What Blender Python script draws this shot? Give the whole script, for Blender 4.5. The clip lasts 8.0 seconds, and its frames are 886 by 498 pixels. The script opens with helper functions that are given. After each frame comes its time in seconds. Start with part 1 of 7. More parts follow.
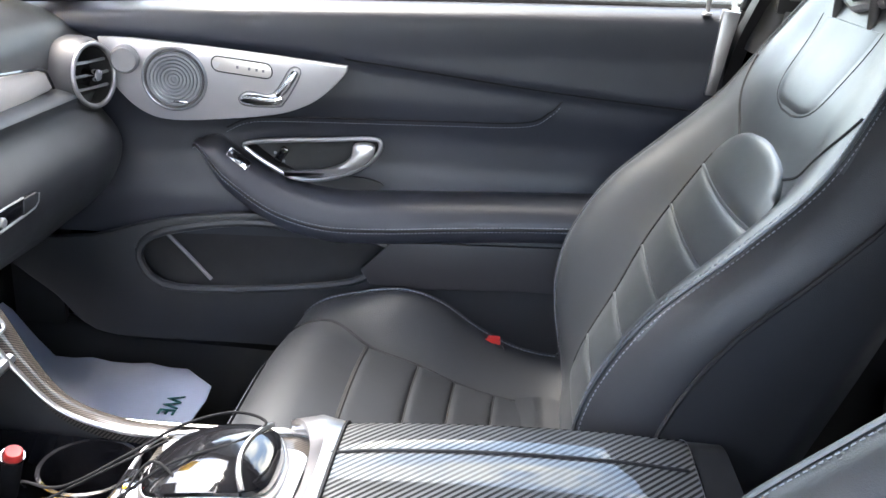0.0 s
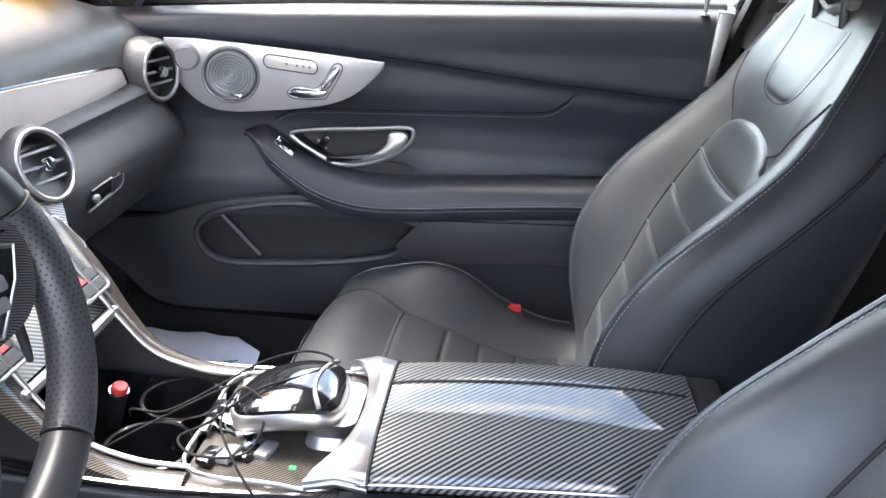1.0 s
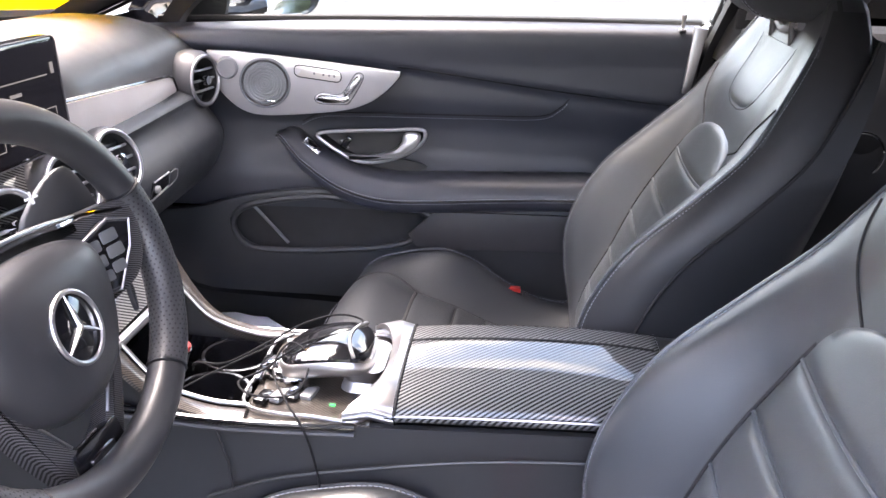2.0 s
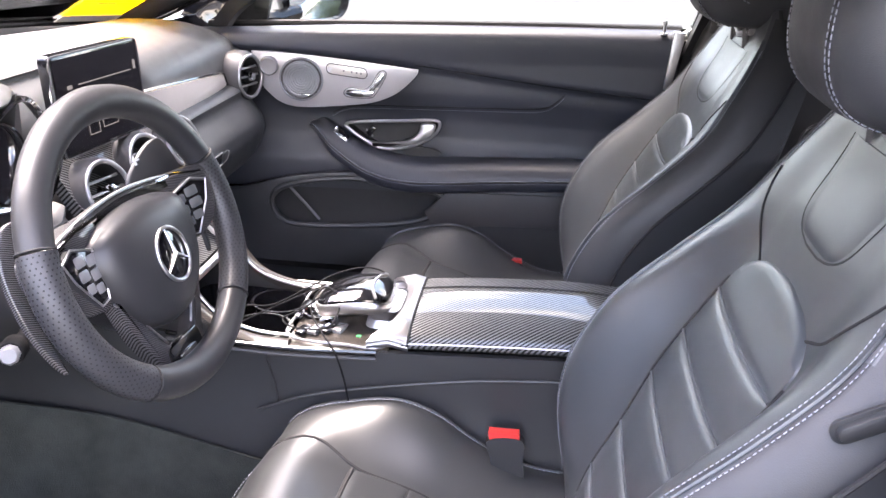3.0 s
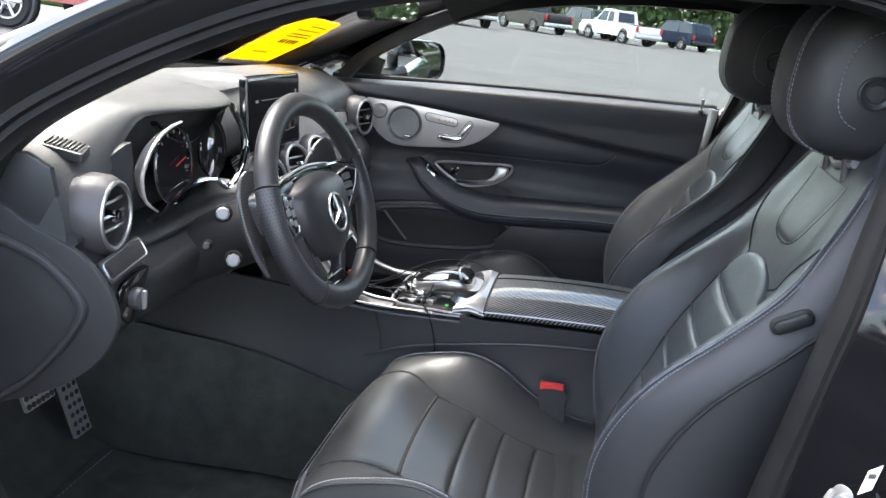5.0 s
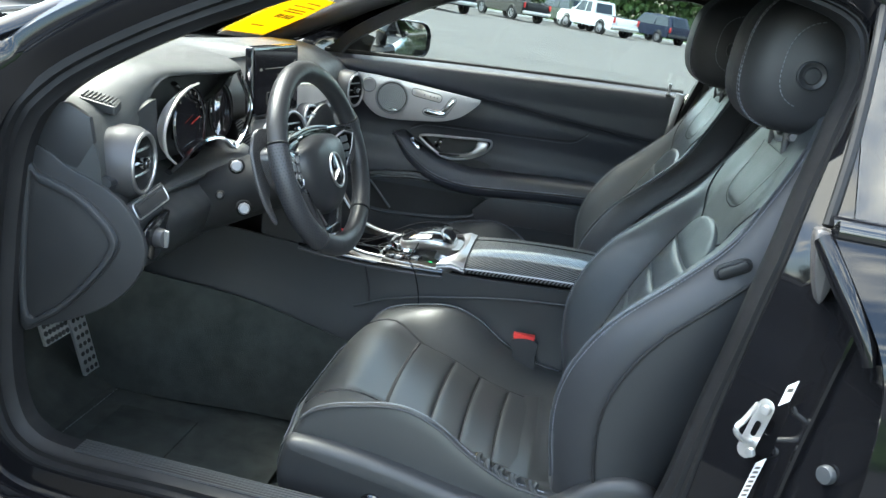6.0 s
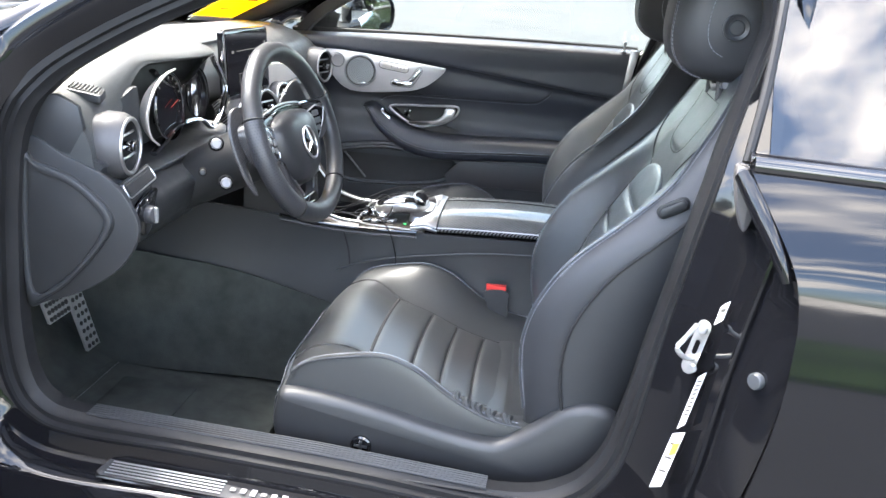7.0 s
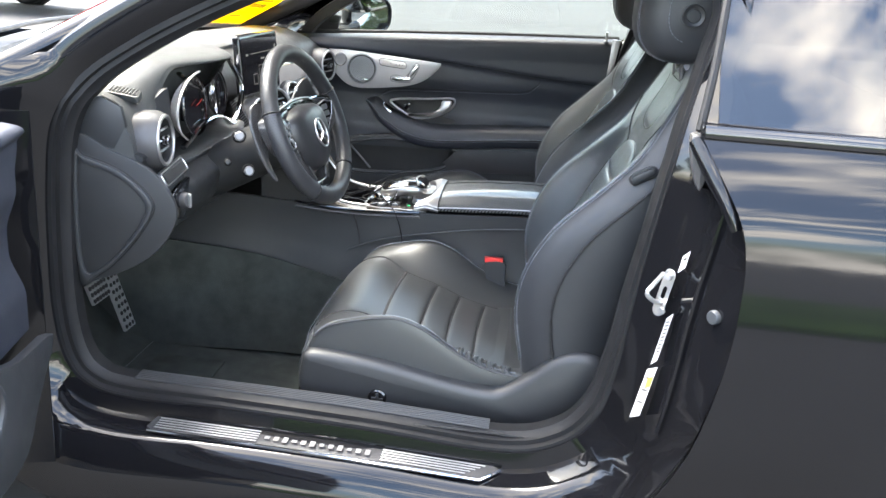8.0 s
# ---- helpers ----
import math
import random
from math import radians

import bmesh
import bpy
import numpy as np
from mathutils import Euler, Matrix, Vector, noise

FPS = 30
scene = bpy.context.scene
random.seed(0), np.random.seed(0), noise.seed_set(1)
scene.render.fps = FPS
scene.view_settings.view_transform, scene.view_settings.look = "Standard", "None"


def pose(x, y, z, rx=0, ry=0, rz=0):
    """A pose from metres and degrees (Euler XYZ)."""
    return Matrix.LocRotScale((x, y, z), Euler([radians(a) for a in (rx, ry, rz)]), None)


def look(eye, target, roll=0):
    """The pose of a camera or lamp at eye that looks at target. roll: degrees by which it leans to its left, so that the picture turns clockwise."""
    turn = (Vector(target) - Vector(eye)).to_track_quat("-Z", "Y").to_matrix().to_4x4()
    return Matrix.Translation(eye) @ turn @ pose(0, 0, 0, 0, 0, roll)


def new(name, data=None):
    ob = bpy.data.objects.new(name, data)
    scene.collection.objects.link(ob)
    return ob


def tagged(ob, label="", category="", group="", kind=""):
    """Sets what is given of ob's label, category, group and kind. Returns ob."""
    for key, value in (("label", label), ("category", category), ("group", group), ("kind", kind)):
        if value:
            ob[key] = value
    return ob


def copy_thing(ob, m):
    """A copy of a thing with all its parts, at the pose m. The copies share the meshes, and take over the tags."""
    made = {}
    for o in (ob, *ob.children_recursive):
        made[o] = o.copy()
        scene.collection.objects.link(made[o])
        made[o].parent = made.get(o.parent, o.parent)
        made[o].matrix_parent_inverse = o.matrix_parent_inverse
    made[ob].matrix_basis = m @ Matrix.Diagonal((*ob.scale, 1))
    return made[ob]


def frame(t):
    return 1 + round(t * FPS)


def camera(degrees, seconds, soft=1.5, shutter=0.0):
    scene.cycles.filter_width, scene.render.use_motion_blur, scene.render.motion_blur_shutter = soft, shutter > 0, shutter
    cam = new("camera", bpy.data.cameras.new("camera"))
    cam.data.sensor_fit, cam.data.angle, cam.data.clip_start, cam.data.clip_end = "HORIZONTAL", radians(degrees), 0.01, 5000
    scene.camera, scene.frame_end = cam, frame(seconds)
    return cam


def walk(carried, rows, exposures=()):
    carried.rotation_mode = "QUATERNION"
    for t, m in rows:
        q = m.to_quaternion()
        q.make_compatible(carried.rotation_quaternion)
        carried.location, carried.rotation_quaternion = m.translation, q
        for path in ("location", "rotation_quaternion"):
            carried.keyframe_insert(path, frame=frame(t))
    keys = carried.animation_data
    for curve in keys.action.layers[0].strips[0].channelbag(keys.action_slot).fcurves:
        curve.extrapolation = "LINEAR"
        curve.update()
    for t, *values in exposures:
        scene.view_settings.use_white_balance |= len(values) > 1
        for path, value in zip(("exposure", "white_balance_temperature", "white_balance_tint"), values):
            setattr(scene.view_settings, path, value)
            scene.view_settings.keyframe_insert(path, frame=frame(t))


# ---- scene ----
cam = camera(52.4, 8.0)
PATH = [
    (0, (-0.006, -0.601, 1.061), (-0.122, 1.265, 0.35), 3.8),
    (0.5, (-0.009, -0.663, 1.07), (-0.133, 1.202, 0.358), 3.5),
    (1, (-0.023, -0.757, 1.084), (-0.157, 1.105, 0.365), 3.4),
    (2.5, (-0.004, -1.053, 1.147), (-0.157, 0.809, 0.434), 3.3),
    (3, (0.027, -1.182, 1.162), (-0.164, 0.676, 0.449), 3.3),
    (3.5, (0.042, -1.288, 1.17), (-0.215, 0.565, 0.464), 3.5),
    (4, (0.041, -1.386, 1.17), (-0.259, 0.467, 0.482), 4.7),
    (4.2, (0.032, -1.424, 1.161), (-0.284, 0.439, 0.504), 4.9),
    (5.5, (0.03, -1.722, 1.14), (-0.239, 0.191, 0.621), 9.1),
    (6, (0.037, -1.781, 1.136), (-0.201, 0.122, 0.571), 9.6),
    (6.5, (0.049, -1.826, 1.146), (-0.162, 0.064, 0.529), 8.3),
    (7, (0.078, -1.895, 1.154), (-0.117, -0.005, 0.531), 6.3),
    (7.5, (0.101, -2.001, 1.162), (-0.094, -0.111, 0.537), 5.1),
    (8, (0.107, -2.086, 1.17), (-0.096, -0.198, 0.541), 4.1),
]
walk(cam, [(t, look(eye, target, roll)) for t, eye, target, roll in PATH],
     exposures=[(0, 4.16, 6500, 10), (1.2, 4.18, 6550, 13), (2.3, 4.22, 6800, 21), (4.2, 4.12, 6800, 20), (5.3, 3.02, 6400, 2), (6.0, 3.26, 6200, -4), (6.5, 3.95, 6350, 4), (7, 4.00, 6450, 7), (8, 3.75, 6600, 5)])

# ---------------------------------------------------------------- light
world = bpy.data.worlds.new("sky")
scene.world = world
world.use_nodes = True
wn, wl = world.node_tree.nodes, world.node_tree.links
wn.clear()
SUN_EL, SUN_AZ = 62.0, 150.0     # azimuth counted from +x towards +y
sky = wn.new("ShaderNodeTexSky")
sky.sky_type = "NISHITA"
sky.sun_disc = False
sky.sun_elevation = radians(SUN_EL)
sky.sun_rotation = radians(90 - SUN_AZ)
sky.air_density, sky.dust_density, sky.ozone_density = 1.0, 2.6, 1.5
wtc = wn.new("ShaderNodeTexCoord")
wmap = wn.new("ShaderNodeMapping")
wmap.inputs["Location"].default_value = (3.7, 0.4, 1.2)
wmap.inputs["Scale"].default_value = (2.6, 2.6, 7.5)
cloud = wn.new("ShaderNodeTexNoise")
cloud.inputs["Scale"].default_value, cloud.inputs["Detail"].default_value = 1.5, 7.0
cloud.inputs["Roughness"].default_value = 0.55
cramp = wn.new("ShaderNodeValToRGB")
cramp.color_ramp.elements[0].position, cramp.color_ramp.elements[1].position = 0.49, 0.64
cmix = wn.new("ShaderNodeMixRGB")
cmix.inputs[2].default_value = (8.6, 7.9, 7.5, 1)
wbg = wn.new("ShaderNodeBackground")
wbg.inputs["Strength"].default_value = 0.15
wout = wn.new("ShaderNodeOutputWorld")
wl.new(wtc.outputs["Generated"], wmap.inputs["Vector"])
wl.new(wmap.outputs["Vector"], cloud.inputs["Vector"])
wl.new(cloud.outputs["Fac"], cramp.inputs["Fac"])
wl.new(cramp.outputs["Color"], cmix.inputs["Fac"])
wl.new(sky.outputs["Color"], cmix.inputs[1])
wl.new(cmix.outputs["Color"], wbg.inputs["Color"])
wl.new(wbg.outputs["Background"], wout.inputs["Surface"])

sun_data = bpy.data.lights.new("sun", "SUN")
sun_data.energy, sun_data.angle, sun_data.color = 1.3, radians(28), (1.0, 0.95, 0.88)
sun = new("sun", sun_data)
sd = Vector((math.cos(radians(SUN_AZ)) * math.cos(radians(SUN_EL)), math.sin(radians(SUN_AZ)) * math.cos(radians(SUN_EL)), math.sin(radians(SUN_EL))))
sun.matrix_world = look(sd * 50, (0, 0, 0))

# ---------------------------------------------------------------- materials


def material(name, colour, rough=0.5, metal=0.0, vary=0.15, scale=6.0, grain=0.0, grain_scale=600.0, kind="noise",
             coat=0.0, spec=0.5, per_object=0.0, rough_vary=0.08):
    """A principled surface with two scales of variation: broad wear in colour and gloss, fine grain in relief."""
    m = bpy.data.materials.new(name)
    m.use_nodes = True
    n, l = m.node_tree.nodes, m.node_tree.links
    b = n["Principled BSDF"]
    tc = n.new("ShaderNodeTexCoord")
    big = n.new("ShaderNodeTexNoise")
    big.inputs["Scale"].default_value, big.inputs["Detail"].default_value = scale, 4.0
    l.new(tc.outputs["Object"], big.inputs["Vector"])
    ramp = n.new("ShaderNodeMapRange")
    ramp.inputs["From Min"].default_value, ramp.inputs["From Max"].default_value = 0.3, 0.7
    ramp.inputs["To Min"].default_value, ramp.inputs["To Max"].default_value = 1.0 - vary, 1.0 + vary
    l.new(big.outputs["Fac"], ramp.inputs["Value"])
    hue = n.new("ShaderNodeHueSaturation")
    hue.inputs["Color"].default_value = (*colour, 1)
    l.new(ramp.outputs["Result"], hue.inputs["Value"])
    if per_object:
        info = n.new("ShaderNodeObjectInfo")
        r2 = n.new("ShaderNodeMapRange")
        r2.inputs["To Min"].default_value, r2.inputs["To Max"].default_value = 1 - per_object, 1 + per_object
        l.new(info.outputs["Random"], r2.inputs["Value"])
        mul = n.new("ShaderNodeMath")
        mul.operation = "MULTIPLY"
        l.new(ramp.outputs["Result"], mul.inputs[0])
        l.new(r2.outputs["Result"], mul.inputs[1])
        l.new(mul.outputs["Value"], hue.inputs["Value"])
    l.new(hue.outputs["Color"], b.inputs["Base Color"])
    rough_vary *= 0.2 if metal > 0.4 else 1.0
    rr = n.new("ShaderNodeMapRange")
    rr.inputs["From Min"].default_value, rr.inputs["From Max"].default_value = 0.15, 0.85
    rr.inputs["To Min"].default_value, rr.inputs["To Max"].default_value = max(0.02, rough - rough_vary), min(1.0, rough + rough_vary)
    mid = n.new("ShaderNodeTexNoise")
    mid.inputs["Scale"].default_value, mid.inputs["Detail"].default_value = scale * 5, 3.0
    l.new(tc.outputs["Object"], mid.inputs["Vector"])
    l.new(mid.outputs["Fac"], rr.inputs["Value"])
    l.new(rr.outputs["Result"], b.inputs["Roughness"])
    b.inputs["Metallic"].default_value = metal
    b.inputs["Coat Weight"].default_value = coat
    b.inputs["Coat Roughness"].default_value = 0.04
    b.inputs["Specular IOR Level"].default_value = spec
    if grain:
        if kind == "leather":
            g = n.new("ShaderNodeTexVoronoi")
            g.feature = "DISTANCE_TO_EDGE"
            g.inputs["Scale"].default_value = grain_scale
            out = g.outputs["Distance"]
        else:
            g = n.new("ShaderNodeTexNoise")
            g.inputs["Scale"].default_value, g.inputs["Detail"].default_value = grain_scale, 3.0
            out = g.outputs["Fac"]
        l.new(tc.outputs["Object"], g.inputs["Vector"])
        bump = n.new("ShaderNodeBump")
        bump.inputs["Strength"].default_value, bump.inputs["Distance"].default_value = grain, 0.001
        l.new(out, bump.inputs["Height"])
        l.new(bump.outputs["Normal"], b.inputs["Normal"])
    return m


def carbon(name, k=1150.0, tint=(1, 1, 1)):
    """Twill carbon fibre under clear lacquer: diagonal bands broken into tows."""
    m = bpy.data.materials.new(name)
    m.use_nodes = True
    n, l = m.node_tree.nodes, m.node_tree.links
    b = n["Principled BSDF"]
    tc = n.new("ShaderNodeTexCoord")
    sep = n.new("ShaderNodeSeparateXYZ")
    l.new(tc.outputs["Object"], sep.inputs[0])

    def wave(cx, cy, cz):
        add = None
        for axis, c in zip("XYZ", (cx, cy, cz)):
            mul = n.new("ShaderNodeMath")
            mul.operation = "MULTIPLY"
            mul.inputs[1].default_value = c
            l.new(sep.outputs[axis], mul.inputs[0])
            if add is None:
                add = mul
            else:
                s = n.new("ShaderNodeMath")
                s.operation = "ADD"
                l.new(add.outputs[0], s.inputs[0])
                l.new(mul.outputs[0], s.inputs[1])
                add = s
        w = n.new("ShaderNodeMath")
        w.operation = "SINE"
        l.new(add.outputs[0], w.inputs[0])
        return w

    a = wave(k * 0.75, -k * 0.75, -k * 0.75)
    ramp = n.new("ShaderNodeMapRange")
    ramp.inputs["From Min"].default_value, ramp.inputs["From Max"].default_value = -0.5, 0.5
    l.new(a.outputs[0], ramp.inputs["Value"])
    mixc = n.new("ShaderNodeMixRGB")
    mixc.inputs[1].default_value = (0.006 * tint[0], 0.006 * tint[1], 0.006 * tint[2], 1)
    mixc.inputs[2].default_value = (0.15 * tint[0], 0.15 * tint[1], 0.15 * tint[2], 1)
    l.new(ramp.outputs["Result"], mixc.inputs["Fac"])
    l.new(mixc.outputs["Color"], b.inputs["Base Color"])
    b.inputs["Roughness"].default_value = 0.45
    b.inputs["Specular IOR Level"].default_value = 0.12
    b.inputs["Coat Weight"].default_value = 0.7
    b.inputs["Coat Roughness"].default_value = 0.03
    return m


def glass(name, tint=(1, 1, 1), alpha=0.12, rough=0.0, gloss=1.0):
    """Thin clear glazing: mostly lets light straight through, and mirrors at its gloss."""
    m = bpy.data.materials.new(name)
    m.use_nodes = True
    n, l = m.node_tree.nodes, m.node_tree.links
    n.clear()
    out = n.new("ShaderNodeOutputMaterial")
    tr = n.new("ShaderNodeBsdfTransparent")
    tr.inputs["Color"].default_value = (*tint, 1)
    gl = n.new("ShaderNodeBsdfGlossy")
    gl.inputs["Roughness"].default_value = rough
    gl.inputs["Color"].default_value = (gloss, gloss, gloss, 1)
    fr = n.new("ShaderNodeFresnel")
    fr.inputs["IOR"].default_value = 1.5
    ad = n.new("ShaderNodeMath")
    ad.operation = "MULTIPLY_ADD"
    ad.inputs[1].default_value, ad.inputs[2].default_value = 1.0 / gloss, alpha / gloss
    l.new(fr.outputs["Fac"], ad.inputs[0])
    ad.use_clamp = True
    mix = n.new("ShaderNodeMixShader")
    l.new(ad.outputs[0], mix.inputs["Fac"])
    l.new(tr.outputs[0], mix.inputs[1])
    l.new(gl.outputs[0], mix.inputs[2])
    l.new(mix.outputs[0], out.inputs["Surface"])
    return m


def glow(name, colour, strength):
    m = bpy.data.materials.new(name)
    m.use_nodes = True
    b = m.node_tree.nodes["Principled BSDF"]
    b.inputs["Base Color"].default_value = (0, 0, 0, 1)
    b.inputs["Emission Color"].default_value = (*colour, 1)
    b.inputs["Emission Strength"].default_value = strength
    return m


LEATHER = material("black_leather", (0.034, 0.038, 0.043), 0.37, vary=0.14, scale=5, grain=0.16, grain_scale=520, kind="leather", spec=0.7, rough_vary=0.05)
PERF = material("perforated_leather", (0.045, 0.051, 0.056), 0.35, vary=0.10, scale=5, grain=0.20, grain_scale=700, spec=0.9, rough_vary=0.05)
CUSHION = material("polished_seat_leather", (0.026, 0.0275, 0.029), 0.34, vary=0.12, scale=5, spec=0.85, rough_vary=0.02)
CUSHION_PERF = material("perforated_seat_leather", (0.023, 0.025, 0.029), 0.44, vary=0.12, scale=5, grain=0.30, grain_scale=420, kind="leather", spec=0.5, rough_vary=0.03)
DARKHIDE = material("matt_black_leather", (0.021, 0.022, 0.025), 0.50, vary=0.14, scale=6, grain=0.18, grain_scale=520, kind="leather", spec=0.45)
DOORSKIN = material("door_leatherette", (0.0225, 0.0245, 0.033), 0.46, vary=0.10, scale=4, grain=0.2, grain_scale=420, kind="leather")
SOFT = material("soft_dash_plastic", (0.024, 0.0255, 0.028), 0.46, vary=0.10, scale=5, grain=0.20, grain_scale=600, kind="leather")
DASHTOP = material("grained_dash_skin", (0.031, 0.033, 0.034), 0.46, vary=0.10, scale=5, grain=0.25, grain_scale=520, kind="leather", spec=0.65)
HARD = material("hard_grained_plastic", (0.0195, 0.0205, 0.0225), 0.46, vary=0.12, scale=6, grain=0.15, grain_scale=800)
HARD_BROWN = material("warm_grey_plastic", (0.036, 0.034, 0.036), 0.5, vary=0.10, scale=6, grain=0.15, grain_scale=800)
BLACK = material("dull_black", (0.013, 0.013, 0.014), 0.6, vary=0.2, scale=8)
CARPET = material("black_carpet", (0.040, 0.044, 0.041), 0.95, vary=0.22, scale=22, grain=1.0, grain_scale=420, spec=0.1)
HEADLINER = material("black_headliner_cloth", (0.026, 0.025, 0.027), 0.9, vary=0.12, scale=9, grain=0.4, grain_scale=1200, spec=0.2)
RUBBER = material("black_rubber", (0.011, 0.011, 0.012), 0.55, vary=0.2, scale=10, grain=0.1, grain_scale=300, spec=0.2)
PAINT = material("black_paint", (0.005, 0.005, 0.006), 0.06, vary=0.15, scale=3, coat=0.0, spec=0.38, rough_vary=0.03)
GLOSSBLACK = material("piano_black", (0.006, 0.006, 0.007), 0.10, vary=0.2, scale=10, coat=0.6, rough_vary=0.03)
CHROME = material("chrome", (0.82, 0.82, 0.84), 0.08, metal=1.0, vary=0.04, scale=12, rough_vary=0.04)
SATIN = material("satin_silver", (0.46, 0.455, 0.46), 0.36, metal=1.0, vary=0.05, scale=16, rough_vary=0.06, grain=0.05, grain_scale=1500)
ALU = material("brushed_aluminium", (0.62, 0.60, 0.61), 0.36, metal=0.9, vary=0.05, scale=14, rough_vary=0.08, grain=0.08, grain_scale=1400)
TRIM = material("champagne_metal_trim", (0.56, 0.53, 0.50), 0.30, metal=0.45, vary=0.05, scale=14, rough_vary=0.06, grain=0.05, grain_scale=1400)
STEEL = material("zinc_steel", (0.50, 0.50, 0.50), 0.35, metal=0.8, vary=0.1, scale=30)
CARBON = carbon("carbon_fibre")
CARBON_WARM = carbon("carbon_fibre_console", 1900.0, (0.42, 0.36, 0.31))
CARBON_FINE = carbon("carbon_fibre_wheel", 2900.0, (0.5, 0.48, 0.5))
STITCH = material("pale_grey_thread", (0.21, 0.22, 0.25), 0.8, vary=0.15, scale=40)
SEAM = material("seam_shadow", (0.006, 0.006, 0.007), 0.8, vary=0.1, scale=20)
RED = material("red_plastic", (0.55, 0.035, 0.030), 0.4, vary=0.1, scale=30)
WHITE = material("white_paper", (0.50, 0.50, 0.50), 0.6, vary=0.04, scale=20)
PAPER = material("pale_blue_paper_mat", (0.62, 0.66, 0.80), 0.75, vary=0.05, scale=9)
OCHRE = material("ochre_print", (0.36, 0.24, 0.04), 0.5, vary=0.1, scale=30)
YELLOW = material("yellow_card", (0.90, 0.66, 0.03), 0.5, vary=0.04, scale=10)
ym = YELLOW.node_tree
yt = ym.nodes.new("ShaderNodeBsdfTranslucent")
yt.inputs["Color"].default_value = (0.95, 0.72, 0.03, 1)
yx = ym.nodes.new("ShaderNodeMixShader")
yx.inputs["Fac"].default_value = 0.40
ym.links.new(ym.nodes["Principled BSDF"].outputs[0], yx.inputs[1])
ym.links.new(yt.outputs[0], yx.inputs[2])
ym.links.new(yx.outputs[0], ym.nodes["Material Output"].inputs["Surface"])
INK = material("dark_ink", (0.05, 0.045, 0.04), 0.6, vary=0.1, scale=20)
TEAL = material("teal_ink", (0.01, 0.12, 0.12), 0.6, vary=0.1, scale=20)
GREY = material("grey_plastic", (0.16, 0.16, 0.17), 0.4, vary=0.1, scale=20)
GUNMETAL = material("dark_satin_metal", (0.055, 0.054, 0.057), 0.50, metal=0.35, vary=0.06, scale=20)
TRANS = material("shiny_grey_switch", (0.33, 0.33, 0.34), 0.25, metal=0.6, vary=0.08, scale=30)
SCREEN = material("display_glass", (0.010, 0.009, 0.010), 0.06, vary=0.1, scale=5, coat=0.5, rough_vary=0.02)
UI_GREY = glow("display_icons", (0.45, 0.42, 0.40), 0.04)
UI_RED = glow("gauge_needle_red", (1.0, 0.05, 0.03), 0.035)
UI_GREEN = glow("green_indicator", (0.05, 0.8, 0.2), 0.15)
SPEAKER = material("spun_speaker_metal", (0.32, 0.33, 0.35), 0.30, metal=0.9, vary=0.08, scale=14, rough_vary=0.05)
PADKEY = material("satin_grey_keys", (0.11, 0.112, 0.115), 0.34, metal=0.3, vary=0.08, scale=30)
CORD = material("matt_black_cord", (0.008, 0.008, 0.009), 0.8, vary=0.1, scale=30, spec=0.1)
PLUG = material("grey_cap", (0.075, 0.08, 0.088), 0.35, metal=0.5, vary=0.1, scale=30)
PILLARCAP = material("pale_grey_plastic", (0.050, 0.047, 0.048), 0.45, vary=0.1, scale=25)
GLASS = glass("clear_glass", (0.97, 0.98, 0.97), 0.0)
SIDEGLASS = glass("green_side_glass", (0.75, 0.78, 0.76), 0.0)
TINTED = glass("tinted_glass", (0.27, 0.28, 0.29), 0.02, gloss=0.25)
MIRROR = material("mirror_glass", (0.86, 0.88, 0.88), 0.02, metal=1.0, vary=0.01, scale=3, rough_vary=0.0)

# ---------------------------------------------------------------- building tools


def part(name, bm, mat, parent=None, label="", smooth=40, kind=""):
    """Links a bmesh as one mesh object, under a thing or a part when given."""
    bmesh.ops.recalc_face_normals(bm, faces=bm.faces[:])
    me = bpy.data.meshes.new(name)
    bm.to_mesh(me)
    bm.free()
    me.materials.append(mat)
    if smooth:
        me.shade_smooth()
        me.set_sharp_from_angle(angle=radians(smooth))
    ob = new(name, me)
    if parent is not None:
        ob.parent = parent
    return tagged(ob, label=label, kind=kind)


def thing(name, label, category, group="", kind="", at=(0, 0, 0)):
    ob = new(name)
    ob.location = at
    ob.empty_display_size = 0.05
    return tagged(ob, label, category, group, kind)


def lerp(a, b, t):
    return a + (b - a) * t


def sstep(a, b, v):
    t = min(1.0, max(0.0, (v - a) / (b - a)))
    return t * t * (3 - 2 * t)


def interp(v, table):
    """Smooth value from a short table of (position, value)."""
    xs, ys = [p[0] for p in table], [p[1] for p in table]
    if v <= xs[0]:
        return ys[0]
    if v >= xs[-1]:
        return ys[-1]
    i = max(k for k in range(len(xs) - 1) if xs[k] <= v)
    h = xs[i + 1] - xs[i]
    t = (v - xs[i]) / h
    d = []
    for k in (i, i + 1):
        lo, hi = max(k - 1, 0), min(k + 1, len(xs) - 1)
        d.append((ys[hi] - ys[lo]) / (xs[hi] - xs[lo]))
    t2, t3 = t * t, t * t * t
    return (2 * t3 - 3 * t2 + 1) * ys[i] + (t3 - 2 * t2 + t) * h * d[0] + (-2 * t3 + 3 * t2) * ys[i + 1] + (t3 - t2) * h * d[1]


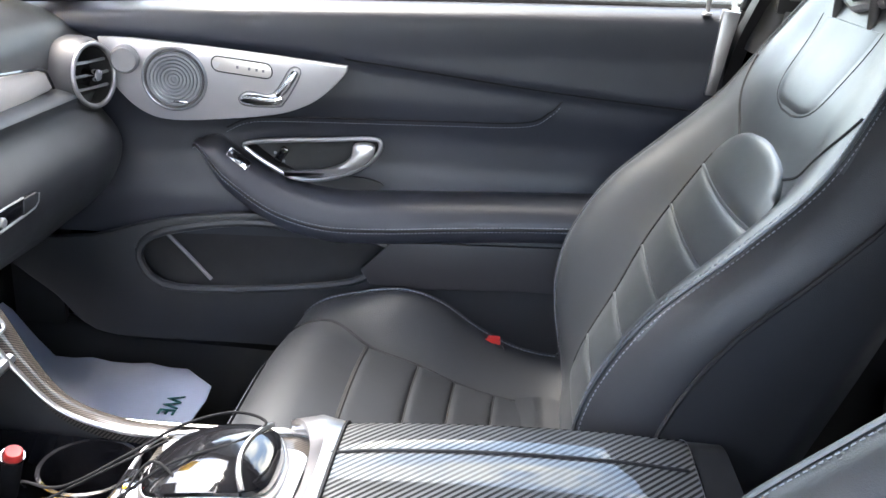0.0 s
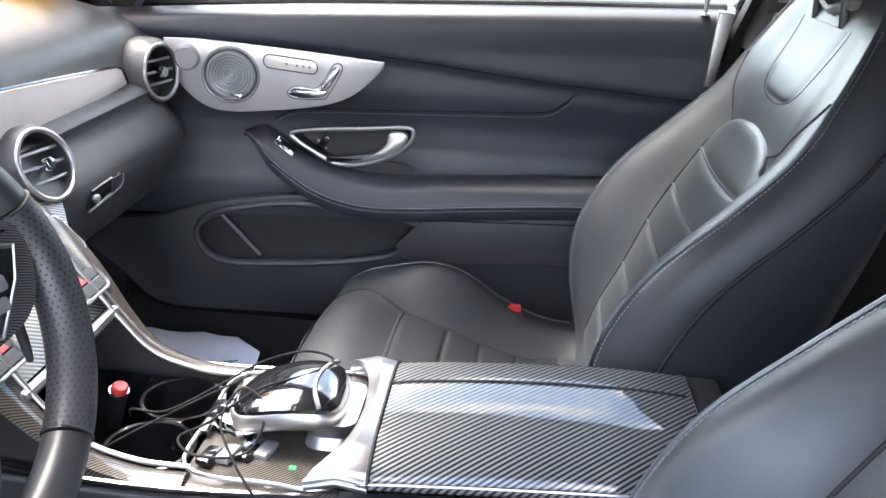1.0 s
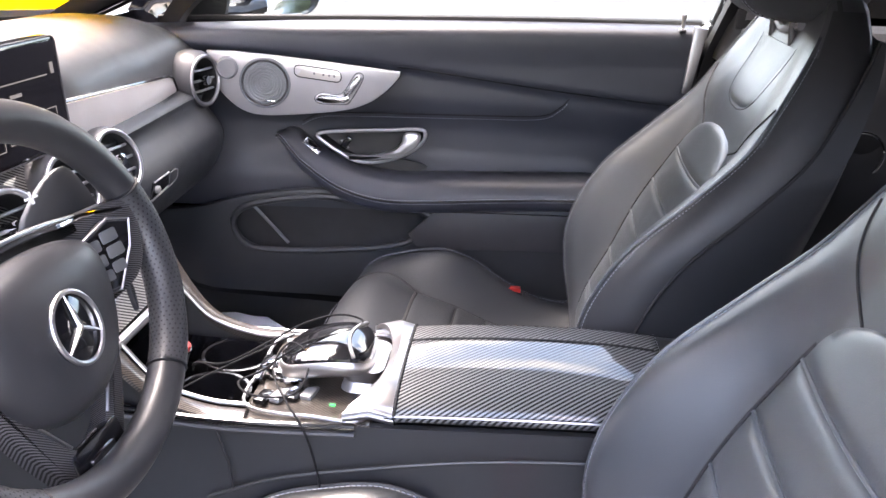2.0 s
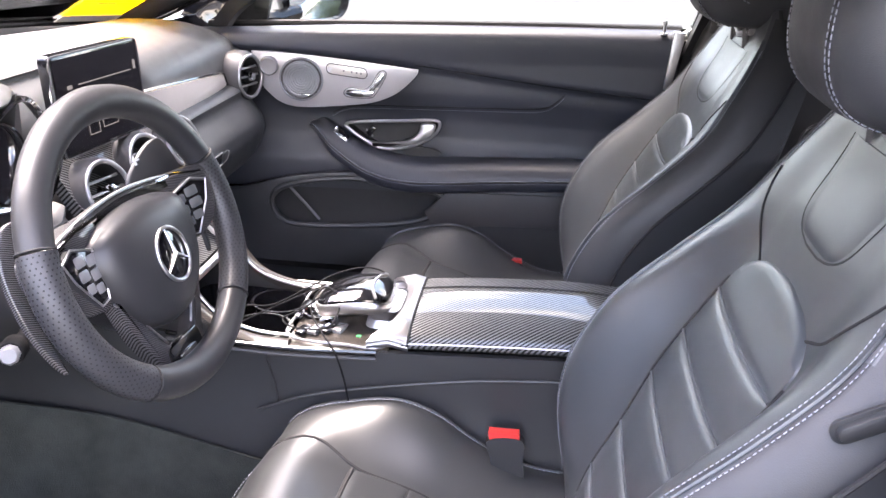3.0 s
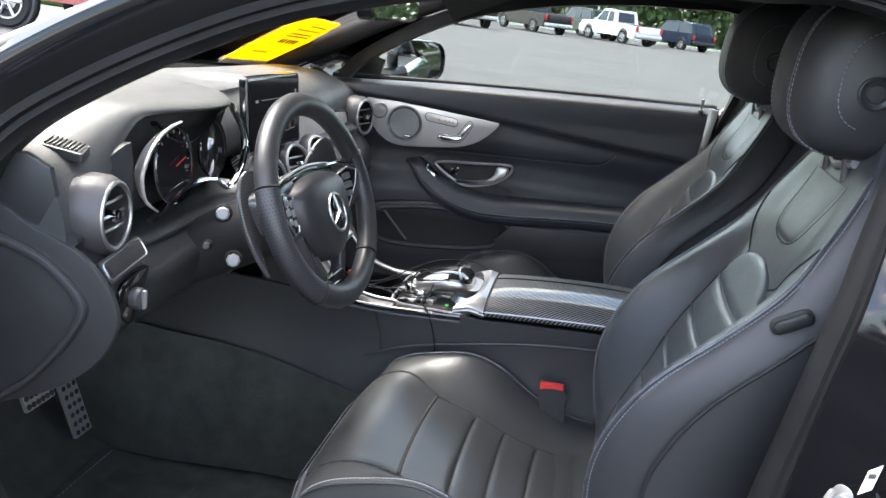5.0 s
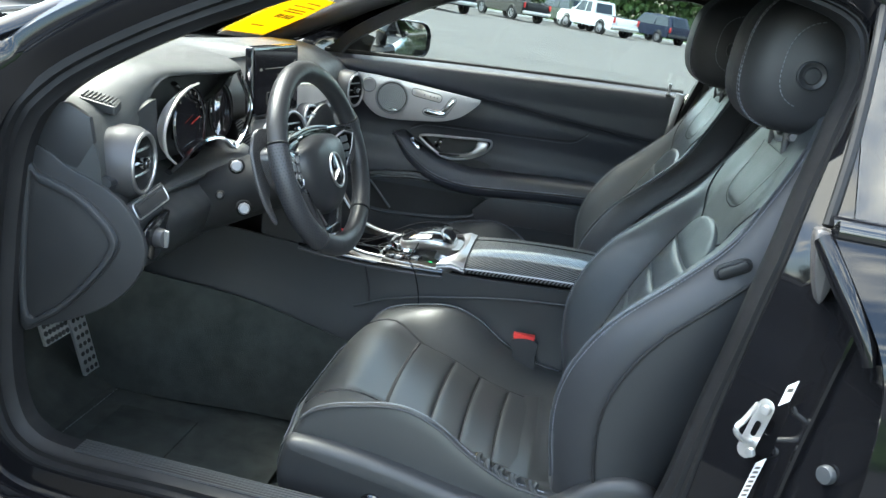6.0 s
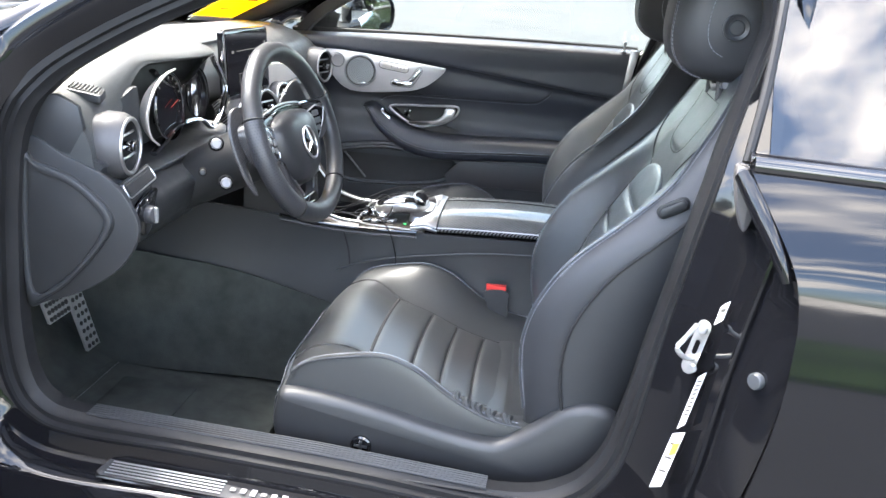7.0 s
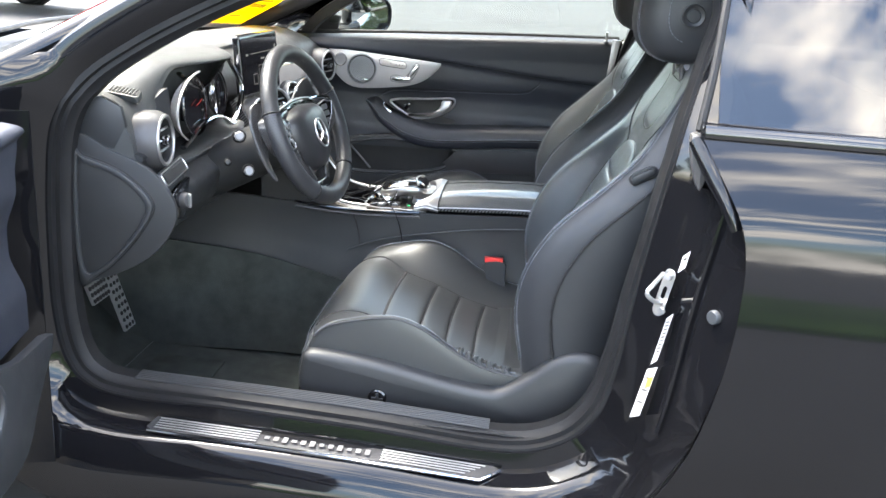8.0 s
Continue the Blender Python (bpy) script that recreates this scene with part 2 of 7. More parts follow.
def spline(pts, n=8, closed=False):
    """Catmull-Rom through a few points, n steps a span."""
    pts = [Vector(p) for p in pts]
    out, m = [], len(pts)
    for i in range(m if closed else m - 1):
        p1, p2 = pts[i], pts[(i + 1) % m]
        p0 = pts[i - 1] if closed or i else p1 * 2 - p2
        p3 = pts[(i + 2) % m] if closed or i + 2 < m else p2 * 2 - p1
        for k in range(n):
            t = k / n
            out.append(0.5 * (2 * p1 + (p2 - p0) * t + (2 * p0 - 5 * p1 + 4 * p2 - p3) * t * t + (3 * p1 - p0 - 3 * p2 + p3) * t ** 3))
    if not closed:
        out.append(pts[-1])
    return out


def loft(rings, cap=True, closed=True, loop=False, bm=None):
    """Skin over rings of equally many points."""
    bm = bm or bmesh.new()
    vs = [[bm.verts.new(p) for p in r] for r in rings]
    m = len(vs[0])
    for a in range(len(vs) if loop else len(vs) - 1):
        r, s = vs[a], vs[(a + 1) % len(vs)]
        for k in range(m if closed else m - 1):
            bm.faces.new((r[k], r[(k + 1) % m], s[(k + 1) % m], s[k]))
    if cap and closed and not loop:
        bm.faces.new(vs[0][::-1])
        bm.faces.new(vs[-1])
    return bm


def sheet(rows, back, bm=None):
    """A panel with thickness: the grid of rows in front, and its copy shifted by the vector back."""
    back = Vector(back)
    bm = bm or bmesh.new()
    f = [[bm.verts.new(p) for p in r] for r in rows]
    g = [[bm.verts.new(Vector(p) + back) for p in r] for r in rows]
    a, b = len(f), len(f[0])
    for i in range(a - 1):
        for j in range(b - 1):
            bm.faces.new((f[i][j], f[i][j + 1], f[i + 1][j + 1], f[i + 1][j]))
            bm.faces.new((g[i][j], g[i + 1][j], g[i + 1][j + 1], g[i][j + 1]))
    for i in range(a - 1):
        for j in (0, b - 1):
            bm.faces.new((f[i][j], f[i + 1][j], g[i + 1][j], g[i][j]))
    for j in range(b - 1):
        for i in (0, a - 1):
            bm.faces.new((f[i][j], g[i][j], g[i][j + 1], f[i][j + 1]))
    return bm


def tube(path, r, n=8, closed=False, flat=1.0, up=(0, 0, 1), bm=None, taper=None):
    """A round or flattened cord along a path."""
    path = [Vector(p) for p in path]
    rings, m = [], len(path)
    for i, p in enumerate(path):
        a = path[i - 1] if (i or closed) else p
        b = path[(i + 1) % m] if (i + 1 < m or closed) else p
        d = (b - a).normalized()
        s = d.cross(Vector(up))
        if s.length < 1e-4:
            s = d.cross(Vector((1, 0, 0.01)))
        s.normalize()
        q = s.cross(d).normalized()
        rr = r * (taper(i / max(1, m - 1)) if taper else 1)
        rings.append([p + s * (math.cos(2 * math.pi * k / n) * rr) + q * (math.sin(2 * math.pi * k / n) * rr * flat) for k in range(n)])
    return loft(rings, cap=True, loop=closed, bm=bm)


def frame_of(normal, up=(0, 0, 1)):
    z = Vector(normal).normalized()
    x = Vector(up).cross(z)
    if x.length < 1e-4:
        x = Vector((1, 0, 0))
    x.normalize()
    return Matrix((x, z.cross(x), z)).transposed()


def lathe(profile, centre, normal, n=32, bm=None, squash=1.0, up=(0, 0, 1)):
    """Turns (radius, height) pairs about an axis; radius 0 at an end closes it."""
    f, c = frame_of(normal, up), Vector(centre)
    bm = bm or bmesh.new()
    rings = []
    for r, h in profile:
        if r < 1e-6:
            rings.append([bm.verts.new(c + f @ Vector((0, 0, h)))])
        else:
            rings.append([bm.verts.new(c + f @ Vector((r * math.cos(2 * math.pi * k / n), r * squash * math.sin(2 * math.pi * k / n), h))) for k in range(n)])
    for a, b in zip(rings, rings[1:]):
        for k in range(n):
            k2 = (k + 1) % n
            if len(a) == 1 and len(b) > 1:
                bm.faces.new((a[0], b[k2], b[k]))
            elif len(b) == 1 and len(a) > 1:
                bm.faces.new((a[k], a[k2], b[0]))
            elif len(a) > 1:
                bm.faces.new((a[k], a[k2], b[k2], b[k]))
    return bm


def ring(centre, normal, R, r, n=40, k=10, squash=1.0, bm=None, flat=1.0):
    """A hoop of radius R and cord r."""
    f, c = frame_of(normal), Vector(centre)
    rings = []
    for i in range(n):
        a = 2 * math.pi * i / n
        d = Vector((math.cos(a), math.sin(a) * squash, 0))
        rings.append([c + f @ (d * (R + r * math.cos(2 * math.pi * j / k)) + Vector((0, 0, r * flat * math.sin(2 * math.pi * j / k)))) for j in range(k)])
    return loft(rings, loop=True, bm=bm)


def rbox(centre, size, bevel=0.004, turn=(0, 0, 0), segs=2, bm=None):
    """A box with rounded edges."""
    b = bmesh.new()
    bmesh.ops.create_cube(b, size=1.0)
    for v in b.verts:
        v.co = Vector((v.co.x * size[0], v.co.y * size[1], v.co.z * size[2]))
    if bevel:
        bmesh.ops.bevel(b, geom=b.edges[:], offset=min(bevel, 0.48 * min(size)), segments=segs, profile=0.5, affect="EDGES")
    b.transform(pose(*centre, *turn))
    if bm is None:
        return b
    me = bpy.data.meshes.new("tmp")
    b.to_mesh(me)
    b.free()
    bm.from_mesh(me)
    bpy.data.meshes.remove(me)
    return bm


def slab(outline, to3d, depth, bevel=0.003, bm=None, holes=()):
    """A plate cut to a 2D outline, laid by to3d(u, v, w) from w=0 to w=depth, with bevelled rims; holes go through it."""
    b = bmesh.new()
    edges = []
    for loop in (outline, *holes):
        vs = [b.verts.new((u, v, 0)) for u, v in loop]
        edges += [b.edges.new((vs[i], vs[(i + 1) % len(vs)])) for i in range(len(vs))]
    if holes:
        bmesh.ops.triangle_fill(b, edges=edges, use_beauty=True)
    else:
        b.faces.new(b.verts[:])
    top = bmesh.ops.extrude_face_region(b, geom=b.faces[:])
    for v in (g for g in top["geom"] if isinstance(g, bmesh.types.BMVert)):
        v.co.z = 1.0
    if bevel:
        rim = [e for e in b.edges if e.verts[0].co.z > 0.5 and e.verts[1].co.z > 0.5 and len(e.link_faces) == 2
               and any(abs(fc.normal.z) < 0.5 for fc in e.link_faces)]
        b.normal_update()
        rim = [e for e in b.edges if min(e.verts[0].co.z, e.verts[1].co.z) > 0.5 and e.is_manifold and abs(e.calc_face_angle(0)) > 1.0]
        for v in b.verts:
            v.co.z *= abs(depth)
        bmesh.ops.bevel(b, geom=rim, offset=bevel, segments=2, profile=0.5, affect="EDGES")
        for v in b.verts:
            v.co.z /= abs(depth)
    for v in b.verts:
        v.co = Vector(to3d(v.co.x, v.co.y, v.co.z * depth))
    if bm is None:
        return b
    me = bpy.data.meshes.new("tmp")
    b.to_mesh(me)
    b.free()
    bm.from_mesh(me)
    bpy.data.meshes.remove(me)
    return bm


def outline(pts, n=6):
    """A smooth closed 2D outline through a few points."""
    return [(p.x, p.y) for p in spline([(a, b, 0) for a, b in pts], n, closed=True)]


def rounded(w, h, r, n=4):
    """A rounded rectangle about the origin."""
    out = []
    for cx, cy, a0 in ((w / 2 - r, h / 2 - r, 0), (-w / 2 + r, h / 2 - r, 90), (-w / 2 + r, -h / 2 + r, 180), (w / 2 - r, -h / 2 + r, 270)):
        for k in range(n + 1):
            a = radians(a0 + 90 * k / n)
            out.append((cx + r * math.cos(a), cy + r * math.sin(a)))
    return out


def dashes(path, length, gap, r, bm=None, lift=(0, 0, 0)):
    """Single stitches along a path."""
    bm = bm or bmesh.new()
    path = [Vector(p) + Vector(lift) for p in path]
    run, start, pts = 0.0, None, []
    samples = []
    for a, b in zip(path, path[1:]):
        steps = max(1, int((b - a).length / 0.001))
        samples += [a.lerp(b, k / steps) for k in range(steps)]
    step = max(1, round(length / 0.001))
    skip = max(1, round(gap / 0.001))
    for i in range(0, len(samples) - step, step + skip):
        tube([samples[i], samples[i + step // 2], samples[i + step]], r, n=4, bm=bm)
    return bm


# ---------------------------------------------------------------- ground
ASPHALT = material("asphalt", (0.060, 0.059, 0.058), 0.88, vary=0.14, scale=0.35, grain=0.5, grain_scale=90, spec=0.25)
GRASS = material("grass", (0.035, 0.065, 0.015), 0.9, vary=0.4, scale=1.2, grain=0.8, grain_scale=25, spec=0.1)


def fall(x, y):
    """The car park drains gently away on the passenger's side."""
    return -0.009 * max(0.0, y - 10.0)


bm = bmesh.new()
bmesh.ops.create_grid(bm, x_segments=90, y_segments=90, size=450)
for v in bm.verts:
    v.co.z = fall(v.co.x, v.co.y)
tagged(part("ground", bm, ASPHALT), "weathered grey asphalt of a wide car park", "ground", kind="structure")

# ---------------------------------------------------------------- car body
car_body = thing("car_body", "black two-door coupe body with its driver's doorway open", "car")


def body_y(z):
    """Inner edge of the doorway, leaning in above the belt line."""
    return -0.705 + max(0.0, z - 0.90) * 0.40


def quarter_edge(z):
    return interp(z, [(.25, .20), (.35, .27), (.43, .325), (.52, .362), (.65, .388), (.75, .394), (.81, .390), (.85, .378), (.90, .350), (.945, .322)])


def flank_y(z, x):
    """Half-width of the flank: sill, door crease, shoulder and the tuck to the belt."""
    y = interp(z, [(.18, .830), (.28, .868), (.40, .893), (.50, .9035), (.60, .9025), (.70, .8965), (.77, .8885), (.83, .8795), (.848, .8755), (.862, .869), (.90, .846), (.945, .810), (.965, .785)])
    return y - 0.10 * sstep(1.2, 2.2, x) - 0.06 * sstep(-1.3, -2.3, x)


SECTIONS = {
    "s": ((0, 0), (-.002, -.030), (.024, -.036), (.030, -.088), (.046, -.106), (.100, -.122), (.170, -.124)),
    "b": ((0, 0), (0, -.030), (.020, -.050), (.050, -.085), (.075, -.120), (.103, -.165), (.122, -.178)),
    "u": ((0, 0), (0, -.020), (.010, -.034), (.018, -.042), (.026, -.048), (.032, -.052), (.036, -.046)),
    "r": ((0, 0), (0, -.020), (.008, -.030), (.020, -.040), (.030, -.045), (.045, -.045), (.060, -.030)),
    "a": ((0, 0), (0, -.020), (.010, -.030), (.022, -.040), (.038, -.048), (.054, -.046), (.064, -.034)),
    "f": ((0, 0), (0, -.030), (.020, -.045), (.045, -.060), (.070, -.085), (.090, -.100), (.120, -.115)),
}
DOORWAY = [(-.71, .66, "f"), (-.71, .54, "f"), (-.695, .45, "f"), (-.66, .40, "s"), (-.59, .38, "s"), (-.40, .38, "s"), (-.15, .375, "s"),
           (.08, .365, "s"), (.185, .395, "s"), (.24, .46, "b"), (.26, .55, "b"), (.27, .66, "b"), (.282, .76, "b"), (.306, .915, "b"),
           (.336, 1.04, "u"), (.352, 1.12, "u"), (.318, 1.178, "r"), (.16, 1.20, "r"), (-.03, 1.185, "r"), (-.20, 1.155, "r"), (-.34, 1.115, "a"),
           (-.46, 1.06, "a"), (-.57, .995, "a"), (-.645, .935, "a"), (-.69, .86, "f"), (-.705, .76, "f")]


def doorway_path(steps=6):
    """Points (x, z), outward directions and blended sections round the doorway."""
    m = len(DOORWAY)
    pts = spline([(p[0], 0, p[1]) for p in DOORWAY], steps, closed=True)
    out = []
    for i, p in enumerate(pts):
        a, b = pts[i - 1], pts[(i + 1) % len(pts)]
        d = (b - a).normalized()
        o = Vector((d.z, 0, -d.x))
        k, t = divmod(i, steps)
        s0, s1 = SECTIONS[DOORWAY[k][2]], SECTIONS[DOORWAY[(k + 1) % m][2]]
        sec = [(lerp(u[0], v[0], t / steps), lerp(u[1], v[1], t / steps)) for u, v in zip(s0, s1)]
        out.append((p, o, sec))
    return out


def doorway_sweep(section=None, side=1, steps=6):
    rings = []
    for p, o, sec in doorway_path(steps):
        y0 = body_y(p.z)
        # the seal slims down along the rear edge and the rear roof corner
        slim = sstep(.16, .26, p.x) * sstep(.45, .80, p.z) if section else 0.0
        row = [p + o * lerp(off, .004 + off * .62, slim) + Vector((0, y0 + dy, 0)) for off, dy in (section or sec)]
        if section is None and p.x > .1:
            # the painted jamb ends inside the quarter panel
            row = [Vector((min(v.x, quarter_edge(v.z) + .004) if v.z < .945 else v.x, max(v.y, -flank_y(v.z, v.x) + .006), v.z)) for v in row]
        rings.append(row)
    if side > 0:
        rings = [[Vector((v.x, -v.y, v.z)) for v in r] for r in rings]
    return rings


for side in (-1, 1):
    part("door_jamb", loft(doorway_sweep(None, side), closed=False, loop=True), PAINT, car_body, "glossy black painted door jamb")
    seal = ((-.024, .034), (-.026, .004), (-.018, -.004), (-.016, -.012), (-.008, -.012), (-.006, -.022), (.006, -.024), (.012, -.016), (.010, .0), (.006, .030))
    part("weatherstrip", loft(doorway_sweep(seal, side), loop=True), RUBBER, car_body, "ribbed black rubber door seal")


def roof_z(x, y):
    return interp(x, [(-.40, 1.15), (-.20, 1.235), (.05, 1.275), (.35, 1.285), (.75, 1.255), (1.15, 1.16)]) - 0.13 * (abs(y) / 0.58) ** 2.2 * 0.62


for name, mat, dz, back, lab in (("roof_panel", PAINT, 0.035, 0.006, "black painted roof"), ("headliner", HEADLINER, 0.0, 0.02, "black cloth roof lining")):
    rows = []
    for i in range(25):
        x = lerp(-.37, 1.15, i / 24)
        w = interp(x, [(-.37, .575), (0, .585), (.4, .575), (1.15, .50)]) + (0.03 if dz else 0)
        rows.append([(x, lerp(-w, w, j / 24), roof_z(x, lerp(-.58, .58, j / 24)) + dz) for j in range(25)])
    part(name, sheet(rows, (0, 0, -back if dz else back)), mat, car_body, lab)

for side in (-1, 1):
    for off, dy, r in ((.070, -.118, .0045),):
        ridge = [p + o * off + Vector((0, body_y(p.z) + dy, 0)) for p, o, sec in doorway_path() if p.x > .2 and .50 < p.z < .88]
        part("jamb_ridge", tube([Vector((p.x, -side * p.y, p.z)) for p in ridge], r, 8), PAINT, car_body, "pressed ridge of the jamb")
    # inner lining of the windscreen pillars and the roof rails
    path = spline([(-.87, .655 * side, .90), (-.70, .640 * side, .985), (-.52, .610 * side, 1.075), (-.36, .577 * side, 1.145), (-.22, .565 * side, 1.185), (0.0, .565 * side, 1.205),
                   (.25, .565 * side, 1.215), (.45, .55 * side, 1.19)], 8)
    part("pillar_trim", tube(path, 0.034, 14, flat=0.75), HEADLINER, car_body, "dark cloth pillar and rail lining")
    path = spline([(-1.02, .72 * side, .842), (-.80, .715 * side, .930), (-.58, .665 * side, 1.050), (-.38, .605 * side, 1.155), (-.2, .588 * side, 1.215), (.1, .585 * side, 1.25), (.42, .575 * side, 1.245)], 8)
    part("pillar_skin", tube(path, 0.035, 14, flat=0.6), PAINT, car_body, "black painted windscreen pillar")
    part("pillar_gap", tube([p + Vector((.004, .026 * side, -.020)) for p in path[:34]], .005, 8), RUBBER, car_body, "dark rubber gap along the pillar")


WHEELS_X = (-1.60, 1.12)


def arch(x, z):
    """True inside a wheel opening."""
    return any((x - wx) ** 2 + (z - .32) ** 2 < .35 ** 2 for wx in WHEELS_X)


def flank(x0f, x1, side, n=46):
    rows = []
    zs = [.18 + ((.965 if x1 > 0 else .82) - .18) * i / 44 for i in range(45)]
    for z in zs:
        x0 = x0f(z)
        rows.append([(lerp(x0, x1, (k / n) ** 1.0), side * flank_y(z, lerp(x0, x1, k / n)), z) for k in range(n + 1)])
    bm = sheet(rows, (0, -0.004 * side, 0))
    gone = [f for f in bm.faces if arch(f.calc_center_median().x, f.calc_center_median().z)]
    bmesh.ops.delete(bm, geom=gone, context="FACES")
    return bm


for side in (-1, 1):
    part("quarter_panel", flank(quarter_edge, 2.25, side), PAINT, car_body, "glossy black rear quarter panel mirroring sky and asphalt", smooth=60)
    part("front_wing", flank(lambda z: -2.35, -.80, side), PAINT, car_body, "glossy black front wing", smooth=60)
    # bright trim along the quarter window
    rail = [(x, side * (flank_y(.955, x) + .004), .951 + .004 * x) for x in [.318, .324, .332, .345] + [.36 + .05 * i for i in range(25)]]
    part("window_trim", tube(rail, .0095, 10, flat=1.25, taper=lambda t: min(1.0, .12 + t * 30)), GLOSSBLACK, car_body, "gloss black window sill trim")
    rows = [[(x, side * lerp(.782, .60, v) , lerp(.962, interp(x, [(.3, 1.21), (.7, 1.19), (1.15, 1.05), (1.35, .98)]), v)) for x in [.345 + .04 * i for i in range(26)]] for v in [k / 10 for k in range(11)]]
    qw = part("quarter_window", sheet(rows, (0, -.004 * side, 0)), TINTED, car_body, "dark tinted quarter window mirroring clouds")
    qw.visible_shadow = False
    # rubber lip and lower pillar cap where the quarter glass begins
    path = spline([(.322, side * .775, .95), (.335, side * .735, 1.03), (.345, side * .685, 1.12), (.352, side * .635, 1.19)], 6)
    part("glass_seal", tube(path, .0065, 8), RUBBER, car_body, "grey rubber glass seal")
    cap = [(.310, .944), (.331, .941), (.339, .915), (.337, .882), (.329, .868), (.315, .905)]
    part("pillar_cap", slab(outline(cap, 4), lambda u, v, w, s=side: (u, s * (.772 + w + .06 * (u - .27) - .35 * max(0, v - .92)), v), .020, .004), PILLARCAP, car_body, "grey plastic pillar cap")
    part("cap_screw", lathe([(.0035, 0), (.0035, .002), (0, .0022)], (.325, side * .797, .915), (0, side, 0), 10), BLACK, car_body)
    # satin strip on the rear edge of the doorway
    path = [(quarter_edge(z) - .004, side * (flank_y(z, .4) - .016), z) for z in [lerp(.94, .832, k / 10) for k in range(11)]]
    part("edge_fold", tube([Vector(p) - Vector((.006, 0, 0)) for p in path], .0125, 12, flat=1.1, up=(0, 1, 0), taper=lambda t: .55 + .45 * math.sin(math.pi * min(1, .25 + t * .75))), PAINT, car_body, "rounded glossy fold of the quarter panel")

# bonnet, boot, bumpers: the rest of the shell
rows = []
for i in range(17):
    x = lerp(-2.40, -1.00, i / 16)
    rows.append([(x, y, interp(x, [(-2.40, .58), (-2.25, .69), (-1.9, .77), (-1.4, .82), (-1.0, .86)]) + .04 * (1 - (y / .80) ** 2)) for y in [lerp(-.81, .81, j / 20) for j in range(21)]])
part("bonnet", sheet(rows, (0, 0, -.008)), PAINT, car_body, "black bonnet")
rows = []
for i in range(13):
    x = lerp(1.15, 2.28, i / 12)
    rows.append([(x, y, interp(x, [(1.15, 1.16), (1.5, 1.02), (1.75, .96), (2.2, .93), (2.28, .88)]) + .02 * (1 - (y / .7) ** 2)) for y in [lerp(-.70, .70, j / 14) for j in range(15)]])
part("boot_lid", sheet(rows, (0, 0, -.008)), PAINT, car_body, "black boot lid and rear window line")
for x, s, lab in ((-2.38, .84, "black front bumper"), (2.25, .82, "black rear bumper")):
    part("bumper", rbox((x, 0, .45), (.16, 1.66, .50), .07, segs=4), PAINT, car_body, lab)
for wx in WHEELS_X:
    for side in (-1, 1):
        tyre = part("wheel", lathe([(.20, -.10), (.30, -.11), (.325, -.09), (.33, -.05), (.33, .05), (.325, .09), (.30, .11), (.20, .10), (.20, -.10)], (wx, side * .785, .33), (0, side, 0), 40), RUBBER, car_body, "black tyre")
        bm = lathe([(.205, .08), (.215, .10), (.20, .10), (.19, .03), (.05, .05), (0, .05)], (wx, side * .785, .33), (0, side, 0), 40)
        for k in range(10):
            a = 2 * math.pi * k / 10
            tube([Vector((wx + math.cos(a) * r, side * .862, .33 + math.sin(a) * r)) for r in (.04, .12, .20)], .012, 6, bm=bm)
        part("rim", bm, SATIN, tyre, "silver alloy rim")

# windscreen
rows = []
for i in range(13):
    v = i / 12
    row = []
    for j in range(21):
        s = lerp(-1, 1, j / 20)
        base = Vector((-1.06 + .20 * s * s, .68 * s, .915 - .02 * s * s))
        top = Vector((-.355 + .03 * s * s, .575 * s, 1.225 - .055 * s * s))
        p = base.lerp(top, v)
        p.z += .025 * math.sin(math.pi * v)
        row.append(p)
    rows.append(row)
ws = part("windscreen", sheet(rows, (0.003, 0, -.004)), GLASS, car_body, "clear raked windscreen")
ws.visible_shadow = False
# black band along the foot of the glass, the wiper and the grey cowl outside
part("cowl", tube(spline([(-.90, -.70, .885), (-1.04, -.35, .895), (-1.09, 0, .90), (-1.04, .35, .895), (-.90, .70, .885)], 8), .035, 8), BLACK, car_body, "black plastic cowl under the windscreen")
part("wiper", tube(spline([(-1.03, -.45, .945), (-1.06, -.1, .955), (-1.05, .25, .952), (-1.01, .5, .945)], 6), .006, 6), BLACK, car_body, "black wiper blade")

# rear bulkhead under the parcel shelf, closing the cabin
part("parcel_shelf", rbox((1.15, 0, .93), (.55, 1.25, .05), .02), HARD, car_body, "black parcel shelf")
rows = [[(lerp(1.15, 1.62, v), y * lerp(.56, .60, v), lerp(1.15, .965, v) + .02 * (1 - y * y)) for y in [lerp(-1, 1, j / 12) for j in range(13)]] for v in [k / 6 for k in range(7)]]
rw = part("rear_window", sheet(rows, (0, 0, -.004)), TINTED, car_body, "dark rear window")
rw.visible_shadow = False

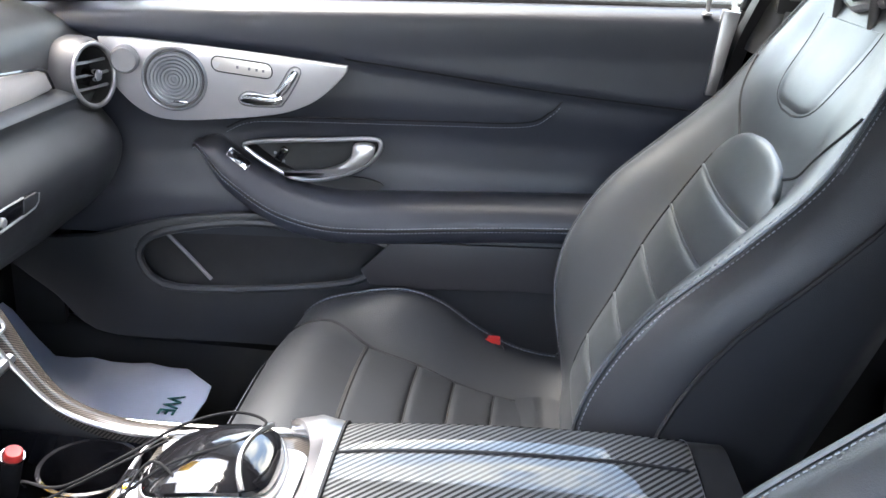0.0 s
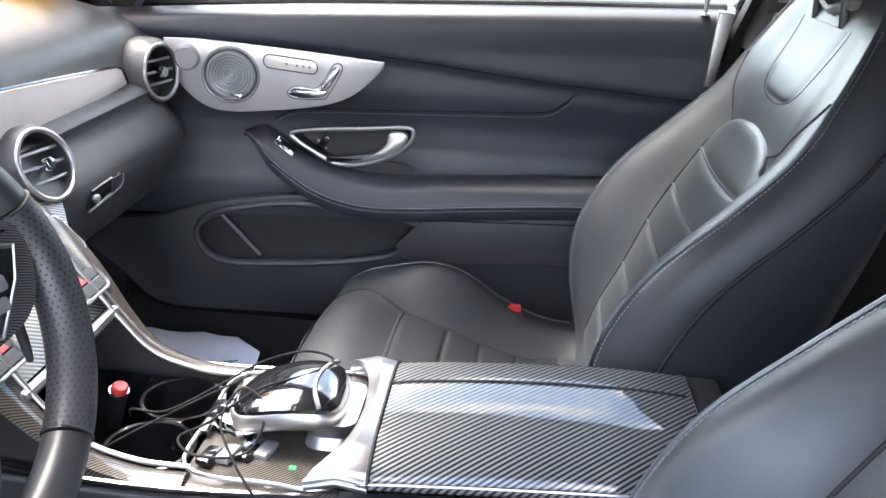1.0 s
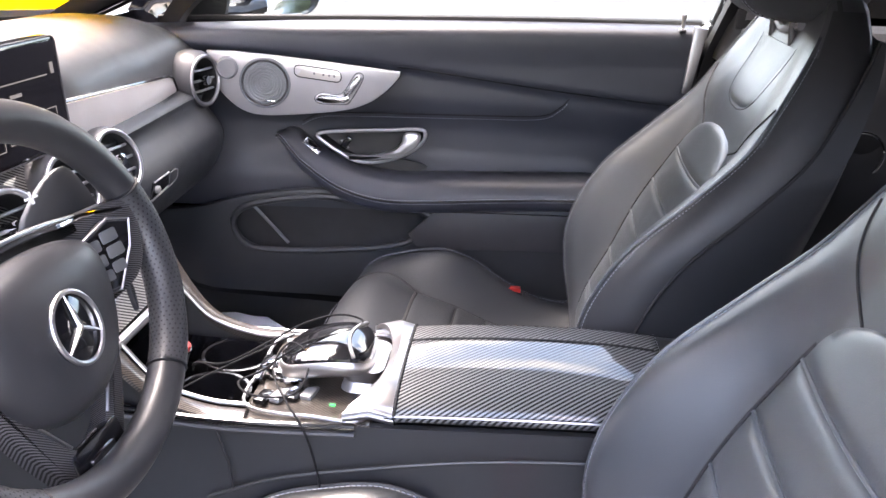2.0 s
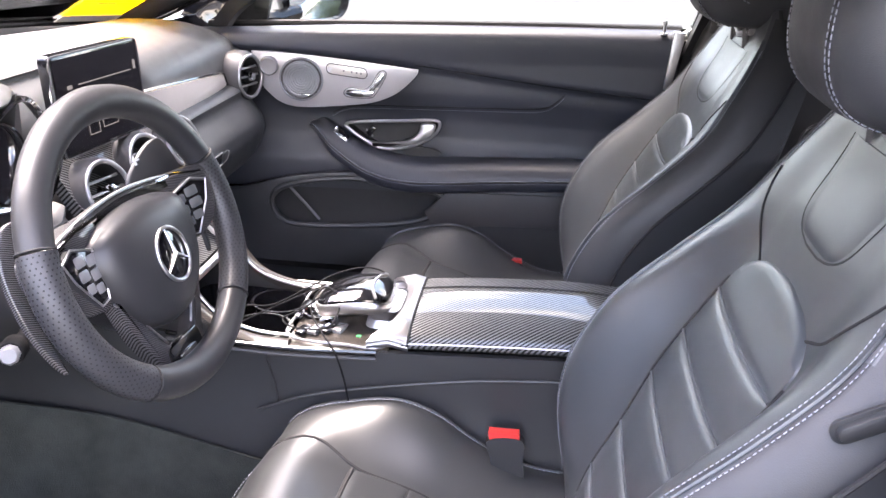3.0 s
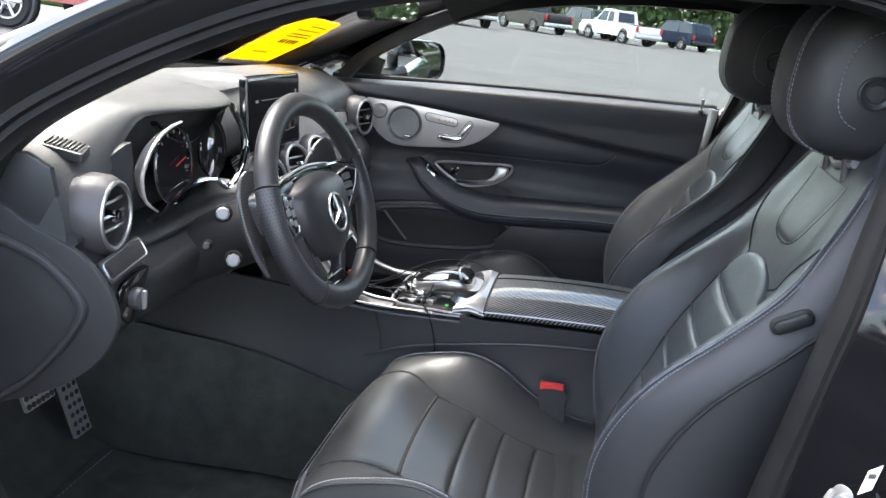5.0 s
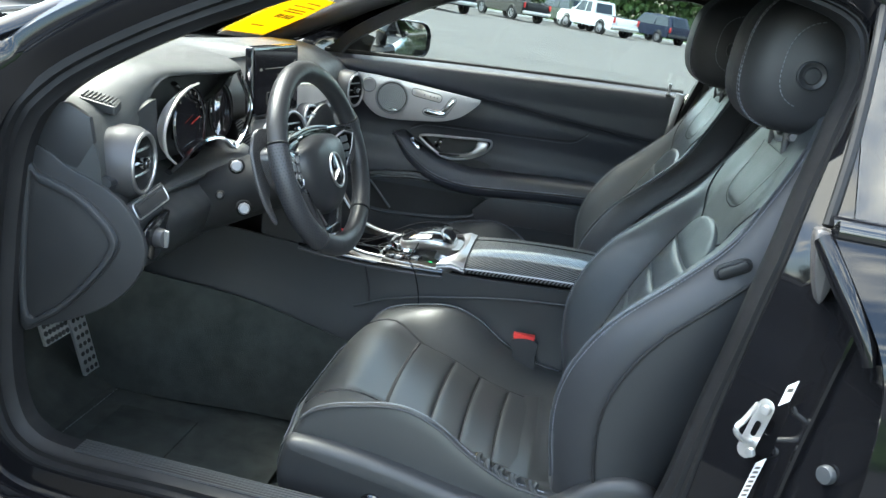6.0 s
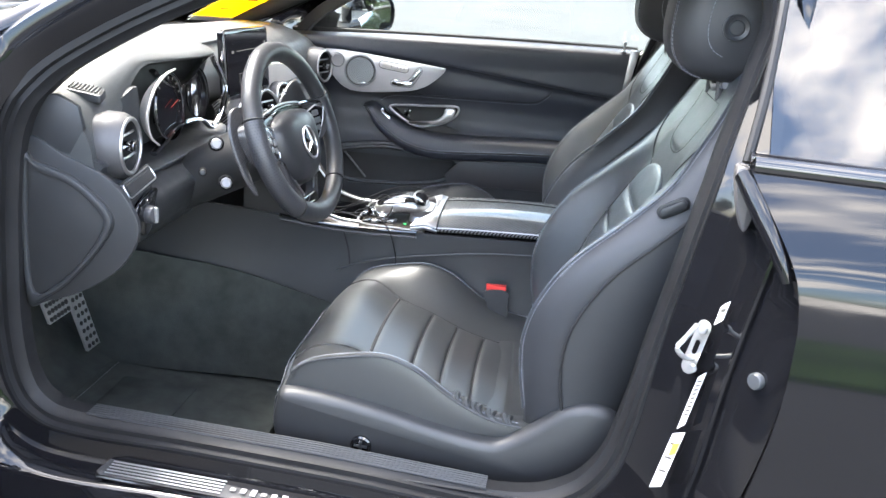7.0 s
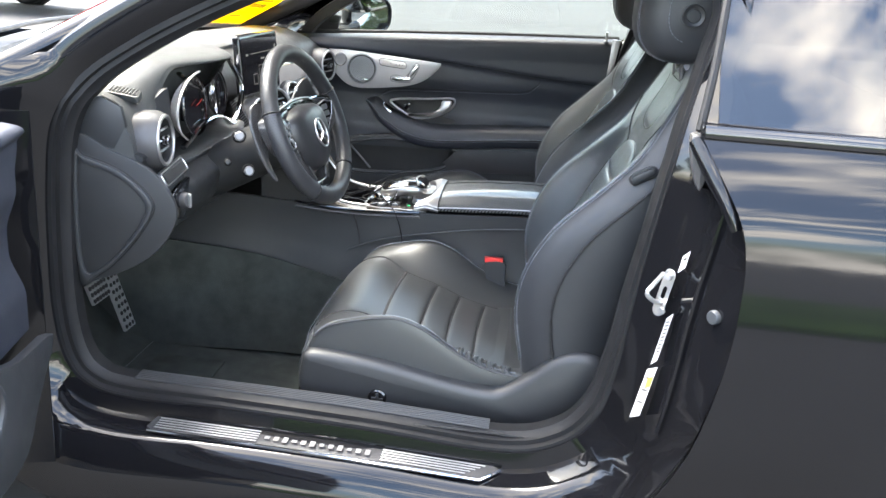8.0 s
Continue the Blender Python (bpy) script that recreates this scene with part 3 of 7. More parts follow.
# floor pan with footwells
prof = spline([(.95, 0, .30), (.55, 0, .26), (.40, 0, .235), (.1, 0, .215), (-.60, 0, .205), (-.80, 0, .215), (-.93, 0, .30), (-1.06, 0, .46), (-1.10, 0, .62)], 5)
rows = [[(p.x, y, p.z) for y in (-.70, -.45, -.2, .0, .2, .45, .70)] for p in prof]
part("floor_carpet", sheet(rows, (0, 0, -.02)), CARPET, car_body, "black carpet of the footwells")
for side in (-1, 1):
    rows = [[(x, side * yy, zz) for x in [lerp(-1.05, .95, k / 10) for k in range(11)]] for yy, zz in ((.665, .20), (.672, .30), (.682, .37), (.70, .388))]
    part("sill_trim", sheet(rows, (0, .012 * side, 0)), HARD, car_body, "dark plastic inner sill trim")
    rows = [[(x, side * (.69 + .0 * x), z) for x in [lerp(-1.08, -.70, k / 4) for k in range(5)]] for z in (.22, .4, .6, .85)]
    part("kick_panel", sheet(rows, (0, .012 * side, 0)), HARD, car_body, "dark footwell side panel")
part("bulkhead", rbox((-1.12, 0, .54), (.03, 1.40, .64), .01), BLACK, car_body, "dark bulkhead behind the dashboard")

# ribbed sill cover and bright tread plate
for k in range(6):
    part("sill_rib", tube([(-.58, -.671 - .0062 * k, .4055), (-.2, -.671 - .0062 * k, .4025), (.06, -.671 - .0062 * k, .3925)], .0021, 6), HARD, car_body)
tread = thing("tread_plate", "polished metal sill tread plate with engraved marks", "tread plate")
pl = [(-.520, -.742), (.075, -.742), (.088, -.752), (.055, -.788), (-.510, -.788), (-.526, -.775)]


def sill_top(x):
    return interp(x, [(-.6, .3565), (-.2, .352), (.1, .3415)])


part("plate", slab(pl, lambda u, v, w: (u, v, sill_top(u) + w + (v + .742) * .06), .003, .001), GUNMETAL, tread, "dark polished plate")
for k in range(5):
    y = -.748 - .0072 * k
    for x0, x1 in ((-.512, -.330), (-.115, .062 - .008 * k)):
        part("bright_line", rbox(((x0 + x1) / 2, y, sill_top((x0 + x1) / 2) + .0036 + (y + .742) * .06), (x1 - x0, .0028, .0012), .0004, (0, math.degrees(math.atan((sill_top(x0) - sill_top(x1)) / (x1 - x0))), 0)), ALU, tread)
part("bright_rim", tube([(-.520, -.789, sill_top(-.520) + .001), (-.2, -.789, sill_top(-.2) + .001), (.055, -.789, sill_top(.055) + .001), (.088, -.753, sill_top(.088) + .003)], .0026, 6), CHROME, tread, "bright rim")
for k in range(12):
    x = -.315 + .0160 * k
    part("engraved_mark", rbox((x, -.763, sill_top(x) + .0022), (.0085, .008 + .004 * ((k * 7) % 3), .0008), 0), ALU, tread)

# latch striker, stickers and bung on the rear jamb
striker = thing("door_striker", "zinc-plated door latch striker on the jamb", "door latch")
part("base", slab(rounded(.024, .075, .010), lambda u, v, w: (.305 + u * .55 + v * .18, -.785 - u * .8 - w * .5, .705 + v), .004, .001, holes=(rounded(.009, .020, .004),)), STEEL, striker)
part("loop", tube(spline([(.300, -.786, .735), (.285, -.812, .726), (.276, -.818, .713), (.287, -.812, .700), (.302, -.790, .690)], 5), .0034, 8), STEEL, striker, "bent steel loop")
part("bolt", lathe([(0, .006), (.005, .005), (.006, .002), (.006, 0)], (.308, -.797, .735), (-.6, -.8, 0), 12), STEEL, striker)
part("bolt", lathe([(0, .006), (.005, .005), (.006, .002), (.006, 0)], (.304, -.797, .680), (-.6, -.8, 0), 12), STEEL, striker)


def jamb_sticker(name, label, z0, z1, x0, x1, width, bars, tint=None):
    st = thing(name, label, "sticker")
    to = lambda u, v, w: (lerp(x0, x1, (v - z0) / (z1 - z0)) + u * .62, -.800 - u * .85 - w * .8, v)
    part("label", slab([(-width / 2, z0), (width / 2, z0 + .012), (width / 2, z1 + .012), (-width / 2, z1)], to, .0012, 0), WHITE, st)
    for k in range(bars):
        v = lerp(z0 + .018, z1 - .004, (k + .5) / bars)
        part("print_bar", slab([(-width * .36, v), (width * .30, v + .004), (width * .30, v + .007), (-width * .36, v + .003)], lambda u, v, w: to(u, v, w + .0014), .0006, 0), INK, st)
    if tint:
        part("hazard_patch", slab([(-width * .1, z1 - .03), (width * .42, z1 - .022), (width * .42, z1 - .004), (-width * .1, z1 - .012)], lambda u, v, w: to(u, v, w + .0014), .0008, 0), tint, st, "yellow warning patch")
    return st


jamb_sticker("tyre_sticker", "white tyre pressure label with a yellow patch", .495, .580, .286, .302, .017, 3, OCHRE)
jamb_sticker("data_sticker", "narrow white data label with dense print", .590, .668, .303, .316, .009, 9)
jamb_sticker("small_sticker", "small white label above the striker", .742, .768, .322, .326, .010, 2)
bung = thing("jamb_bung", "round grey bung in the jamb", "plug")
part("cap", lathe([(0, .005), (.009, .0045), (.0105, .002), (.0105, -.004)], (.367, -.862, .703), (-.75, -.65, 0), 20), PLUG, bung)

# ---------------------------------------------------------------- dashboard
dash = thing("dashboard", "soft black dashboard with round silver vents and a free-standing display", "dashboard")


def dash_ring(y):
    """Section (x, z) of the dashboard top at the lateral place y."""
    hood = sstep(-.62, -.46, y) * (1 - sstep(-.205, -.105, y))
    mid = sstep(-.20, -.12, y) * (1 - sstep(.13, .20, y))
    end = sstep(.52, .68, abs(y))
    hx = sstep(-.50, -.32, y) * (1 - sstep(-.29, -.165, y))
    cx = lerp(-.655, -.640, hx)
    pts = [(-1.06 + .26 * (y / .68) ** 2, .84), (-1.05 + .26 * (y / .68) ** 2, .890), (-.93 + .14 * (y / .68) ** 2, .910), (-.80, .922 + .012 * hood),
           (cx - .05, .925 + .020 * hood), (cx, .915 + .031 * hood), (lerp(-.622, -.575, hx), .897 + .045 * hood), (lerp(-.604, -.552, hx), .872 + .064 * hood),
           (lerp(-.598, -.554, hx), .845 + .085 * hood), (lerp(-.600, -.578, hx), .815 + .112 * hood), (lerp(-.64, -.66, hood), .800 + .115 * hood), (-.80, .79)]
    return [Vector((x + .02 * end - .045 * mid * (x > -.70), y, z - .032 * end - .012 * mid * (x > -.85))) for x, z in pts]


rings = [dash_ring(y) for y in [lerp(-.675, .665, k / 70) for k in range(71)]]
rings = [[p for p in spline(r, 3)] for r in rings]
part("dash_top", loft(rings), DASHTOP, dash, "black grained dashboard top with instrument hood")

# side grille and end face on the driver's side
def on_grille(u, v, w):
    """Local place on the sloping shoulder of the dashboard: u rearwards, v inwards, w out of it."""
    c, n = Vector((-.6295, -.597, .8985)), Vector((.075, -.18, .98))
    return c + Vector((.99, 0, -.10)) * u + Vector((-.20, .95, .20)) * v + n * w


slot = part("demister_grille", slab(rounded(.060, .032, .005), lambda u, v, w: on_grille(u, v, w - .010), .012, .002), HARD, dash, "slotted side demister grille")
part("grille_throat", slab(rounded(.052, .024, .004), lambda u, v, w: on_grille(u, v, w + .0022), .001, 0), BLACK, slot)
for k in range(8):
    u = -.0225 + .0062 * k
    part("slat", slab([(u - .0018, -.0115), (u + .0004, -.0115), (u + .0030, .0115), (u + .0008, .0115)], lambda u, v, w: on_grille(u, v, w + .0030), .0024, .0004), SOFT, slot)
# cheek between the outer vent and the dials
rows = []
for i in range(9):
    rows.append([(-.582 - .022 * sstep(-.512, -.58, y) - .12 * max(0, z - .86), y, z) for y, z in [(y, lerp(.775, .862 + .036 * sstep(-.585, -.515, y), i / 8)) for y in [lerp(-.655, -.512, j / 12) for j in range(13)]]])
part("cluster_cheek", sheet(rows, (-.012, 0, 0)), HARD, dash, "dark cheek beside the dials", smooth=60)


def lower_ring(y, x_bulge=-.505, drop=0.0):
    low = .045 * sstep(-.58, -.535, y) * (1 - sstep(-.16, -.12, y))
    pts = [(-.80, .80 - low), (-.62, .812 - low), (-.565, .805 - low), (x_bulge - .035, .785 - low * .8), (x_bulge - .004, .745 - low * .3), (x_bulge, .710), (x_bulge - .022, .664), (x_bulge - .07, .622), (-.65, .585 - drop), (-.75, .575 - drop), (-.80, .62)]
    return [Vector((x, y, z)) for x, z in pts]


def lower(y0, y1, x_bulge, round0, round1, n=24):
    rings = []
    for k in range(n + 1):
        y = lerp(y0, y1, k / n)
        e = 1.0
        if round0:
            e = min(e, 1 - (1 - min(1, (y - y0) / round0)) ** 3 * .35)
        if round1:
            e = min(e, 1 - (1 - min(1, (y1 - y) / round1)) ** 3 * .35)
        c = Vector((-.70, y, .70))
        rings.append([c + (p - c) * e for p in spline(lower_ring(y, x_bulge), 3)])
    return loft(rings)


part("knee_panel", lower(-.672, -.12, -.534, .0, .05), HARD, dash, "dark lower dashboard below the wheel")
glove = part("glove_box", lower(.135, .655, -.528, .02, .16, 30), SOFT, dash, "black rounded glove compartment")
la = lambda u, v, w: (-.5262 + w, .275 + u, .7265 + v)
bezel = [(-.048, -.0145), (-.034, .0085), (.020, .0095), (.046, .0095), (.053, .0060), (.050, -.0040), (.042, -.0085)]
latch = part("glove_latch", slab(bezel, la, .003, .001), GLOSSBLACK, glove, "glossy black latch with a bright edge")
part("latch_edge", tube([Vector(la(u, v, .0032)) for u, v in ((-.048, -.0145), (-.020, -.0128), (.020, -.0108), (.042, -.0085), (.050, -.0040), (.053, .0055))], .0016, 6), SATIN, latch, "bright latch edge")
part("latch_edge", tube([Vector(la(u, v, .0032)) for u, v in ((-.034, .0085), (-.010, .0092), (.020, .0095))], .0012, 6), SATIN, latch)
part("latch_flap", slab([(.016, -.0095), (.020, .0080), (.045, .0080), (.050, .0050), (.047, -.0035), (.040, -.0070)], la, .005, .001), HARD, latch, "dark pull flap")
part("lock", lathe([(.0055, 0), (.0055, .006), (.0040, .0075), (0, .0070)], la(-.028, -.003, .001), (1, 0, 0), 16), STEEL, latch, "small bright lock")

# end face: fuse cover
end = [(-.69, .585), (-.69, .822), (-.615, .812), (-.545, .782), (-.505, .725), (-.520, .668), (-.570, .618), (-.650, .578)]
part("end_panel", slab(outline(end, 5), lambda u, v, w: (u, -.672 - w, v), .008, .002), HARD, dash, "dark end panel of the dashboard", smooth=25)
cover = outline([(-.682, .592), (-.682, .800), (-.664, .800), (-.612, .786), (-.575, .764), (-.546, .735), (-.548, .705), (-.585, .650), (-.640, .594)], 5)
mid_u, mid_v = -.625, .695
inner = [(mid_u + (u - mid_u) * .86, mid_v + (v - mid_v) * .88) for u, v in cover]
fc = part("fuse_cover", slab(cover, lambda u, v, w: (u, -.680 - w, v), .010, .003, holes=(inner,)), SOFT, dash, "removable black fuse cover", smooth=25)
part("cover_face", slab(inner, lambda u, v, w: (u, -.680 - w, v), .005, .0012), HARD, fc, "recessed matt face", smooth=25)
part("cover_gap", tube([(u, -.6805, v) for u, v in cover], .0022, 6, closed=True, up=(0, 1, 0)), SEAM, fc)
end2 = [(-.69, .825), (-.612, .815), (-.590, .855), (-.598, .888), (-.63, .902), (-.69, .895)]
part("upper_end_panel", slab(end2, lambda u, v, w: (u, -.668 - w, v), .008, .003), HARD, dash, "upper end panel")


def vent(centre, normal, R=.046, parent=None, ball=True):
    """A round outlet: eyeball housing, bright bezel, dark throat, bars and a centre knob."""
    n = Vector(normal).normalized()
    c = Vector(centre)
    v = part("air_vent", lathe([(R * .55, -.075), (R * 1.02, -.055), (R * 1.20, -.030), (R * 1.17, -.008), (R * 1.04, .004), (R * .98, .000)], c, n, 40), GUNMETAL if ball else HARD, parent, "grey eyeball air vent")
    part("bezel", ring(c + n * .004, n, R * .95, .0034, 44, 10), SATIN, v, "bright vent ring")
    part("throat", lathe([(R * .90, .002), (R * .86, -.015), (R * .80, -.030), (0, -.032)], c, n, 36), BLACK, v, "dark vent throat")
    f = frame_of(n)
    for k in (-1, 0, 1):
        h = R * .40 * k
        w = math.sqrt(max(0, (R * .88) ** 2 - h * h))
        a, b = c + f @ Vector((-w, h, -.004)), c + f @ Vector((w, h, -.004))
        part("bar", tube([a, (a + b) / 2 + n * .002, b], .0022, 6), SATIN, v)
    part("knob", lathe([(0, .012), (.0075, .011), (.0085, .004), (.007, -.004), (.009, -.010)], c, n, 14), CHROME, v, "bright centre knob")
    return v


vent((-.556, -.606, .822), (1, .10, .06), .044, dash)
vent((-.559, .554, .823), (1, -.24, .08), .043, dash)
for y in (-.075, .055, .182):
    vent((-.548, y, .775 + .006 * (y > 0)), (1, -.20, .42), .043, dash)

# metal trim towards the passenger
trim = [(.125, .868), (.46, .842), (.478, .838), (.495, .815), (.485, .812), (.20, .795), (.125, .792)]
part("metal_trim", slab(trim, lambda u, v, w: (-.600 + w, u, v), .018, .004), TRIM, dash, "champagne silver trim strip")
part("trim_edge", tube([(-.583, .125, .870), (-.583, .30, .857), (-.583, .46, .844), (-.583, .480, .838), (-.583, .497, .814)], .0022, 6), GLOSSBLACK, dash)

# display
disp = part("display", slab(rounded(.214, .134, .008), lambda u, v, w: (-.597 + w - .10 * v + .085 * u, u, .889 + v), .014, .003), GLOSSBLACK, dash, "free-standing display with a dim menu")
part("screen", slab(rounded(.202, .122, .005), lambda u, v, w: (-.5825 + w - .10 * v + .085 * u, u, .889 + v), .0012, 0), SCREEN, disp, "dark glass screen")
at = lambda u, v, w: (-.5810 + w - .10 * v + .085 * u * .9, u * .9, .893 + v)
part("menu_line", slab([(-.06, .0195), (.085, .0195), (.085, .021), (-.06, .021)], at, .0004, 0), UI_GREY, disp)
for u0, u1, v0, v1 in ((-.088, -.076, .017, .022), (.002, .026, .004, .008), (.094, .101, .020, .033)):
    part("menu_mark", slab([(u0, v0), (u1, v0), (u1, v1), (u0, v1)], at, .0004, 0), UI_GREY, disp)
for u0, w0, v0, v1 in ((-.052, .028, -.050, -.026), (-.014, .042, -.046, -.008), (.036, .030, -.044, -.016), (.070, .022, -.042, -.018)):
    o = [(u0, v0), (u0 + w0, v0), (u0 + w0, v1), (u0, v1)]
    i = [(u0 + .0012, v0 + .0012), (u0 + w0 - .0012, v0 + .0012), (u0 + w0 - .0012, v1 - .0012), (u0 + .0012, v1 - .0012)]
    part("menu_tile", slab(o, at, .0004, 0, holes=(i,)), UI_GREY, disp)
part("display_edge", tube([Vector(at(u * 1.0, v, -.002)) for u, v in [(a / .9, b - .004) for a, b in rounded(.212, .132, .008)]], .0012, 6, closed=True, up=(1, 0, 0)), GUNMETAL, disp, "thin silver display edge")
part("display_stand", rbox((-.605, .0, .815), (.02, .12, .04), .006), BLACK, dash)

# instrument cluster
part("dial_backing", rbox((-.640, -.322, .842), (.012, .41, .140), .004), BLACK, dash, "dark instrument cluster back")
loop = [(-.515, .845), (-.497, .800), (-.458, .776), (-.415, .788), (-.372, .804), (-.310, .810), (-.245, .800), (-.195, .778), (-.150, .800), (-.128, .850), (-.140, .897), (-.170, .916), (-.215, .906),
        (-.270, .882), (-.325, .872), (-.375, .885), (-.425, .912), (-.470, .905), (-.502, .880)]
path = spline([(-.583 - .018 * (z > .86), y, z) for y, z in loop[2:17]], 5)
part("cluster_rim", tube(path, .0042, 8, up=(1, 0, 0), flat=1.6), CHROME, dash, "bright rim round the dials")
arc = spline([(-.568, -.415, .918), (-.569, -.452, .912), (-.570, -.490, .893), (-.570, -.516, .862), (-.570, -.519, .838), (-.570, -.505, .812), (-.571, -.470, .792)], 6)
rows = []
for k, p in enumerate(arc):
    t = k / (len(arc) - 1)
    deep = .3 + .7 * math.sin(math.pi * min(1, t * 1.05))
    c = Vector((-.60, -.425, .850))
    p = p + Vector((0, .010, 0))
    rows.append([p, p.lerp(c, .06 * deep) + Vector((.002, 0, 0)), p.lerp(c, .20 * deep) + Vector((-.003 * deep, 0, 0)), p.lerp(c, .26 * deep) + Vector((-.014 * deep, 0, 0))])
part("rim_crescent", sheet(rows, (-.003, 0, 0)), TRIM, dash, "broad bright crescent beside the dial", smooth=60)
for y, z, R, x in ((-.385, .846, .060, 0), (-.205, .842, .050, -.022)):
    d = part("dial", lathe([(R, .008), (R * .97, .010), (R * .94, .002), (0, .001)], (-.594 + x, y, z), (1, 0, .12), 40), SCREEN, dash, "dark round dial")
    part("dial_ring", ring((-.588 + x, y, z), (1, 0, .12), R * .97, .0013, 40, 6), GUNMETAL if y < -.3 else BLACK, d)
    for k in range(13 if y < -.3 else 0):
        a = radians(220 - 260 * k / 12)
        part("tick", rbox((-.5905, y + math.cos(a) * R * .84, z + math.sin(a) * R * .84), (.001, .0050, .0014), 0, (math.degrees(a), 0, 0)), UI_GREY, d)
    if y < -.3:
        part("needle", tube([(-.587, y + .006, z - .002), (-.587, y + .036, z + .008)], .0009, 6), UI_RED, d, "lit red needle")
part("centre_readout", slab(rounded(.09, .07, .006), lambda u, v, w: (-.626 + w, -.322 + u, .842 + v), .003, 0), SCREEN, dash)

# light switch group beside the outer vent
sw = part("light_switch_panel", slab(outline([(-.060, .010), (-.050, .035), (.030, .048), (.050, .035), (.046, -.020), (.020, -.046), (-.030, -.040), (-.055, -.015)], 4),
                                     lambda u, v, w: (-.535 + w - .45 * max(v, 0), -.605 + u, .726 + v), .004, .002), SOFT, dash, "switch panel below the vent")
sf = lambda u, v, w: (-.5435 + w * .8 - .7 * v, -.606 + u, .764 + v + .15 * u + w * .5)
part("slot_frame", slab(rounded(.095, .026, .006), sf, .008, .002), HARD, sw, "dark framed slot")
part("slot_line", tube([Vector(sf(u, v, .008)) for u, v in rounded(.088, .019, .005)], .0013, 6, closed=True, up=(1, 0, 0)), SATIN, sw, "bright line round the slot")
part("slot_inset", slab(rounded(.078, .011, .003), lambda u, v, w: (-.5368 + w * .8 - .7 * v, -.606 + u, .7682 + v + .15 * u + w * .5), .002, 0), BLACK, sw)
part("knob_plate", slab(outline([(-.036, -.006), (-.028, .022), (.034, .034), (.030, .012), (.016, -.028), (-.010, -.034)], 4), lambda u, v, w: (-.533 + w, -.600 + u, .716 + v), .006, .002), GLOSSBLACK, sw, "glossy black switch surround")
part("light_knob", lathe([(0, .016), (.012, .016), (.0145, .011), (.0145, 0)], (-.529, -.600, .715), (1, -.2, .1), 24), GUNMETAL, sw, "dark rotary light knob with a bright grip")
part("knob_grip", rbox((-.512, -.602, .716), (.007, .006, .026), .002, (0, 0, -10)), STEEL, sw)

# ---------------------------------------------------------------- steering column and wheel
column = thing("steering_column", "dark steering column with stalks and ignition cap", "steering column")
AX = Vector((.922, -.043, .384)).normalized()            # towards the driver
WC = Vector((-.366, -.346, .8225))                    # middle of the rim


def along(d, u=0.0, v=0.0):
    f = frame_of(AX)
    return WC + AX * d + f @ Vector((u, v, 0))


rings = []
for d, a, b in ((-.26, .060, .046), (-.20, .062, .050), (-.12, .058, .052), (-.07, .054, .054), (-.055, .045, .045)):
    rings.append([along(d, a * math.cos(2 * math.pi * k / 24), b * math.sin(2 * math.pi * k / 24) - .01 + .14 * (d + .07)) for k in range(24)])
part("shroud", loft(rings), BLACK, column, "dark plastic shroud")


def stalk(a, b, r, name, mat, label=""):
    s = part(name, tube([a, a.lerp(b, .5), b], r * .5, 10), CORD, column, label)
    d = (b - a).normalized()
    part("stalk_collar", lathe([(r * .7, -.022), (r * 1.05, -.014), (r * 1.05, .008), (r * .9, .012), (0, .012)], b, d, 20), CORD, s, "black stalk end")
    part("stalk_tip", lathe([(r * .80, .008), (r * .80, .018), (r * .6, .021), (0, .021)], b, d, 8), mat, s, "grey stalk tip")


stalk(Vector((-.497, -.400, .795)), Vector((-.462, -.485, .815)), .012, "indicator_stalk", GREY, "indicator stalk with grey end")
stalk(Vector((-.515, -.405, .745)), Vector((-.490, -.470, .760)), .007, "adjuster_stalk", BLACK, "small black adjuster stalk")
stalk(Vector((-.481, -.393, .729)), Vector((-.446, -.478, .749)), .012, "ignition", GREY, "ignition cap with silver ring")

wheel = thing("steering_wheel", "flat-bottomed black leather steering wheel with carbon spokes", "steering wheel")
F = frame_of(AX)                                     # columns: across (towards the passenger), up the rim, along the axis


def rim_at(a, R=.146):
    """Middle of the rim cord at the angle a (0 towards the passenger, 90 up), flattened at the bottom."""
    u, v = R * 1.19 * math.cos(a), R * math.sin(a) * 1.0
    return WC + F @ Vector((u, max(v, -.138 - .012 * (1 - (u / .16) ** 2)), 0))


def rim_piece(a0, a1, mat, label, r=.0165, lift=1.0):
    n = max(6, int((a1 - a0) / 4))
    rings = []
    for i in range(n + 1):
        a = radians(lerp(a0, a1, i / n))
        c = rim_at(a)
        out = (c - WC).normalized()
        rr = r * lift
        rings.append([c + out * (rr * 1.08 * math.cos(2 * math.pi * k / 14)) + AX * (rr * .95 * math.sin(2 * math.pi * k / 14)) for k in range(14)])
    part("rim_section", loft(rings), mat, wheel, label)


GRIP = material("perforated_rim_leather", (0.026, 0.026, 0.029), 0.42, vary=0.1, scale=12, grain=0.2, grain_scale=700, spec=0.5)
RIM = material("smooth_rim_leather", (0.020, 0.020, 0.022), 0.40, vary=0.12, scale=8, grain=0.1, grain_scale=700, kind="leather")
rim_piece(19, 161, RIM, "smooth black leather upper rim")
rim_piece(-50, 18, GRIP, "perforated leather grip", lift=1.06)
rim_piece(162, 232, GRIP, "perforated leather grip", lift=1.06)
rim_piece(233, 309, RIM, "smooth flat-bottomed lower rim", lift=1.02)


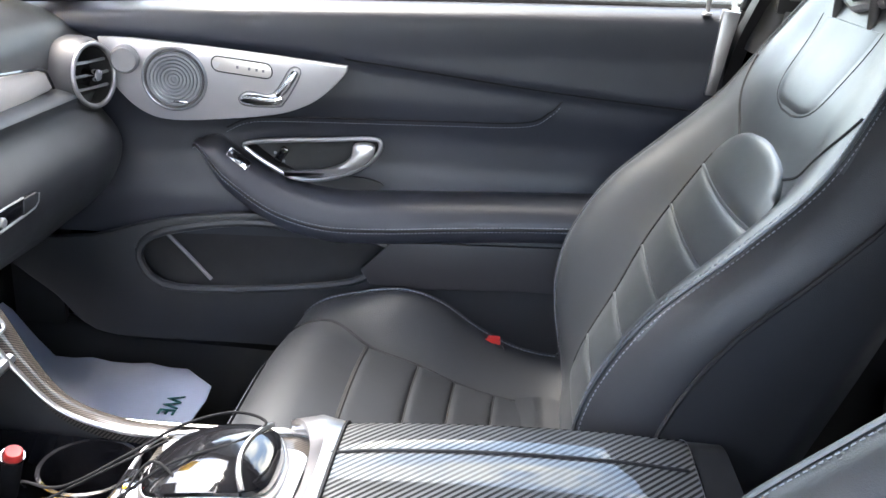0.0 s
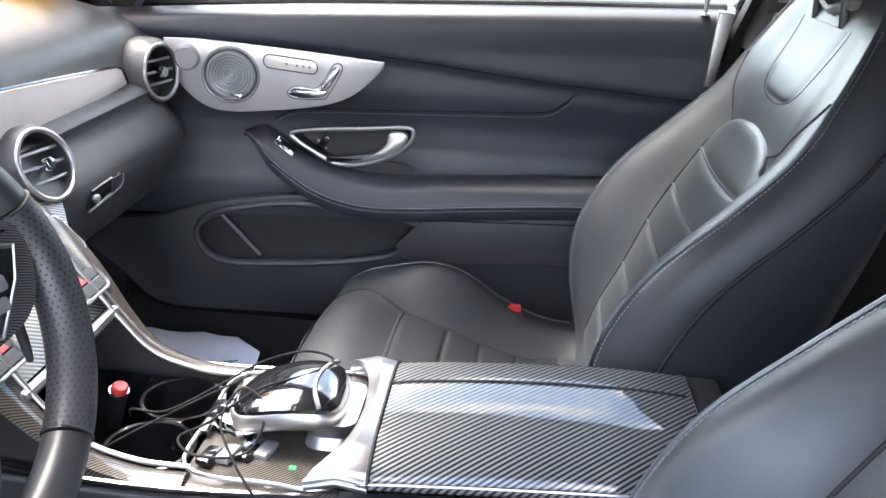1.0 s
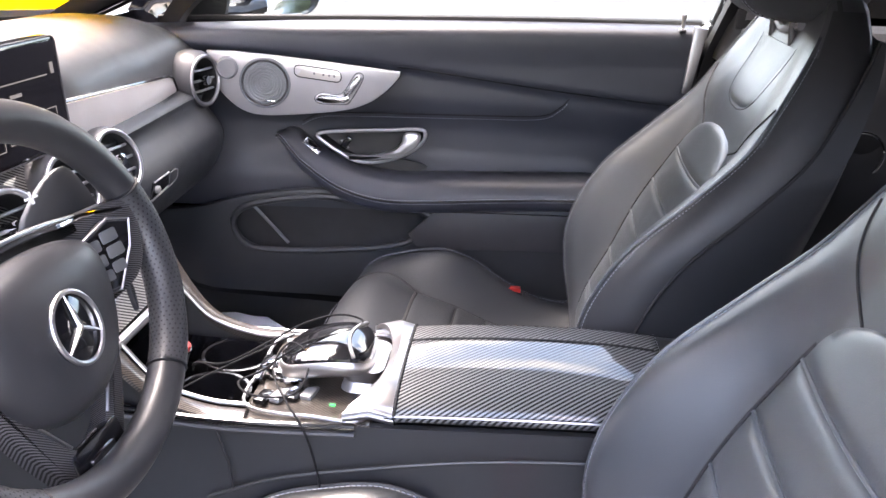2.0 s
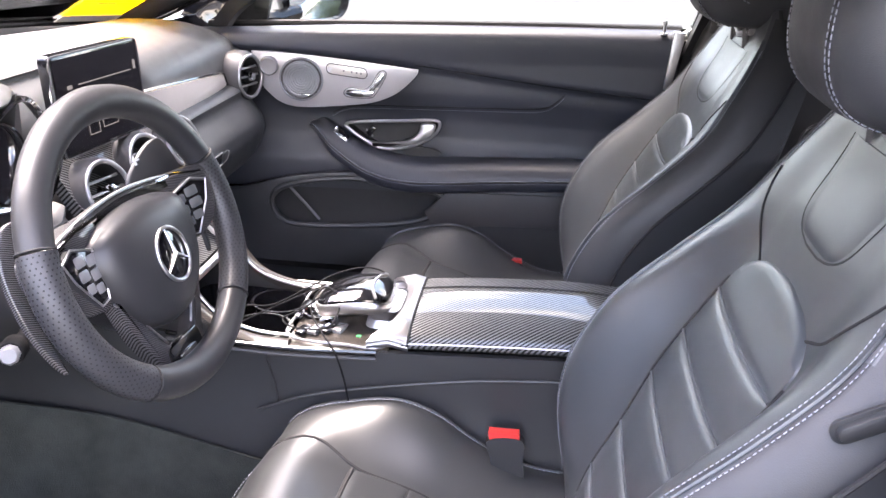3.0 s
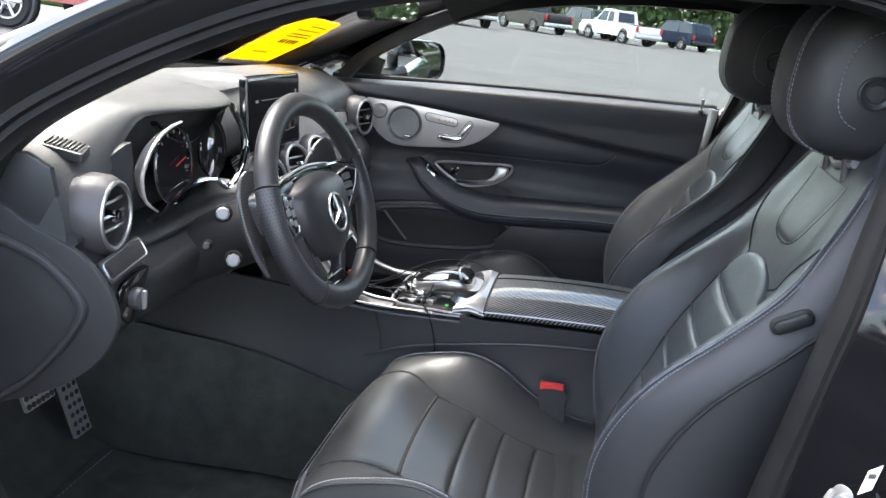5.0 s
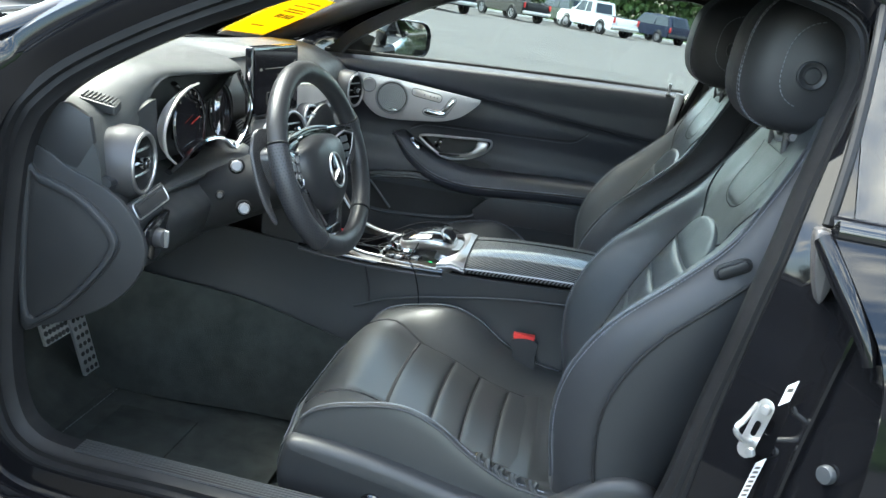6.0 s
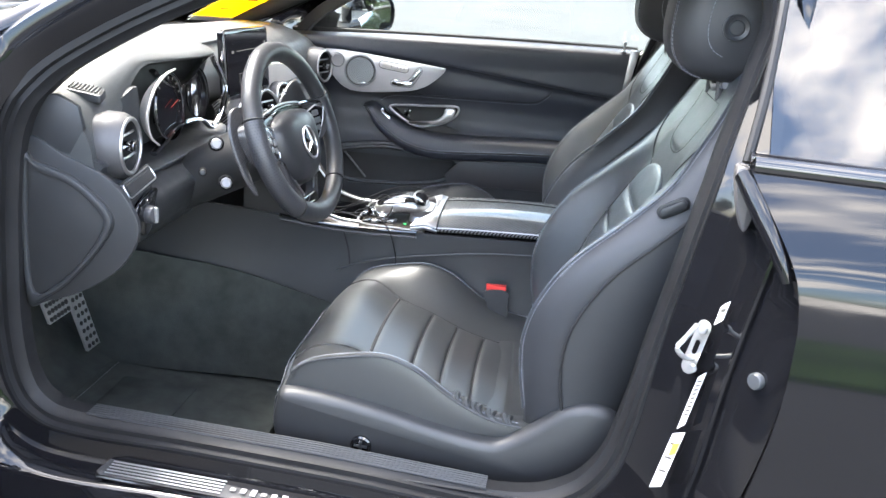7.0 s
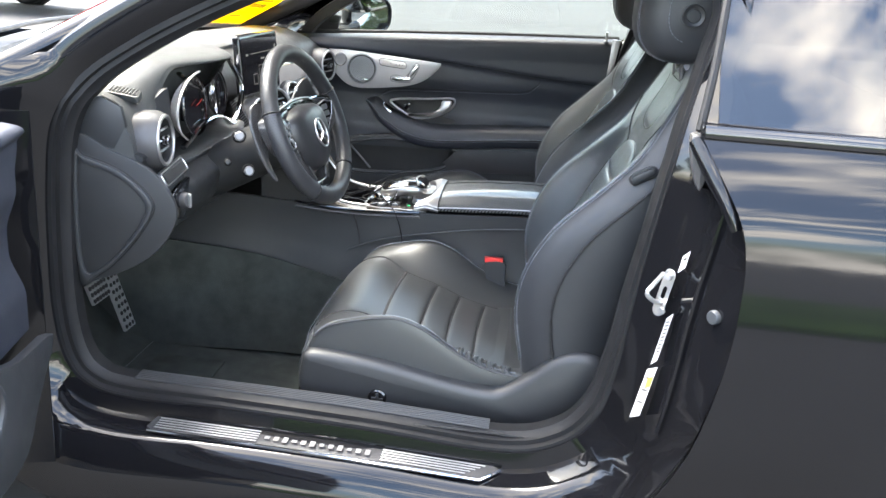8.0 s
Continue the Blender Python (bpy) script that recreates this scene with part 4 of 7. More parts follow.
def perforations(a0, a1, r=.0165 * 1.06):
    """Rows of small round holes over a grip, as shallow dark discs."""
    bm = bmesh.new()
    for i in range(int((a1 - a0) / 1.75)):
        a = radians(a0 + 1.2 + 1.75 * i)
        c = rim_at(a)
        out = (c - WC).normalized()
        along_rim = (rim_at(a + .01) - rim_at(a - .01)).normalized()
        for j in range(22):
            ph = 2 * math.pi * (j + .5 * (i % 2)) / 22
            p = c + out * (r * 1.083 * math.cos(ph)) + AX * (r * .953 * math.sin(ph))
            side = (AX * math.cos(ph) - out * math.sin(ph)).normalized()
            bm.faces.new([bm.verts.new(p + along_rim * (.0010 * math.cos(k * math.pi / 3)) + side * (.0010 * math.sin(k * math.pi / 3))) for k in range(6)])
    part("grip_perforation", bm, SEAM, wheel, "fine round perforations", smooth=0, kind="stuff")


perforations(-50, 18)
perforations(162, 232)
for a in (18.5, 161.5, 232.5, 309.5):
    c = rim_at(radians(a))
    nx = rim_at(radians(a + 1)) - rim_at(radians(a - 1))
    part("rim_joint", ring(c, nx, .0172, .0012, 24, 6), SEAM, wheel)


def wp(u, v, w):
    """A place on the hub and spokes, which lie a little below the rim."""
    return WC + F @ Vector((u, v, w - .013))


hub = [(u * 1.03, v * .93 - .019) for u, v in outline([(-.092, .030), (-.070, .056), (0, .066), (.070, .056), (.092, .030), (.082, -.020), (.050, -.062), (0, -.078), (-.050, -.062), (-.082, -.020)], 5)]
rings = [[wp(u * s, v * s, w) for u, v in hub] for s, w in ((.92, -.045), (1.0, -.02), (1.0, .002), (.94, .015), (.80, .024), (.55, .029), (.25, .031), (.02, .0315))]
hubp = part("airbag_cover", loft(rings), RIM, wheel, "domed black hub")
part("badge_ring", ring(wp(0, -.023, .032), AX, .0285, .0022, 36, 8), SATIN, hubp, "chrome badge ring")
part("badge_disc", lathe([(.030, .030), (.028, .0315), (0, .0325)], wp(0, -.023, 0), AX, 30), GLOSSBLACK, hubp)
for k in range(3):
    a = radians(90 + 120 * k)
    part("badge_arm", tube([wp(0, -.023, .0345), wp(.015 * math.cos(a), -.023 + .015 * math.sin(a), .034), wp(.028 * math.cos(a), -.023 + .028 * math.sin(a), .033)], .0032, 6, taper=lambda t: 1 - .75 * t, flat=.6), SATIN, hubp)
# spokes
for s in (-1, 1):
    sp = outline([(s * .062, .048), (s * .110, .046), (s * .150, .040), (s * .154, .006), (s * .132, -.030), (s * .070, -.038), (s * .058, .0)], 4)
    dish = lambda u, s=s: .50 * (abs(u) - .088) - .006 if s > 0 else 0.0     # that side rises towards the rim
    spoke = part("spoke", slab(sp, lambda u, v, w: wp(u, v, -.022 + w + dish(u) + .006 * math.cos(u * 14)), .022, .006), CARBON_FINE, wheel, "carbon fibre spoke")
    pod = [(s * (u + .006), v - .004) for u, v in ((.082, .026), (.112, .036), (.130, .028), (.122, .006), (.100, -.026), (.086, -.024), (.078, .0))]
    order = 1 if s > 0 else -1
    ins = [(s * .111 + (u - s * .111) * .91, .002 + (v - .002) * .91) for u, v in pod]
    pd = part("switch_pod", slab(pod[::order], lambda u, v, w: wp(u, v, -.001 + w + dish(u) + .04 * v), .008, .002), GUNMETAL, spoke, "framed switch pod")
    part("pod_rim", tube([wp(u, v, .0072 + dish(u) + .04 * v) for u, v in pod], .0011, 6, closed=True, up=AX), SATIN, pd, "thin bright pod frame")
    part("pod_face", slab(ins[::order], lambda u, v, w: wp(u, v, .0065 + w + dish(u) + .04 * v), .0014, .0004), GLOSSBLACK, pd)
    for k, (u, v, a, b) in enumerate(((.090, .018, .015, .011), (.107, .022, .015, .011), (.091, .004, .014, .011), (.108, .008, .015, .011), (.093, -.010, .012, .010), (.106, -.006, .012, .010))):
        part("button", slab(rounded(a, b, .002, 2), lambda p, q, w, u=u + .006, v=v - .004: wp(s * u + p, v + q, .0076 + w + dish(s * u + p) + .04 * v), .0010, .0004), TRANS if s < 0 else PADKEY, spoke)
    part("pod_edge", tube([wp(s * .064, .046, .010), wp(s * .10, .044, .008 + dish(.10)), wp(s * .138, .034, .003 + dish(.138))], .0022, 6), CHROME, spoke)
    paddle = outline([(s * .075, .030), (s * .10, .070), (s * .130, .082), (s * .148, .050), (s * .153, -.01), (s * .146, -.062), (s * .137, -.080), (s * .136, -.02)], 4)
    pd = part("shift_paddle", slab(paddle, lambda u, v, w: wp(u * (1.05 if s < 0 else 1.0), v * .9 + (.012 if s > 0 else 0), (-.033 if s < 0 else -.021) + w + .02 * abs(u) + min(.008, .5 * (u + .13) if s < 0 else .5 * (u - .11))), .005, .002), CARBON_FINE if s < 0 else HARD, wheel, "carbon fibre shift paddle")
    if s > 0:
        for a, b in ((.011, .0022), (.0022, .011)):
            part("plus_mark", slab(rounded(a, b, .0005, 2), lambda u, v, w: wp(.092 + u, .072 + v, -.0225 + w + .5 * u), .0006, 0), WHITE, pd)
for s in (-1, 1):
    arm = outline([(s * .086, -.034), (s * .060, -.062), (s * .026, -.108), (s * .004, -.120), (s * .004, -.142), (s * .034, -.142), (s * .050, -.122), (s * .078, -.072)], 4)
    la = part("lower_spoke", slab(arm, lambda u, v, w: wp(u, v, -.020 + w + .10 * (v + .14)), .016, .005), CARBON_FINE, wheel, "carbon fibre lower spoke")
    part("spoke_edge", tube([wp(s * .088, -.036, .004), wp(s * .062, -.062, .003), wp(s * .028, -.107, -.001)], .0014, 6), SATIN, la)
plate = part("spoke_foot", slab(rounded(.070, .030, .006), lambda u, v, w: wp(u, -.128 + v, -.008 + w), .008, .002), GLOSSBLACK, wheel, "glossy black foot of the spokes")
part("spoke_badge", slab(rounded(.034, .008, .002), lambda u, v, w: wp(u, -.131 + v, .0002 + w), .0015, .0003), CHROME, plate, "bright plain badge plate")
# carbon brow that runs over the hub from pod to pod, with its bright upper edge
brow = [(-.150, .032), (-.110, .042), (-.060, .050), (0, .054), (.060, .050), (.110, .042), (.150, .032), (.120, .028), (.070, .040), (0, .046), (-.070, .040), (-.120, .028)]
bw = part("brow", slab(outline(brow, 4), lambda u, v, w: wp(u, v, -.018 + w), .018, .005), CARBON_FINE, wheel, "carbon fibre brow over the hub")
part("brow_edge", tube(spline([wp(u, v + .001, -.001) for u, v in brow[:7]], 5), .0018, 6), SATIN, bw, "bright edge")

# ---------------------------------------------------------------- pedals
for y, z0, z1, x0, x1, w, lab in ((-.265, .43, .285, -.845, -.815, .05, "drilled steel accelerator pedal"), (-.400, .455, .415, -.815, -.800, .075, "steel brake pedal with rubber studs")):
    ped = thing("pedal", lab, "pedal", group="pedals")
    pl = lambda u, v, t, y=y, z0=z0, z1=z1, x0=x0, x1=x1: (lerp(x0, x1, v) + t, y + u + .03 * (v - .5) * (w < .06), lerp(z0, z1, v))
    part("plate", slab([(-w / 2, 0), (w / 2, 0), (w / 2, 1), (-w / 2, 1)], pl, .006, 0), STEEL, ped)
    part("arm", tube([(x0 - .01, y, lerp(z0, z1, .4)), (x0 - .06, y, z0 + .05), (x0 - .08, y, z0 + .18)], .010, 8), BLACK, ped)
    nv = 8 if w < .06 else 3
    nu = 3 if w < .06 else 6
    for i in range(nv):
        for j in range(nu):
            u, v = (j - (nu - 1) / 2) * w / (nu + .3), (i + .5) / nv
            c = Vector(pl(u, v, .006))
            part("rubber_stud", lathe([(.0048, -.001), (.0048, .002), (.003, .003), (0, .003)], c, (1, 0, .25), 10), BLACK, ped)

# ---------------------------------------------------------------- centre console
console = thing("centre_console", "black centre console with carbon fibre trim and armrest box", "console")


def console_top(x):
    return interp(x, [(-.62, .60), (-.40, .585), (-.30, .583), (-.15, .592), (.18, .612), (.24, .61)])


for side in (-1, 1):
    rows = []
    for zf in (0, .25, .45, .62, .72, .80, .92, 1.0):
        rows.append([(x, side * (.128 - .018 * sstep(.3, .75, zf) - .004 * math.sin(zf * 9) + .03 * sstep(-.45, -.75, x)), lerp(.215, console_top(x), zf)) for x in [lerp(-1.05, .22, k / 24) for k in range(25)]])
    part("side_wall", sheet(rows, (0, -.01 * side, 0)), HARD, console, "dark grey console side")
    s = side * .1165
    part("side_seam", tube(spline([(-.33, s * 1.03, .488), (-.25, s * 1.02, .522), (-.12, s * 1.01, .552), (.0, s * 1.005, .572), (.16, s, .586)], 6), .0022, 6), HARD, console, "raised seam line")
    part("side_joint", tube([(-.318, s, .575), (-.305, s * 1.01, .535), (-.300, s * 1.03, .505)], .0016, 6), SEAM, console)
    for dz, m in ((.0, GLOSSBLACK), (-.010, GUNMETAL)):
        part("edge_strip", tube([(x, side * .113, console_top(x) + dz + .003) for x in [lerp(-.46, -.165, k / 10) for k in range(11)]], .0036, 8), m, console, "bright console edge strip")

# carpeted tunnel sides in the footwells
for side in (-1, 1):
    rows = [[(x, side * (.1330 + .03 * sstep(-.45, -.75, x) + .006 * (1 - zf)), lerp(.215, interp(x, [(-1.05, .50), (-.60, .47), (-.40, .43), (-.30, .41), (-.05, .38)]), zf)) for x in [lerp(-1.05, -.05, k / 20) for k in range(21)]] for zf in [k / 6 for k in range(7)]]
    part("tunnel_carpet", sheet(rows, (0, -.004 * side, 0)), CARPET, console, "black carpet on the tunnel side")

# wings rising into the centre stack, and the carbon faced stack itself
wing = spline([(-.29, 0, .588), (-.34, 0, .590), (-.39, 0, .606), (-.425, 0, .640), (-.460, 0, .685), (-.500, 0, .730), (-.545, 0, .765)], 6)
for side in (-1, 1):
    rows = [[p + Vector((0, side * lerp(.088, .112 + .02 * sstep(.60, .72, p.z), j / 4), .004 * math.sin(math.pi * j / 4))) for j in range(5)] for p in wing]
    part("carbon_wing", sheet(rows, (.004, 0, -.010)), CARBON_WARM, console, "carbon fibre console wing")
    part("wing_edge", tube([p + Vector((0, side * .086, .004)) for p in wing[:30]], .0026, 8), SATIN, console, "bright wing edge")
for side in (-1, 1):
    rows = [[Vector((p.x, side * .100, lerp(.560, p.z - .002, j / 4))) for j in range(5)] for p in wing]
    part("wing_cheek", sheet(rows, (0, -.006 * side, 0)), BLACK, console, "dull black wall below the wing")
part("tray_back", rbox((-.500, 0, .610), (.012, .186, .19), .004), GLOSSBLACK, console, "glossy black wall behind the tray")
st = spline([(-.445, 0, .655), (-.480, 0, .698), (-.520, 0, .735), (-.560, 0, .765), (-.585, 0, .800), (-.600, 0, .82)], 5)
rows = [[p + Vector((0, y, 0)) for y in [lerp(-.125, .225 * sstep(.70, .78, p.z) + .125 * (1 - sstep(.70, .78, p.z)), j / 12) for j in range(13)]] for p in st]
stack = part("stack_panel", sheet(rows, (-.012, 0, -.012)), CARBON, console, "carbon fibre centre stack")
for sg in (-1, 1):
    for cx, cy, cz, a, b, dark in ((-.500, .106, .722, .056, .052, False), (-.466, .086, .688, .058, .050, True)):
        cy *= sg
        on = lambda u, v, w, cx=cx, cy=cy, cz=cz: (cx - v * .70 + w * .7, cy + u, cz + v * .70 + w * .7)
        fr = part("switch_frame", slab(rounded(a, b, .010), lambda u, v, w: on(u, v, w), .006, .002, holes=(rounded(a - .008, b - .008, .007),)), SATIN, stack, "silver switch frame")
        part("switch_ground", slab(rounded(a - .008, b - .008, .007), lambda u, v, w: on(u, v, w), .002, 0), BLACK, fr)
        for k in (-1, 0, 1):
            part("switch", slab(rounded(a - .013, .0125, .002, 2), lambda u, v, w, k=k: on(u, v + .0138 * k, w + .002), .0035, .001), HARD if dark or k else ALU, fr, smooth=0)
        if dark:
            part("warning_triangle", slab([(-.006, -.005), (.006, -.005), (0, .006)], lambda u, v, w: on(u - .010 * sg, v, w + .0058), .0006, 0), RED, fr, "red warning triangle")
        else:
            part("switch_mark", slab([(-.006, .006), (.006, .006), (0, -.005)], lambda u, v, w: on(u, v + .014, w + .0058), .0006, 0), INK, fr)
part("clock_bar", slab(rounded(.15, .020, .005), lambda u, v, w: (-.502 - v * .7 + w * .7, u, .720 + v * .7 + w * .7), .004, .001), GLOSSBLACK, stack)
part("stack_lip", tube([(-.437, -.095, .652), (-.432, 0, .655), (-.437, .095, .652)], .006, 8), SATIN, console, "bright lip above the tray")

# tray with cup holder, in front of the controls
part("tray", loft([[(-.385 + x * s, y * s, z) for x, y in rounded(.185, .172, .03, 6)] for s, z in ((1.0, .582), (.98, .56), (.96, .515), (.5, .510), (.02, .509))], cap=False), GLOSSBLACK, console, "black storage tray")
for x, y in ((-.345, .045), (-.345, -.045)):
    cup = part("cup_holder", lathe([(.042, .0), (.044, .004), (.040, .004), (.038, -.03), (.037, -.055), (0, -.056)], (x, y, .578), (0, 0, 1), 36), GLOSSBLACK, console, "round cup holder")
    part("cup_rim", ring((x, y, .581), (0, 0, 1), .0415, .0010, 40, 6), GUNMETAL, cup)
rows = [[(x, y, console_top(x) + .003) for y in (-.108, -.06, 0, .06, .108)] for x in [lerp(-.295, -.15, k / 8) for k in range(9)]]
plate = part("control_plate", sheet(rows, (0, 0, -.008)), CARBON_WARM, console, "carbon fibre control plate")
part("plate_frame", tube(spline([(-.295, -.085, .592), (-.30, 0, .592), (-.295, .085, .592), (-.22, .100, .594), (-.15, .090, .598), (-.15, -.090, .598), (-.22, -.100, .594)], 5, closed=True), .0020, 6, closed=True), SATIN, plate, "bright frame")
for i in range(4):
    for s in (-1, 1):
        part("toggle", rbox((-.279 + .0165 * i, s * (.066 - .006 * i), .592), (.014, .026, .007), .0016, (0, -4, 14 * s)), TRANS if (i + (s > 0)) % 2 else GLOSSBLACK, plate)
part("toggle", rbox((-.297, .0, .592), (.012, .06, .007), .002), GLOSSBLACK, plate)
part("rotary_controller", lathe([(.030, -.01), (.031, .006), (.028, .012), (.012, .014), (0, .014)], (-.262, -.005, .594), (0, 0, 1), 32), CHROME, plate, "chrome rotary controller")
part("green_lamp", rbox((-.196, -.082, .600), (.006, .003, .002), 0), UI_GREEN, plate)

# palm rest: a silver cantilever with a domed black touch pad
pad = outline([(-.278, .0), (-.262, .040), (-.225, .052), (-.180, .050), (-.162, .030), (-.158, 0), (-.162, -.030), (-.180, -.050), (-.225, -.052), (-.262, -.040)], 5)


def palm_z(x):
    return interp(x, [(-.28, .614), (-.25, .626), (-.21, .636), (-.175, .636), (-.155, .626)])


rings = [[Vector((lerp(-.215, x, s), y * s, palm_z(x) - dz)) for x, y in pad] for s, dz in ((.90, .020), (.98, .016), (1.0, .010), (.99, .004), (.95, .001))]
palm = part("palm_rest", loft(rings), SATIN, console, "silver palm rest with a domed black touch pad")
rings = [[Vector((lerp(-.218, x, s), y * s, palm_z(lerp(-.218, x, s)) + dz)) for x, y in pad] for s, dz in ((.94, -.003), (.92, .002), (.80, .006), (.55, .009), (.25, .010), (.02, .010))]
part("touch_pad", loft(rings), GLOSSBLACK, palm, "glossy black touch pad")
part("pad_band", tube([Vector((-.186 + .006 * math.cos(a * 2), .046 * math.cos(a), palm_z(-.186) + .004 + .0055 * math.sin(a))) for a in [lerp(.0, math.pi, k / 14) for k in range(15)]], .0024, 6), SATIN, palm, "silver band across the pad")
part("palm_foot", loft([[Vector((-.172 + x, y, z)) for x, y in rounded(w, d, .015)] for w, d, z in ((.05, .085, .594), (.045, .075, .605), (.05, .085, .622))]), SATIN, palm, "silver foot")

# armrest box
def arm_ring(x, grow=0.0, lo=-1, hi=1):
    h = interp(x, [(-.15, .626), (-.10, .636), (0.0, .646), (.10, .650), (.18, .647)]) + grow
    b = console_top(x) + .006
    half = [(.104, b), (.1075, b + .004), (.1085, lerp(b, h, .24)), (.1055, lerp(b, h, .32)), (.098, lerp(b, h, .58)), (.078, lerp(b, h, .88)), (.050, h - .001), (.020, h)]
    near = half[:4] + [(.099, lerp(b, h, .53)), (.080, lerp(b, h, .77)), (.050, lerp(b, h, .905)), (.020, lerp(b, h, .972))]
    pts = [(-y, z) for y, z in near] + [(.0, lerp(b, h, .990))] + half[::-1]
    return [Vector((x, y, z)) for y, z in pts]


rings = [[p for p in spline(arm_ring(x), 4)] for x in [lerp(-.135, .172, k / 20) for k in range(21)]]
arm = part("armrest", loft(rings), CARBON, console, "lacquered carbon fibre armrest lid")
part("lid_joint", tube([(x, .030, arm_ring(x)[9].z + .0005) for x in [lerp(-.128, .165, k / 10) for k in range(11)]], .0016, 6), SEAM, arm, "joint between the lids")
# satin line laid on the lid's crease to imitate its glare
part("crease_glare", tube([(x, -.1078, lerp(console_top(x) + .006, arm_ring(x)[8].z, .28)) for x in [lerp(-.13, .17, k / 10) for k in range(11)]], .0012, 6), SATIN, arm)
rings = [[p + (p - Vector((x, 0, .63))) * .015 for p in spline(arm_ring(x, -.003), 4)] for x in (.172, .19, .205)]
back_cap = part("armrest_back", loft(rings), HARD, console, "black plastic armrest back")
part("back_edge", tube(rings[0][8:-8], .0016, 6), SATIN, back_cap, "bright edge")
# silver bracket that wraps the front of the lid, narrow on top and broad at its feet
fr = [p for p in spline(arm_ring(-.128), 4)]
inner, outer = [], []
for p in fr:
    a = min(1.0, abs(p.y) / .108)
    inner.append(p + Vector((.004, 0, .002)))
    outer.append(Vector((-.146 - .034 * a ** 3, p.y * 1.02, p.z - .012 * (1 - a))))
mid = [a.lerp(b, .5) + Vector((0, 0, .006)) for a, b in zip(inner, outer)]
part("silver_bracket", sheet([outer, mid, inner], (0, 0, -.006)), SATIN, console, "satin silver bracket round the armrest")
part("bracket_shadow", tube(inner, .0018, 6), SEAM, console)

# charging cable, lighter plug, small clutter in the tray
cable = thing("charging_cable", "thin black charging cable looped over the console", "cable")
part("cord", tube(spline([(-.40, .035, .560), (-.385, .01, .585), (-.34, -.01, .600), (-.29, .01, .625), (-.255, .035, .640), (-.215, .050, .648), (-.185, .042, .646), (-.20, .01, .646), (-.245, -.02, .640), (-.285, -.045, .615),
                          (-.31, -.060, .604), (-.285, -.083, .603), (-.24, -.075, .606), (-.232, -.040, .632), (-.26, -.020, .640), (-.272, -.05, .62), (-.245, -.095, .606), (-.222, -.117, .590), (-.205, -.126, .55), (-.195, -.132, .50), (-.185, -.135, .43)], 8), .0013, 8), CORD, cable)
part("cord", tube(spline([(-.43, -.02, .53), (-.40, -.055, .57), (-.36, -.03, .590), (-.31, .015, .605), (-.27, .04, .62)], 8), .0012, 8), CORD, cable)
plug = thing("lighter_plug", "red capped power plug in the tray", "plug")
part("stem", lathe([(.008, -.04), (.009, 0), (.0095, .012)], (-.418, .048, .572), (.3, -.2, 1), 16), BLACK, plug)
part("cap", lathe([(.007, .008), (.0085, .010), (.0085, .017), (.007, .019), (0, .019)], (-.418, .048, .572), (.3, -.2, 1), 20), RED, plug, "red cap")
part("collar", ring((-.416, .047, .582), (.3, -.2, 1), .010, .0012, 20, 6), CHROME, plug)
for x, y, z, r in ((-.385, -.055, .524, 20), (-.43, .0, .53, 60), (-.40, .01, .520, -30)):
    c = thing("tray_clutter", "small metal and plastic odds and ends", "clutter", group="odds and ends in the tray")
    part("piece", rbox((x, y, z), (.030, .014, .010), .003, (0, 10, r)), TRANS, c)

# ---------------------------------------------------------------- paper mat and floor mat
mat_y = thing("paper_mat", "pale blue disposable paper floor mat", "floor mat")
rows = []
for j in range(11):
    y = lerp(.22, .655, j / 10)
    x1 = -.425 - .060 * sstep(.60, .66, y)              # the clipped far corner
    rows.append([(lerp(-.80, x1, i / 10), y, .338 + .003 * math.sin(i * 2.1 + j) + .10 * sstep(-.70, -.80, lerp(-.80, x1, i / 10))) for i in range(11)])
part("sheet", sheet(rows, (0, 0, -.003)), PAPER, mat_y)
tx = bpy.data.curves.new("lettering", "FONT")
tx.body, tx.size, tx.extrude = "WE", .036, .0006
lt = new("lettering", tx)
lt.data.materials.append(TEAL)
lt.parent = mat_y
lt.matrix_basis = Matrix.Translation((-.478, .562, .3425)) @ pose(0, 0, 0, 0, 0, -90)
for y0 in (-.66, ):
    fm = thing("floor_mat", "black carpet floor mat with a stitched border", "floor mat")
    rows = [[(lerp(-.80, -.38, i / 12), lerp(-.63, -.19, j / 8), .226 + .002 * math.sin(i * 3 + j * 2)) for i in range(13)] for j in range(9)]
    part("mat_carpet", sheet(rows, (0, 0, -.008)), CARPET, fm)
    part("heel_pad", rbox((-.66, -.36, .2275), (.16, .22, .004), .002), CARPET, fm, "flat woven heel pad")
    part("border", dashes([(-.40, -.62, .231), (-.78, -.62, .231), (-.78, -.20, .231)], .006, .006, .0008), GREY, fm, kind="stuff")

# ---------------------------------------------------------------- front seats
XC = [(.40, .095), (.52, .120), (.61, .158), (.69, .190), (.78, .238), (.83, .266), (.90, .294), (.96, .325), (1.03, .352)]   # middle of the back
XR = [(.40, .110), (.48, .098), (.54, .086), (.60, .083), (.66, .098), (.73, .138), (.80, .206), (.86, .262), (.92, .298), (.98, .330), (1.03, .354)]   # bolster crest
HW = [(.40, .225), (.50, .236), (.62, .242), (.72, .245), (.80, .239), (.88, .220), (.95, .189), (1.00, .155), (1.03, .120)]   # half-width
XB = [(.40, .235), (.55, .285), (.70, .335), (.85, .385), (.95, .412), (1.03, .418)]   # rear shell


def piping_at(z):
    """Where the piping runs, as a share of the half-width."""
    return interp(z, [(.45, .90), (.65, .885), (.81, .91), (.92, .94), (1.0, .97)])


